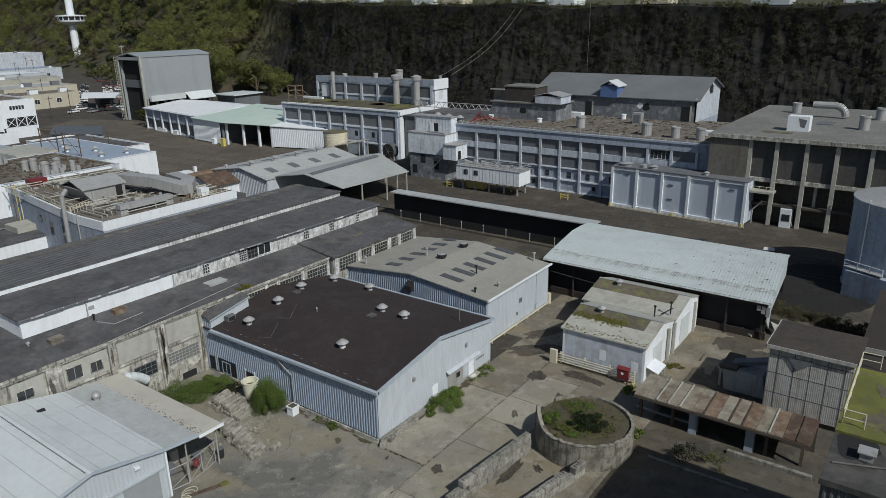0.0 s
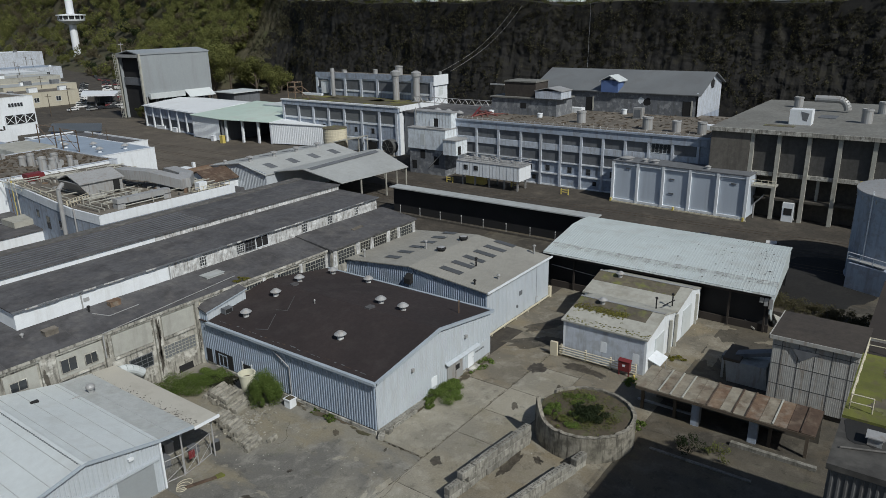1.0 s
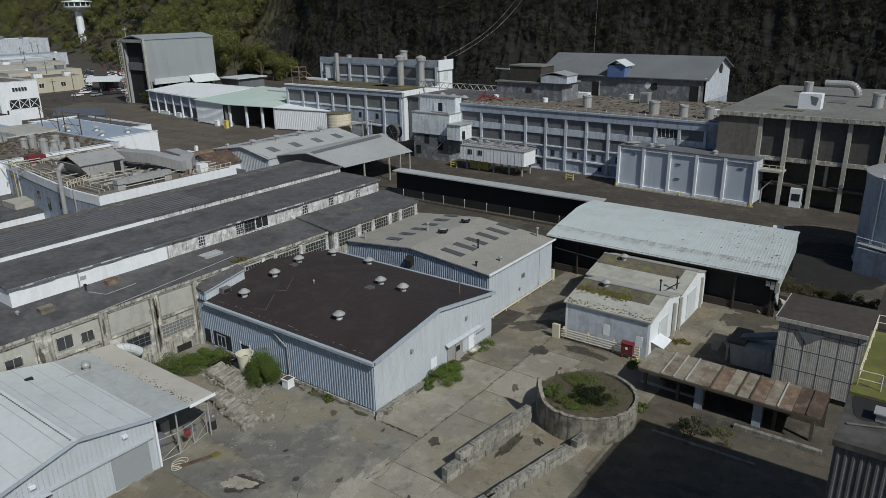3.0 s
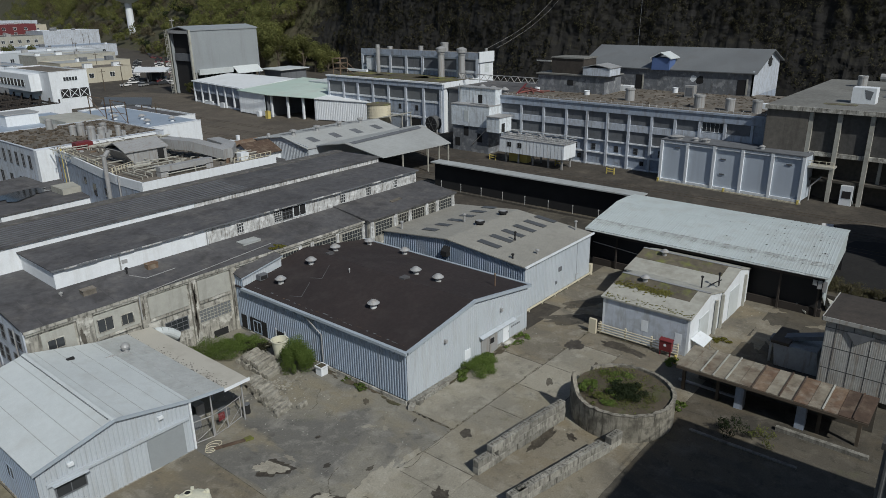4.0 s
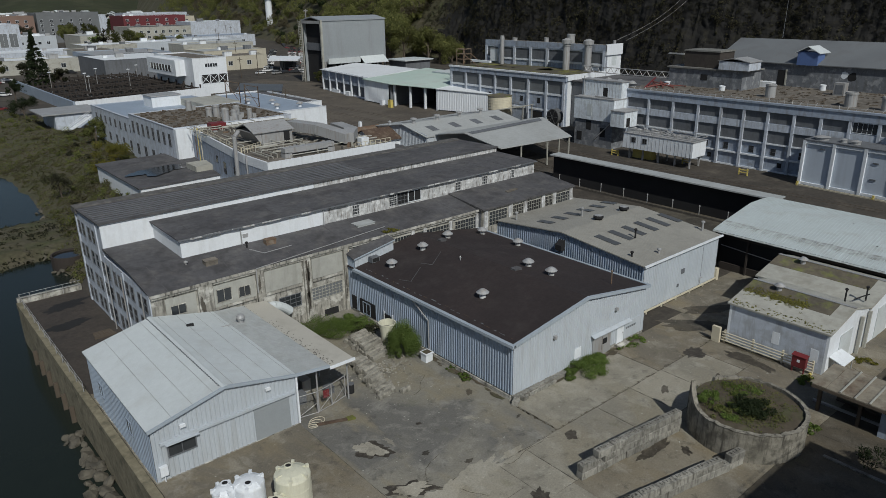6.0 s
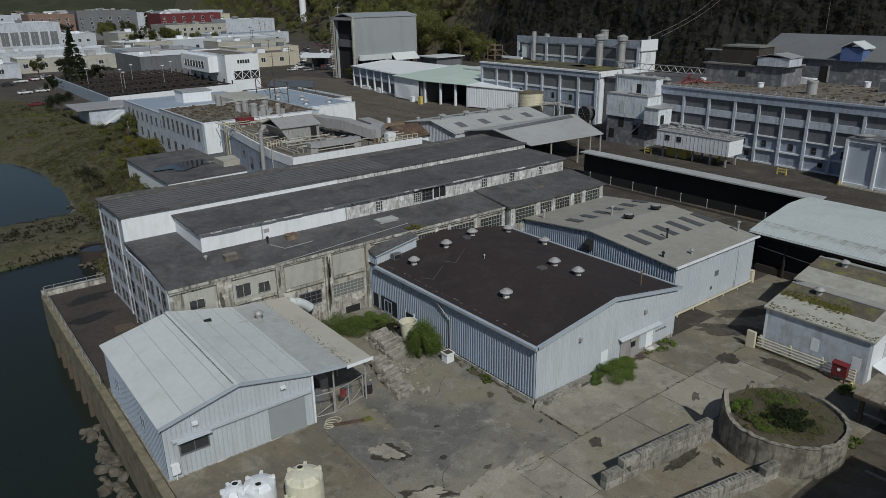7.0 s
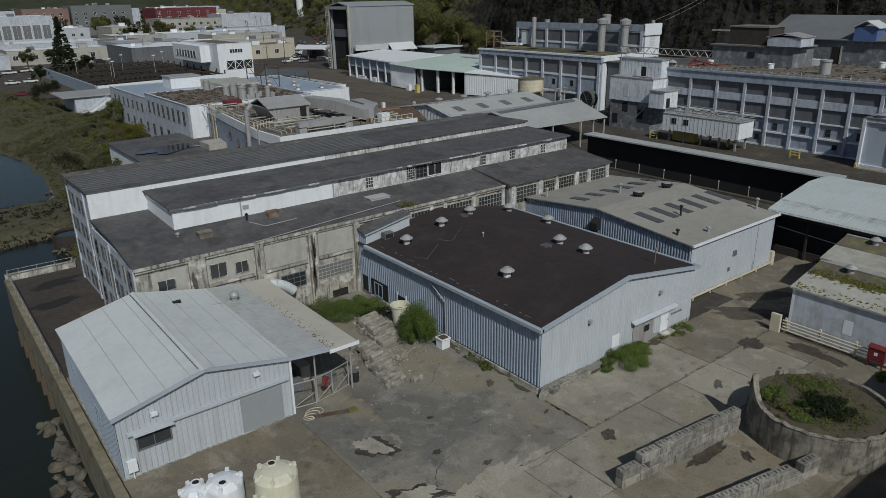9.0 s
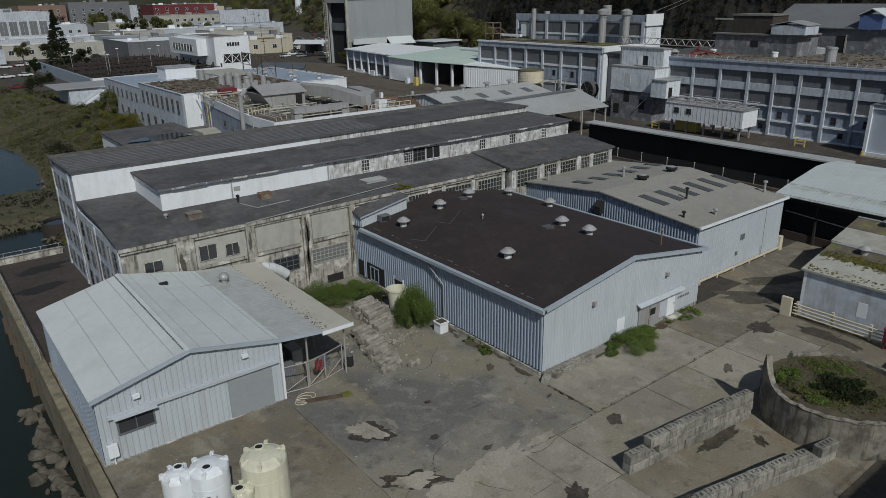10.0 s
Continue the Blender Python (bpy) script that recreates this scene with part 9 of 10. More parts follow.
def tall_hall():
    t = thing("tall_hall", "tall silver metal hall with an open dark end", "building")
    x0, x1, y0, y1, z = 111.5, 142.0, 212.0, 226.5, 24.2
    part("wall_south", box(x0, y0, 8.6, x1, y0 + 0.4, z), "silver", t, "smooth silver cladding")
    part("wall_east", box(x1 - 0.4, y0 + 0.4, 8, x1, y1, z), "silver", t)
    part("wall_north", box(x0, y1 - 0.4, 0, x1, y1, z), "silver", t)
    part("roof", slab_roof([((x0 - 0.3, y0 - 0.3, z), (x1 + 0.3, y0 - 0.3, z)), ((x0 - 0.3, 219, z + 1.3), (x1 + 0.3, 219, z + 1.3)), ((x0 - 0.3, y1 + 0.3, z), (x1 + 0.3, y1 + 0.3, z))], 0.4), "silver", t)
    part("back_wall", box(x0 + 1.6, y0 + 0.4, 0, x0 + 1.8, y1 - 0.4, z), "dark", t, "dark inner wall")
    part("inner_floor", box(x0 + 1.0, y0 + 1, 12.6, x0 + 1.6, y1 - 1, 15.4), "boarded", t)
    for y in (y0, y1):
        part("end_post", box(x0 - 0.35, y - 0.4, 0, x0 + 0.4, y + 0.4, z), "cream_roof", t)
    part("end_beam", box(x0 - 0.35, y0, z - 1.4, x0 + 0.4, y1, z - 0.3), "tin", t)
    bm = bmesh.new()
    for k in range(24):
        add_box(bm, x0 - 0.9, y1 + 0.1, 0.5 + k, x0 - 0.4, y1 + 1.3, 0.65 + k)
    add_box(bm, x0 - 0.95, y1 + 0.1, 0, x0 - 0.85, y1 + 0.25, z)
    add_box(bm, x0 - 0.95, y1 + 1.2, 0, x0 - 0.85, y1 + 1.35, z)
    part("ladder_tower", bm, "cream_roof", t, "tall steel ladder")
    for i in range(9):
        part("leg", box(x0 + 1 + i * 3.6, y0, 0, x0 + 1.5 + i * 3.6, y0 + 0.5, 8.6), "tin", t)
    part("low_wall", box(x0 + 8, y0 + 3, 0, x1, y0 + 3.2, 8.6), "dark", t)
    c = part("canopy", slab_roof([((129, y0 - 3.4, 7.2), (141, y0 - 3.4, 7.2)), ((129, y0, 9.8), (141, y0, 9.8))], 0.15), "white_roof", t, "white canopy")
    part("awning", box(x0 + 2, y0 - 1.2, 7.6, x0 + 17, y0, 9.6), "white_roof", t)
    part("lean_roof", box(143, 200, 7.4, 158, 213, 7.8), "white_roof", t)
    part("lean_wall", box(144, 201, 0, 157, 212, 7.4), "boarded", t)
    pole = part("roof_mast", tube((x0 + 1, y1 - 2, z), (x0 + 1, y1 - 2, z + 4), 0.15), "tin", t)
    part("mast_arm", box(x0, y1 - 2.1, z + 3.2, x0 + 2, y1 - 1.9, z + 3.5), "tin", pole)
    return t


shed_north(), shed_row(), tall_hall()


def lift_tower():
    t = thing("lift_tower", "white lift tower with a glazed viewing deck", "tower")
    x, y = 284, 588
    part("shaft", lathe(x, y, [(3.6, -4), (3.1, 12), (2.9, 37)], 24), "white", t)
    part("deck", lathe(x, y, [(4.2, 35.2), (10.4, 38.0), (10.7, 39.1)], 28), "white", t)
    part("window_band", lathe(x, y, [(10.1, 39.1), (10.5, 42.2)], 28), "glass", t)
    for i in range(14):
        a = 2 * math.pi * i / 14
        part("mullion", box(-0.35, -0.2, 39.1, 0.35, 0.2, 42.3), "white", t).matrix_local = pose(x + 10.45 * math.cos(a), y + 10.45 * math.sin(a), 0, 0, 0, math.degrees(a) + 90)
    part("deck_roof", lathe(x, y, [(11.9, 42.2), (11.9, 43.0), (4.2, 43.6)], 28), "white", t)
    part("head", lathe(x, y, [(3.1, 43.6), (3.1, 57), (0.2, 57.5)], 20), "white", t)
    return t


lift_tower()

# ---- town ----
o, r = box_building("office_building", "white office block with an open windowed storey", (61, 216.5, 73.6, 254, 12.6), "white", "gravel_roof", parapet=0.4)
for i in range(5):
    window(o, "S", 216.5, 65.4 + i * 0.95, 9.4, 0.85, 1.3, 1, 1, "white")
part("open_storey", box(*rect("S", 216.5, 63.5, 73.2, 3.8, 6.8, 0.0, 0.05)), "dark", o, "dark open storey")
for i in range(3):
    bm = bmesh.new()
    u = 63.5 + i * 3.2
    add_box(bm, *rect("S", 216.5, u, u + 0.25, 3.8, 6.8, 0.05, 0.3))
    add_prism(bm, [(u, 216.3, 3.8), (u + 0.2, 216.3, 3.8), (u + 3.2, 216.3, 6.8), (u + 3.0, 216.3, 6.8)], (0, 0.1, 0))
    add_prism(bm, [(u + 3.2, 216.3, 3.8), (u + 3.0, 216.3, 3.8), (u, 216.3, 6.8), (u + 0.2, 216.3, 6.8)], (0, 0.1, 0))
    part("brace", bm, "white", o)
part("jetty", box(57.5, 224, 6.2, 61, 253, 11.8), "white", o, "overhanging white upper storey")
part("jetty_window", box(57.4, 228, 7.6, 57.5, 250, 9.9), "glass", o)
for i in range(8):
    part("mullion", box(57.3, 228 + i * 3.0, 7.5, 57.4, 228.4 + i * 3.0, 10.0), "white", o)
TOWN_NEAR = [
    ("dark commercial hall with a white roof edge", (52, 290, 84, 330, 8.5), "boarded", "white_roof", 0),
    ("flat pale building with a glossy roof", (60, 332, 96, 372, 8), "siding_blue_shade", "tin", 2),
    ("low cream shop building", (98, 296, 130, 316, 6.5), "tan", "gravel_roof", 3),
    ("low tan shop building", (112, 330, 147, 356, 7), "tan", "pale_sheet", 3),
    ("long flat tan building", (124, 388, 168, 412, 7.5), "cream_roof", "pale_sheet", 4),
    ("long low cream building", (108, 424, 178, 452, 8), "siding", "white_roof", 5),
    ("low white row building", (150, 470, 210, 500, 8), "white", "siding_blue_shade", 6),
    ("white hall with a sign wall", (190, 540, 232, 570, 16), "white", "white_roof", 0),
    ("three-storey grey stone building", (136, 520, 182, 556, 14), "cream_roof", "tar_roof", 8),
    ("red fronted hall behind grey buildings", (150, 575, 200, 610, 21), "dark_red", "white_roof", 6),
    ("tan gabled market building", (92, 480, 124, 520, 11), "cream_roof", "pale_sheet", 3),
    ("pale cream workshop with a white flat roof", (78, 420, 108, 452, 8), "cream_roof", "white_roof", 3),
    ("grey four-storey apartment block", (102, 640, 150, 672, 24), "slate_sheet", "tar_roof", 6),
]
TOWN_FAR = [
    ("old tan brick four-storey block", (66, 640, 100, 676, 22), "brick_red", "white_roof", 5),
    ("large white industrial hall with tall windows", (-20, 500, 62, 540, 19), "white", "white_roof", 14),
    ("low white shops with a flat roof", (10, 400, 70, 430, 7), "white", "white_roof", 6),
    ("long low shop row with blue awning", (14, 350, 58, 372, 6.5), "cream_roof", "white_roof", 5),
    ("cream block with small dark windows", (64, 380, 84, 408, 7.5), "cream_roof", "gravel_roof", 3),
    ("small white house among shops", (-6, 330, 12, 346, 6), "white", "tin", 2),
    ("flat grey warehouse row", (70, 560, 96, 600, 9), "siding", "white_roof", 4),
    ("long white row in the far town", (-60, 600, 40, 630, 14), "white", "white_roof", 8),
    ("tan block in the far town", (200, 680, 250, 710, 18), "tan", "white_roof", 6),
    ("white block in the far town", (110, 760, 190, 800, 20), "white", "white_roof", 6),
    ("grey block in the far town", (-20, 720, 60, 760, 16), "siding", "white_roof", 6),
    ("pale houses in the far town", (220, 800, 290, 830, 20), "white", "tin", 6),
    ("pale houses in the far town", (-120, 840, -20, 880, 16), "cream", "tin", 6),
    ("white block in the far town", (60, 900, 160, 940, 18), "white", "white_roof", 6),
]
TOWN = TOWN_NEAR + TOWN_FAR
for label, c, w, rf, n in TOWN:
    x0, y0, x1, y1, z = c
    w = "weathered_white_shade" if w == "white" else w
    rf = "bright_roof" if rf == "white_roof" else rf
    t, roof = box_building("town_building", label, c, w, rf, parapet=0.3, glass="slate_sheet" if n > 12 else "glass",
                           south=[(x0 + 2, (x1 - x0 - 3) / n, n, zz, min(2.2, (x1 - x0) / n * 0.5) if n < 13 else 4.6, 2.0 if n < 13 else 8.5) for zz in ([z * 0.35] if z < 10 else [5.0] if n > 12 else [2.2 + 3.6 * k for k in range(int(z / 4.2))])] if n else [])
    rng = random.Random(int(x0 + y0))
    for k in range(4):
        ux, uy, us = rng.uniform(x0 + 3, x1 - 5), rng.uniform(y0 + 3, y1 - 5), rng.uniform(1, 2.6)
        u = part("roof_unit", box(ux, uy, z - 0.3, ux + us * 1.6, uy + us, z + us * 0.7), rng.choice(["tin", "white", "boarded"]), roof)
        part("lid", box(ux - 0.1, uy - 0.1, z + us * 0.7, ux + us * 1.6 + 0.1, uy + us + 0.1, z + us * 0.7 + 0.15), "tin", u)
g = thing("fuel_canopy", "flat white fuel station canopy on posts", "canopy")
part("roof", prism([(121, 277, 4.8), (130, 265, 4.8), (141, 279, 4.8), (132, 296, 4.8)], (0, 0, 0.8)), "white", g)
for x, y in ((126, 275), (130, 280), (134, 285), (131, 271), (136, 279)):
    part("post", box(x, y, 0, x + 0.5, y + 0.5, 4.8), "boarded", g)
part("kiosk", box(133, 284, 0, 138, 288, 4.2), "boarded", g)
solid("parking_lot", prism([(104, 250, 0), (150, 250, 0), (245, 500, 0), (205, 520, 0), (150, 330, 0), (104, 300, 0)], (0, 0, 0.05)), "asphalt", "dark asphalt parking lot full of cars", "parking lot", kind="structure")
solid("town_road", prism([(204, 480, 0.03), (216, 480, 0.03), (300, 900, 0.03), (284, 900, 0.03)], (0, 0, 0.02)), "asphalt", "asphalt road along the foot of the hill", "road", kind="structure")
solid("parking_lot", box(-12, 250, 0, 30, 345, 0.04), "asphalt", "grey asphalt riverside parking lot", "parking lot", kind="structure")
rng = random.Random(77)
spots = [(117, 262, 15), (122, 263, 10), (127, 262, 5), (112, 268, 10), (121, 270, 8), (128, 258, 80), (135, 256, 80), (131, 268, 20)]
for i in range(19):
    for d in (-10.5, 1.5, 7.5, 14.0):
        if rng.random() < 0.78:
            spots.append((124 + 80 * i / 18 + 0.876 * d, 262 + 146 * i / 18 - 0.48 * d, -29 + rng.uniform(-4, 4)))
spots += [(208 + i * 6.5, 420 + i * 14, 65 + rng.uniform(-4, 4)) for i in range(7)]
spots += [(2, 296, 10), (8, 306, 12), (14, 312, 8), (-4, 316, 14), (20, 322, 5), (24, 300, 80), (3, 262, 10), (9, 264, 10), (44, 336, 4), (50, 338, 4), (38, 340, 4)]
protos = {}
for i, (x, y, a) in enumerate(spots):
    k = rng.choice([("van", "car_white"), ("sedan", "car_dark"), ("pickup", "car_white"), ("van", "car_dark"), ("sedan", "car_white"), ("sedan", "red"), ("sedan", "car_dark"), ("van", "tin")])
    m = pose(x, y, 0.05, 0, 0, a)
    if k in protos:
        copy_thing(protos[k], m)
    else:
        name = {"car_white": "white", "car_dark": "dark", "red": "red", "tin": "silver"}[k[1]]
        protos[k] = car(f"{name} {k[0]} parked in an open lot", k[0], k[1], m)


# ---- trees ----
def tree(label, x, y, h, r, mat, seed, z=0.0, bare=0.0):
    t = thing("tree", label, "tree")
    q = random.Random(seed)
    bm = tube((0, 0, 0), (0.15, 0.1, h * 0.55), 0.035 * h, 8, 0.018 * h)
    limbs = []
    for i in range(9):
        a, up = q.uniform(0, 6.28), q.uniform(0.3, 0.6)
        p = Vector((0.1, 0.05, h * up))
        e = Vector((math.cos(a) * r * q.uniform(0.5, 0.9), math.sin(a) * r * q.uniform(0.5, 0.9), h * min(up + q.uniform(0.15, 0.4), 0.95)))
        add_tube(bm, p, e, 0.012 * h, 5, 0.004 * h)
        limbs.append(e)
    part("trunk", bm, "bark", t)
    blobs = []
    for e in limbs + [Vector((0, 0, h * 0.85))]:
        for k in range(3):
            s = r * q.uniform(0.25, 0.42)
            blobs.append((e.x + q.gauss(0, r * 0.18), e.y + q.gauss(0, r * 0.18), e.z + q.gauss(0, h * 0.06), s, s * q.uniform(0.7, 1.1)))
    ob = new("crown", leaf_mesh("crown", blobs, int(170 * (1 - bare)), 0.062 * h ** 0.8, mat, seed, 1.0, 0.85))
    ob.parent = t
    t.matrix_world = pose(x, y, z, 0, 0, seed * 31)
    return t


tree("bushy young tree with fresh green leaves", 7.4, 145, 6.6, 2.3, "grass_leaf", 1, -1)
tree("yellow flowering bush on the river bank", 3.2, 119, 5.0, 3.2, "yellow_leaf", 2, -1.2)
tree("yellow flowering bush on the river bank", -0.5, 112, 4.2, 2.6, "yellow_leaf", 6, -2)
tree("leafy tree beside a yard fence", 106.5, 205, 6.0, 2.4, "spring_leaf", 3)
tree("bare branched shrub on the river bank", -9.5, 108, 4.5, 2.4, "brush", 4, -2.5, 0.6)
tree("dark shrub on the river bank", 4, 205, 6.5, 3.6, "leaf_dark", 5, -1)
for i, (x, y, h, m) in enumerate(((16, 312, 9, "spring_leaf"), (22, 285, 11, "brush"), (9, 244, 7, "leaf_dark"), (30, 270, 8, "brush"), (104, 452, 13, "spring_leaf"), (118, 462, 14, "spring_leaf"), (98, 460, 12, "brush"), (128, 590, 16, "spring_leaf"), (122, 625, 16, "spring_leaf"), (132, 660, 17, "spring_leaf"), (214, 560, 12, "leaf_dark"), (88, 620, 14, "brush"), (170, 640, 15, "spring_leaf"), (180, 700, 16, "spring_leaf"), (100, 470, 11, "leaf"), (96, 530, 14, "wood_leaf"), (104, 560, 15, "wood_leaf"), (126, 470, 12, "wood_leaf"), (132, 500, 13, "wood_leaf"), (112, 600, 15, "wood_leaf"), (136, 460, 10, "wood_leaf"), (150, 462, 10, "wood_leaf"), (-40, 560, 14, "leaf_dark"), (-30, 400, 10, "brush"))):
    tree("leafy street tree among town buildings", x, y, h, h * 0.34, m, 20 + i)
for i in range(16):
    a = 272 + i * 7.0
    tree("tall spring green tree at the foot of the hill", cliff_line(a) - 55 + 12 * noise.noise((i * 3.3, 0, 0)), a, 13 + 4 * noise.noise((i * 1.7, 5, 0)), 6.0, "wood_leaf" if i % 4 else "bare_twig", 60 + i)


for i in range(26):
    a = i / 25
    tree("leafy tree beside a lift tower at the hill foot", 252 + 78 * a + 6 * noise.noise((i * 2.3, 1, 0)) + (i % 3) * 7, 425 + 190 * a + 10 * noise.noise((i * 1.1, 7, 0)), 19 + 4 * noise.noise((i * 0.7, 3, 0)), 6.5, "wood_leaf" if i % 3 else "bare_twig", 100 + i)


def conifer(label, x, y, h, seed):
    t = thing("tree", label, "tree")
    part("trunk", tube((0, 0, 0), (0, 0, h), 0.3, 8, 0.04), "bark", t)
    q = random.Random(seed)
    blobs = []
    for k in range(46):
        f = k / 45
        rad = (1 - f) * h * 0.26 + 0.2
        for j in range(4):
            a = q.uniform(0, 6.28)
            blobs.append((rad * 0.7 * math.cos(a), rad * 0.7 * math.sin(a), h * (0.1 + 0.9 * f) - rad * 0.15, rad * 0.4 + 0.12, 0.28))
    ob = new("crown", leaf_mesh("crown", blobs, 26, 0.75, "leaf_dark", seed))
    ob.parent = t
    t.matrix_world = pose(x, y, 0)
    return t


for i, (x, y, h) in enumerate(((176, 262, 22), (185, 270, 24), (194, 280, 23), (182, 288, 21), (172, 278, 19), (201, 292, 24), (190, 262, 18), (206, 262, 22), (214, 272, 20), (200, 246, 17), (212, 250, 16), (222, 262, 18))):
    tree("large spreading tree in fresh yellow-green leaf", x, y, h, h * 0.42, "wood_leaf", 150 + i, 0.0 if i < 7 else -5.0)
conifer("tall dark conifer beside a parking lot", 22, 268, 22, 3)
q = random.Random(9)
blobs = []
for i in range(7000):
    y = q.uniform(52, 240)
    f = q.random() ** 0.8 * 0.85
    x = edge_x(y) + 7 - (9.5 + 11 * min(max((y - 56) / 40, 0), 1) + 0.6 * min(max(y - 142, 0), 60) + bank_extra(y)) * f
    z = 0.05 - 6.2 * max(f - 0.3, 0) ** 1.15 / 0.66
    s = q.uniform(0.15, 0.65) * (1 + 0.004 * (y - 50)) * (1.9 if q.random() < 0.05 else 1)
    if z > -4.3:
        blobs.append((x, y, z + s * 0.15, s, s * 0.5))
tagged(new("bank_scrub", leaf_mesh("bank_scrub", blobs[::2], 24, 0.24, "bank_brush", 11)), "brown and olive scrub on the river bank", "scrub", kind="stuff")
tagged(new("bank_grass", leaf_mesh("bank_grass", blobs[1::2], 26, 0.22, "grass_leaf", 12)), "green grass and weeds on the river bank", "grass", kind="stuff")
for name, label, mat, n in (("bank_shrubs", "olive and brown shrubs scattered on the river bank", "bank_brush", 36), ("green_bank_shrubs", "fresh green shrubs scattered on the river bank", "grass_leaf", 44), ("dark_bank_shrubs", "dark shrubs scattered on the river bank", "brush", 12)):
    lumps = []
    for i in range(n):
        y = q.uniform(70, 215)
        f = q.random() * 0.6
        x = edge_x(y) + 7 - (9.5 + 11 * min(max((y - 56) / 40, 0), 1) + 0.6 * min(max(y - 142, 0), 60) + bank_extra(y)) * f
        z = 0.05 - 6.2 * max(f - 0.3, 0) ** 1.15 / 0.66
        k = q.uniform(0.6, 1.7)
        lumps += [(x + q.gauss(0, k * 0.6), y + q.gauss(0, k * 0.6), z + k * q.uniform(0.2, 0.9), k * q.uniform(0.35, 0.65), k * q.uniform(0.3, 0.6)) for m in range(5)]
    tagged(new(name, leaf_mesh(name, lumps, 60, 0.26, mat, 31 + n, 1.0, 0.8)), label, "shrubs", kind="stuff")
blobs = []
for i in range(900):
    x, y = q.uniform(-60, -12), q.uniform(77, 101)
    s = q.uniform(0.3, 1.0)
    blobs.append((x, y, -3.0 - 0.012 * (y - 89) ** 2, s, s * 0.5))
tagged(new("spit_scrub", leaf_mesh("spit_scrub", blobs, 22, 0.35, "brush", 21)), "brown dead scrub on a muddy spit", "scrub", kind="stuff")
blobs = []
for i in range(900):
    a = q.uniform(330, 1600)
    blobs.append((q.uniform(-0.9, 1) * a * 0.35 + (60 if a > 500 else 220), a + 300, q.uniform(2, 6), q.uniform(3, 6), q.uniform(3, 5)))
blobs = [b for b in blobs if all(not (c[0] - 5 < b[0] < c[2] + 5 and c[1] - 8 < b[1] < c[3] + 5) for _, c, *_ in TOWN)]
tagged(new("town_trees", leaf_mesh("town_trees", blobs, 34, 1.9, "brush", 13)), "bare brown and olive trees among far houses", "trees", kind="stuff")
for i in range(70):
    x, y = q.uniform(-150, 420), q.uniform(960, 1900)
    h = q.uniform(6, 12)
    hs = thing("house", "pale house among trees in the far town", "house", "far houses")
    part("wall", box(-9, -7, 0, 9, 7, h), q.choice(["white", "cream", "siding", "tan"]), hs)
    part("roof", slab_roof([((-10, -8, h), (10, -8, h)), ((-10, 0, h + 5), (10, 0, h + 5)), ((-10, 8, h), (10, 8, h))], 0.4), q.choice(["tin", "tar_roof", "gravel_roof", "white_roof"]), hs)
    hs.matrix_world = pose(x, y, 0, 0, 0, q.uniform(0, 90))
for i, (y, d) in enumerate(((258, 6), (232, 9), (205, 8), (168, 10), (150, 9), (110, 8), (97, 12), (60, 9), (20, 10), (-8, 9))):
    x, z = cliff_at(y, 1.0)
    hs = thing("house", "pale house above the cliff edge", "house", "rim houses")
    part("wall", box(-5, -6, 0, 5, 6, 5), ["white", "cream", "siding"][i % 3], hs)
    part("roof", slab_roof([((-6, -7, 5), (6, -7, 5)), ((-6, 0, 8), (6, 0, 8)), ((-6, 7, 5), (6, 7, 5))], 0.3), "tar_roof", hs)
    hs.matrix_world = pose(x + d + 6, y, z + 0.5)
for i, (x, y, h) in enumerate(((108, 262, 11), (125, 320, 12), (160, 420, 13), (196, 480, 14), (210, 520, 14), (180, 470, 13), (233, 560, 14), (98, 258, 9), (52, 140, 9), (60, 148, 8))):
    p = thing("utility_pole", "wooden utility pole with a crossarm", "pole", "utility poles")
    part("pole", tube((x, y, 0), (x, y, h), 0.18, 6, 0.12), "bark", p)
    part("crossarm", box(x - 1.2, y - 0.1, h - 1.2, x + 1.2, y + 0.1, h - 1.0), "bark", p)
for a, b, sag in (((126, 81, 20.5), (216, 107.8, 41.0), 3.0), ((126, 84, 20.5), (216, 111.0, 41.0), 3.4), ((131, 41.7, 22.2), (216, 80.5, 40.2), 1.0)):
    w = bmesh.new()
    prev = None
    for k in range(15):
        f = k / 14
        p = Vector(a).lerp(Vector(b), f) - Vector((0, 0, sag * math.sin(math.pi * f)))
        ring = [w.verts.new(p + Vector((0, 0.05 * math.cos(2.1 * m), 0.05 * math.sin(2.1 * m)))) for m in range(3)]
        if prev:
            for m in range(3):
                w.faces.new((prev[m], prev[(m + 1) % 3], ring[(m + 1) % 3], ring[m]))
        prev = ring
    solid("power_cable", w, "tin", "thin overhead cable rising to the cliff top", "cable", "overhead cables")

solid("yard_dirt", prism([(58, 96, 0.0), (92, 88, 0.0), (106, 150, 0.0), (112, 210, 0.0), (104, 248, 0.0), (84, 236, 0.0), (82, 190, 0.0), (60, 140, 0.0)], (0, 0, 0.012)), surface("brown_yard_dirt", (0.115, 0.098, 0.078), (0.085, 0.073, 0.059), 0.25, 0.95, 0.3, (0.15, 0.13, 0.105), 0.5, fine=4, grit=0.3, blotch=((0.06, 0.052, 0.043), 0.6, 0.12)), "brown packed dirt yard between sheds", "ground", kind="structure")


# ---- yard paving, slab by slab ----
yard = thing("pavement", "stained cracked concrete yard between old buildings", "pavement", kind="structure")
part("bed", box(-26.7, -62, -0.25, 62, 24.6, -0.03), "soil", yard)


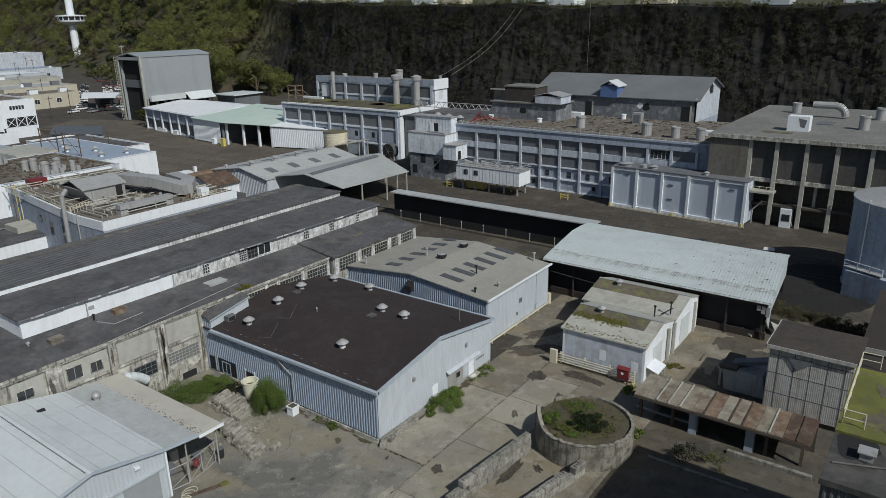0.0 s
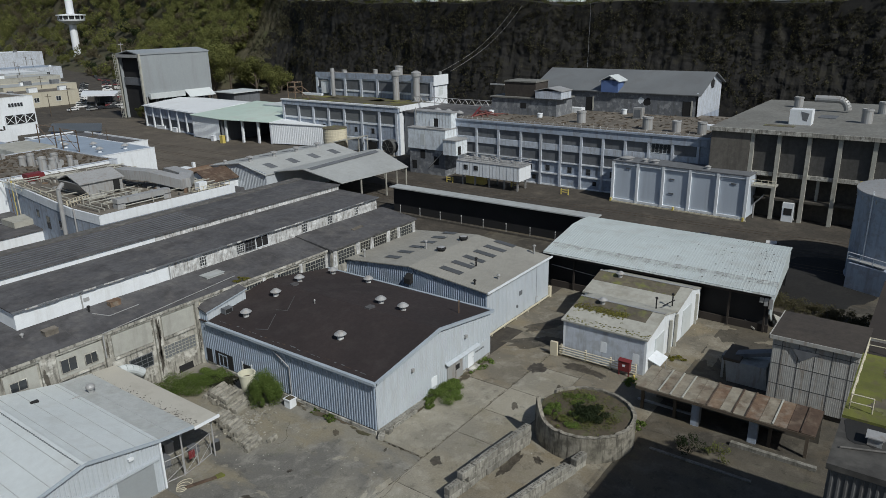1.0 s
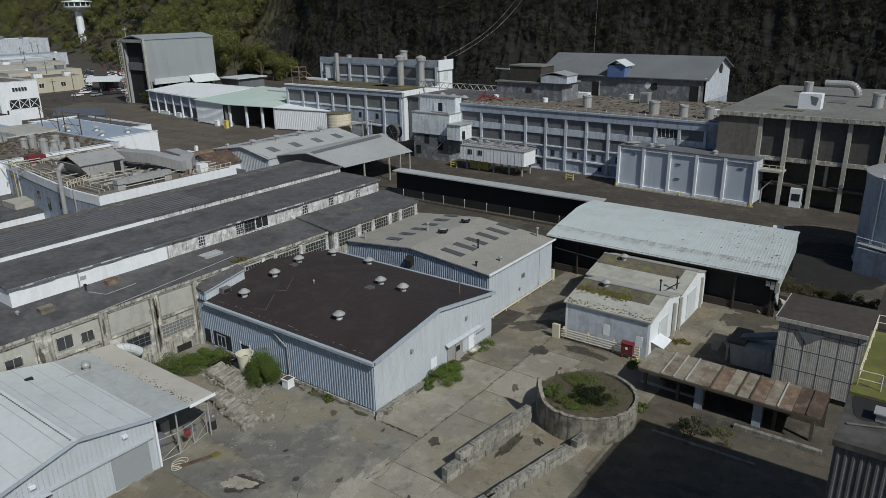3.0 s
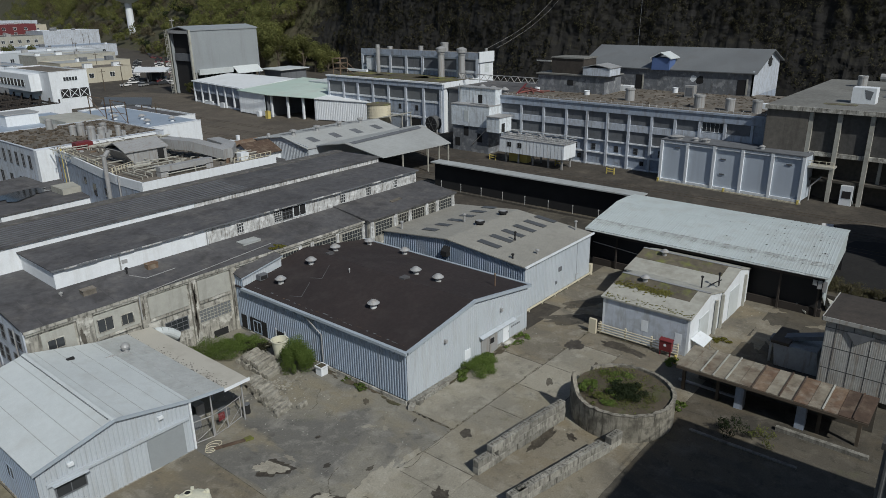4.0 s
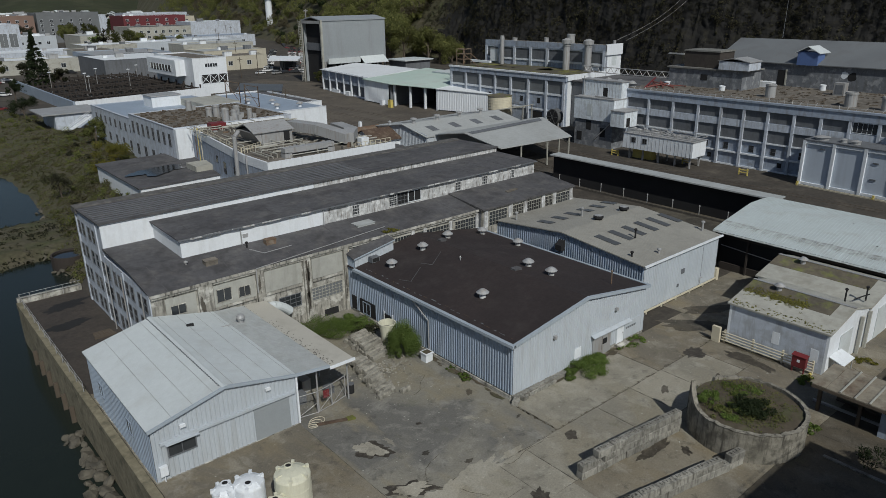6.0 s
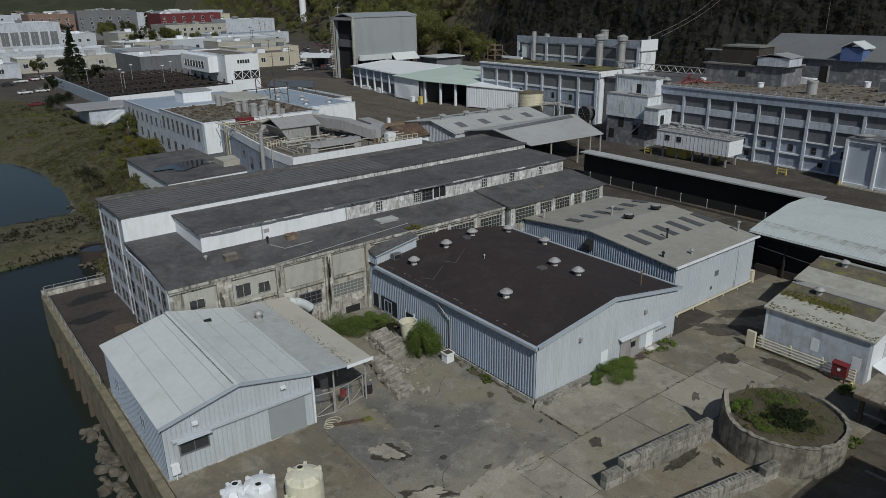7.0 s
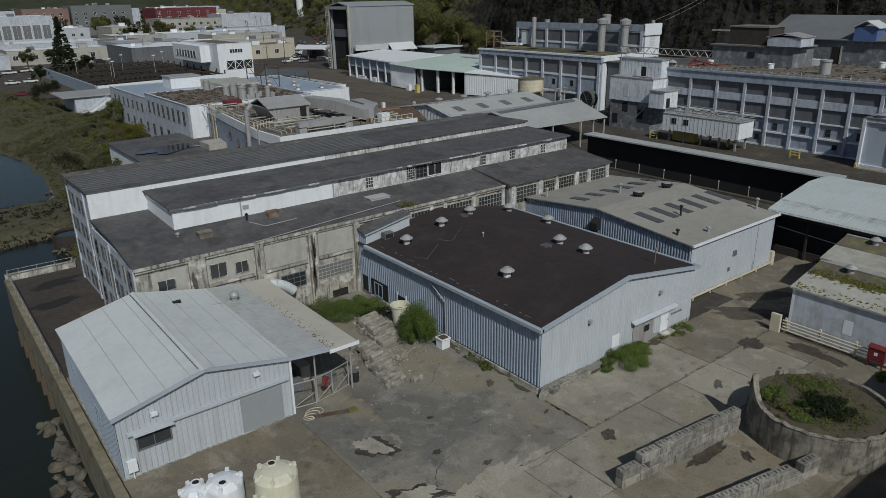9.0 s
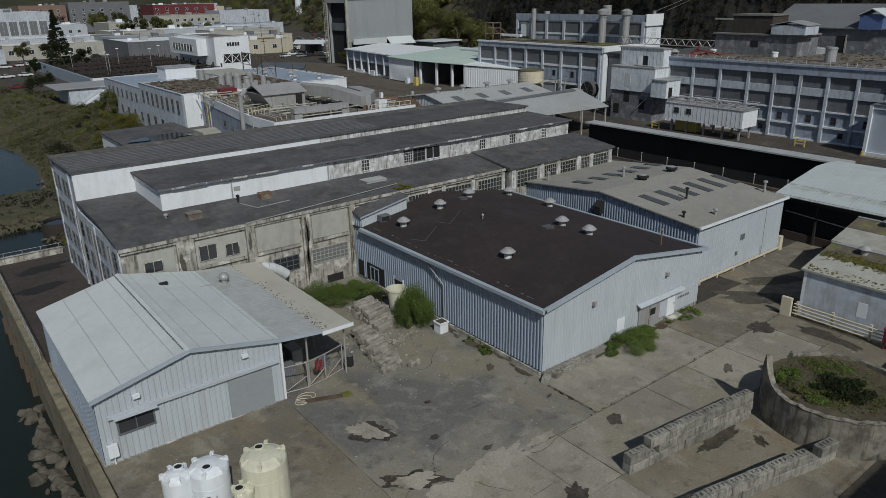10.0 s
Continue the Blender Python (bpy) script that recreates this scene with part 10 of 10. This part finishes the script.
def slab_surface(name, *cols):
    """Worn concrete over the whole yard: wide drifts of tone, cloudy stains, scuffs, algae and grit; cols: main, dark, warm, pale."""
    m = bpy.data.materials.new(name)
    m.use_nodes = True
    N, L = m.node_tree.nodes, m.node_tree.links
    b = N["Principled BSDF"]
    tc = N.new("ShaderNodeTexCoord")

    def field(scale, detail, lo, hi, top=1.0, rough=0.6, stretch=None, dist=0.0):
        n, g = N.new("ShaderNodeTexNoise"), N.new("ShaderNodeMapRange")
        n.inputs["Scale"].default_value, n.inputs["Detail"].default_value, n.inputs["Roughness"].default_value, n.inputs["Distortion"].default_value = scale, detail, rough, dist
        src = tc.outputs["Object"]
        if stretch:
            mp = N.new("ShaderNodeMapping")
            mp.inputs["Scale"].default_value, mp.inputs["Rotation"].default_value = stretch, (0, 0, 0.5)
            L.new(src, mp.inputs[0])
            src = mp.outputs[0]
        L.new(src, n.inputs["Vector"])
        g.inputs[1].default_value, g.inputs[2].default_value, g.inputs[4].default_value = lo, hi, top
        L.new(n.outputs[0], g.inputs[0])
        return g.outputs[0]

    def over(fac, low, col, mode="MIX"):
        x = N.new("ShaderNodeMix")
        x.data_type, x.blend_type = "RGBA", mode
        L.new(fac, x.inputs[0])
        for sock, v in ((x.inputs[6], low), (x.inputs[7], col)):
            if isinstance(v, tuple):
                sock.default_value = (*v, 1)
            else:
                L.new(v, sock)
        return x.outputs[2]

    main, dark, warm, pale = cols
    c = over(field(0.1, 5, 0.44, 0.56, 1.0, 0.55, None, 0.8), main, dark)
    c = over(field(0.2, 6, 0.48, 0.62, 0.8, 0.6, (1.0, 0.45, 1.0), 0.8), c, warm)
    c = over(field(0.5, 9, 0.51, 0.66, 0.7, 0.68, None, 0.4), c, pale)
    c = over(field(0.8, 9, 0.55, 0.66, 0.6, 0.7), c, tuple(k * 0.55 for k in dark))
    c = over(field(2.6, 9, 0.6, 0.7, 0.4, 0.7), c, tuple(min(k * 1.6, 0.6) for k in pale))
    c = over(field(0.33, 8, 0.58, 0.72, 0.45, 0.7), c, (0.115, 0.118, 0.062))
    grit = field(7.0, 6, 0.25, 0.75, 1.0, 0.8)
    gr = N.new("ShaderNodeMapRange")
    gr.inputs[3].default_value, gr.inputs[4].default_value = 0.72, 1.22
    L.new(grit, gr.inputs[0])
    mul = N.new("ShaderNodeMix")
    mul.data_type, mul.blend_type, mul.inputs[0].default_value = "RGBA", "MULTIPLY", 1.0
    L.new(c, mul.inputs[6])
    L.new(gr.outputs[0], mul.inputs[7])
    info, hs, vary = N.new("ShaderNodeObjectInfo"), N.new("ShaderNodeHueSaturation"), N.new("ShaderNodeMapRange")
    vary.inputs[3].default_value, vary.inputs[4].default_value = 0.93, 1.07
    L.new(info.outputs["Random"], vary.inputs[0])
    L.new(vary.outputs[0], hs.inputs["Value"])
    L.new(mul.outputs[2], hs.inputs["Color"])
    L.new(hs.outputs[0], b.inputs["Base Color"])
    b.inputs["Roughness"].default_value, b.inputs["Specular IOR Level"].default_value = 0.85, 0.35
    bp = N.new("ShaderNodeBump")
    bp.inputs["Strength"].default_value, bp.inputs["Distance"].default_value = 0.25, 0.03
    L.new(grit, bp.inputs["Height"])
    L.new(bp.outputs[0], b.inputs["Normal"])
    return m


YARD_MATS = {
    "pale": slab_surface("pale_slab", (0.285, 0.265, 0.215), (0.225, 0.21, 0.172), (0.245, 0.22, 0.165), (0.34, 0.325, 0.275)),
    "mid": slab_surface("stained_slab", (0.215, 0.203, 0.168), (0.14, 0.136, 0.124), (0.232, 0.205, 0.145), (0.275, 0.266, 0.235)),
    "brown": slab_surface("brown_slab", (0.215, 0.192, 0.147), (0.145, 0.13, 0.103), (0.20, 0.167, 0.112), (0.275, 0.256, 0.21)),
    "patch": slab_surface("bare_worn_patch", (0.34, 0.318, 0.26), (0.28, 0.262, 0.215), (0.30, 0.27, 0.205), (0.39, 0.37, 0.315)),
    "dark": slab_surface("dark_slab", (0.085, 0.076, 0.06), (0.052, 0.047, 0.039), (0.10, 0.083, 0.057), (0.135, 0.122, 0.098)),
}


def slab(x0, y0, x1, y1, kind, n, g=0.025):
    """One paving slab with slightly chipped edges."""
    bm = bmesh.new()
    q = random.Random(n)
    ring = []
    for (xa, ya), (xb, yb) in (((x0 + g, y0 + g), (x1 - g, y0 + g)), ((x1 - g, y0 + g), (x1 - g, y1 - g)), ((x1 - g, y1 - g), (x0 + g, y1 - g)), ((x0 + g, y1 - g), (x0 + g, y0 + g))):
        k = max(int(math.hypot(xb - xa, yb - ya) / 0.5), 3)
        for i in range(k):
            f = i / k
            ring.append((xa + (xb - xa) * f + q.gauss(0, 0.014), ya + (yb - ya) * f + q.gauss(0, 0.014), -0.1))
    add_prism(bm, ring, (0, 0, 0.12))
    return part("slab", bm, YARD_MATS[kind], yard)


count = 0
for xs, c, d, kind in (((-0.5, 13.2, 25.8, 33, 41), -5.5, 0.0, "pale"), ((-7.2, -4.3, 4.25, 8.8, 13.5, 19.1, 25.8, 33, 41), -10.4, -5.5, "pale"), ((-4.6, 13.0, 25.8, 41), -18.7, -10.4, "brown")):
    for a, b in zip(xs, xs[1:]):
        count += 1
        slab(a, c, b, 2.4 if d == 0 and a > 18 else d, kind if b < 20 else "brown", count, 0.035 if c > -11 and b < 26 else 0.015)
slab(-7.2, -18.7, -4.6, -10.4, "pale", 40, 0.015)
for c, d in ((-20, -8.5), (-8.5, 8.75), (8.75, 24.6)):
    count += 1
    slab(-26.7, c, -15.3, d, "brown", count)
YARD_MATS["apron"] = M["apron"]
slab(-26.7, 24.65, -20.55, 50.3, "apron", 90, 0.0)
for c, d in ((-20, -8.5), (-8.5, -5.5)):
    count += 1
    slab(-15.3, c, -7.2, d, "pale", count, 0.01)
slab(-15.3, -5.5, -0.5, 0.0, "mid", 41, 0.0)
slab(-15.3, 0.0, 0.0, 24.6, "mid", 42, 0.0)
for a, b, c, d in ((-7.2, 14, -33.6, -18.7), (14, 41, -33.6, -18.7), (41, 61.5, -33.6, -14), (41, 61.5, -14, 24.5)):
    count += 1
    slab(a, c, b, d, "dark", count, 0.01)
STAINS_NEAR = [
        (-0.3, -6.6, 0.42, "wet", 1.3, 0.4), (18.6, -5.7, 0.85, "wet", 1.4, 0.1), (21.0, -9.3, 0.7, "wet", 2.4, 1.5), (20.9, -11.6, 0.5, "wet", 1.8, 1.4), (10.9, -7.6, 0.35, "dark", 1.8, 0.5),
        (-9.0, -5.2, 0.75, "patch", 3.4, 0.1), (-5.3, -5.2, 0.32, "patch", 3.0, 0.0), (-12.2, -5.5, 0.9, "patch", 2.0, 0.2), (-13.0, 2.1, 0.95, "wet", 1.5, 2.4), (-13.1, 2.2, 0.75, "patch", 1.7, 1.9), (-13.5, -3.4, 0.7, "wet", 2.2, 2.6), (-13.4, -3.5, 0.65, "patch", 1.8, 2.6),
]
STAINS_FAR = [
        (-7.6, -10.0, 0.6, "wet", 1.7, 0.8), (-2.0, 3.2, 0.26, "dark", 2.0, 0.9), (-8.2, 2.4, 0.17, "wet", 1.4, 0.2), (-10.2, -1.0, 0.2, "dark", 1.6, 0.3), (2.6, -11.9, 0.45, "wet", 3.6, 0.0), (4.5, -13.6, 0.3, "wet", 1.7, 1.0),
        (-24.4, 41, 1.0, "rubber", 2.1, 0.2), (-23.4, 46.5, 1.0, "rubber", 2.4, 0.3), (-23.0, 30.5, 0.8, "rubber", 1.7, 0.9), (33.0, -20.0, 1.4, "brown", 2.4, 0.2), (36.5, -17.6, 1.0, "brown", 2.2, 0.5), (24.0, -3.0, 1.3, "dark", 2.6, 2.3), (28.5, -1.6, 0.9, "dark", 3.0, 2.6), (16.0, -9.6, 0.35, "dark", 2.0, 0.3),
]
for i, (x, y, r, m, st, tn) in enumerate(STAINS_NEAR + STAINS_FAR):
    z = 0.022 if m != "patch" else 0.034
    tagged(part("patch", blob(x, y, r, z + 0.0004 * i, i + 1, st, tn, 110, 0.62), YARD_MATS.get(m, m), yard), "damp stain" if m == "wet" else "worn concrete patch")
crack = bmesh.new()
rng = random.Random(6)
for sx, sy, ang, n in ((-8, -5, 200, 9), (-10, -7.5, 120, 8), (-13.5, -6, 30, 8), (-7.9, -4.6, 330, 10), (-3, 8, 200, 6), (26, -17.8, 20, 8), (-15, -4.6, 0, 9)):
    x, y, a = sx, sy, ang
    for i in range(n * 2):
        a += rng.gauss(0, 22)
        a = ang + (a - ang) * 0.8
        l = rng.uniform(0.2, 0.5)
        nx, ny = x + l * math.cos(math.radians(a)), y + l * math.sin(math.radians(a))
        w = rng.uniform(0.008, 0.025)
        px, py = -math.sin(math.radians(a)) * w, math.cos(math.radians(a)) * w
        add_prism(crack, [(x - px, y - py, 0.028), (nx - px, ny - py, 0.028), (nx + px, ny + py, 0.028), (x + px, y + py, 0.028)], (0, 0, 0.004))
        x, y = nx, ny
tagged(part("crack", crack, "soil", yard), kind="stuff")
bits = bmesh.new()
for i in range(420):
    x, y = rng.uniform(-26, 40), rng.uniform(-18, 8)
    if i % 3 == 0:
        x, y = rng.gauss(-6, 3), rng.gauss(12, 4)
    if (-0.2 < x < 18.8 and y > -0.2) or (21 < x < 41 and -16 < y < -6) or y > 24 or (-27 < x < -15 and y > 8):
        continue
    s = rng.uniform(0.02, 0.07)
    bmesh.ops.create_cube(bits, size=1, matrix=pose(x, y, 0.03, rng.uniform(0, 40), rng.uniform(0, 40), rng.uniform(0, 180)) @ Matrix.Diagonal((s * 2.0, s, s * 0.6, 1)))
tagged(part("litter", bits, "cream_roof", yard, "small pale rubble and litter"), kind="stuff")
chips = bmesh.new()
for i in range(150):
    x = rng.uniform(-7, 26)
    add_prism(chips, [(x + rng.uniform(-0.12, 0.12), -5.4 + rng.uniform(-0.1, 0.1) * (1.6 if k % 2 else 0.7), 0.021) for k in range(4)], (0, 0, 0.003))
for i in range(60):
    y = rng.uniform(-5.4, -0.5)
    x = -0.6 + rng.gauss(0, 0.05)
    s = rng.uniform(0.03, 0.09)
    add_prism(chips, [(x - s, y, 0.021), (x, y - s * 1.8, 0.021), (x + s, y, 0.021), (x, y + s * 1.8, 0.021)], (0, 0, 0.003))
tagged(part("joint_dirt", chips, "soil", yard, "dirt and chipped edges along joints"), kind="stuff")
# painted dark patch that widens the tank's shadow on the ground
tagged(part("oily_patch", blob(62.0, -25.5, 7.5, 0.024, 8, 1.45, -0.1, 60, 0.25), "black_shade", yard), "near-black ground painted as shade beside a storage tank")
for i in range(12):
    a = rng.uniform(0, 6.28)
    x, y = rng.uniform(24, 40), rng.uniform(-31, -18.5)
    tagged(part("patch", blob(x, y, rng.uniform(0.3, 0.9), 0.023 + 0.0003 * i, 60 + i, rng.uniform(1.2, 2.8), a, 50, 0.8), YARD_MATS[rng.choice(["dark", "brown"])], yard), "stain on the concrete")
for i in range(12):
    a = rng.uniform(0, 6.28)
    x, y = rng.uniform(-15, -1), rng.uniform(-4.5, 8)
    tagged(part("patch", blob(x, y, rng.uniform(0.06, 0.28), 0.023 + 0.0003 * i, 90 + i, rng.uniform(1.2, 3.2), a, 40, 0.9), YARD_MATS[rng.choice(["pale", "mid", "dark"])], yard), "stain on the concrete")
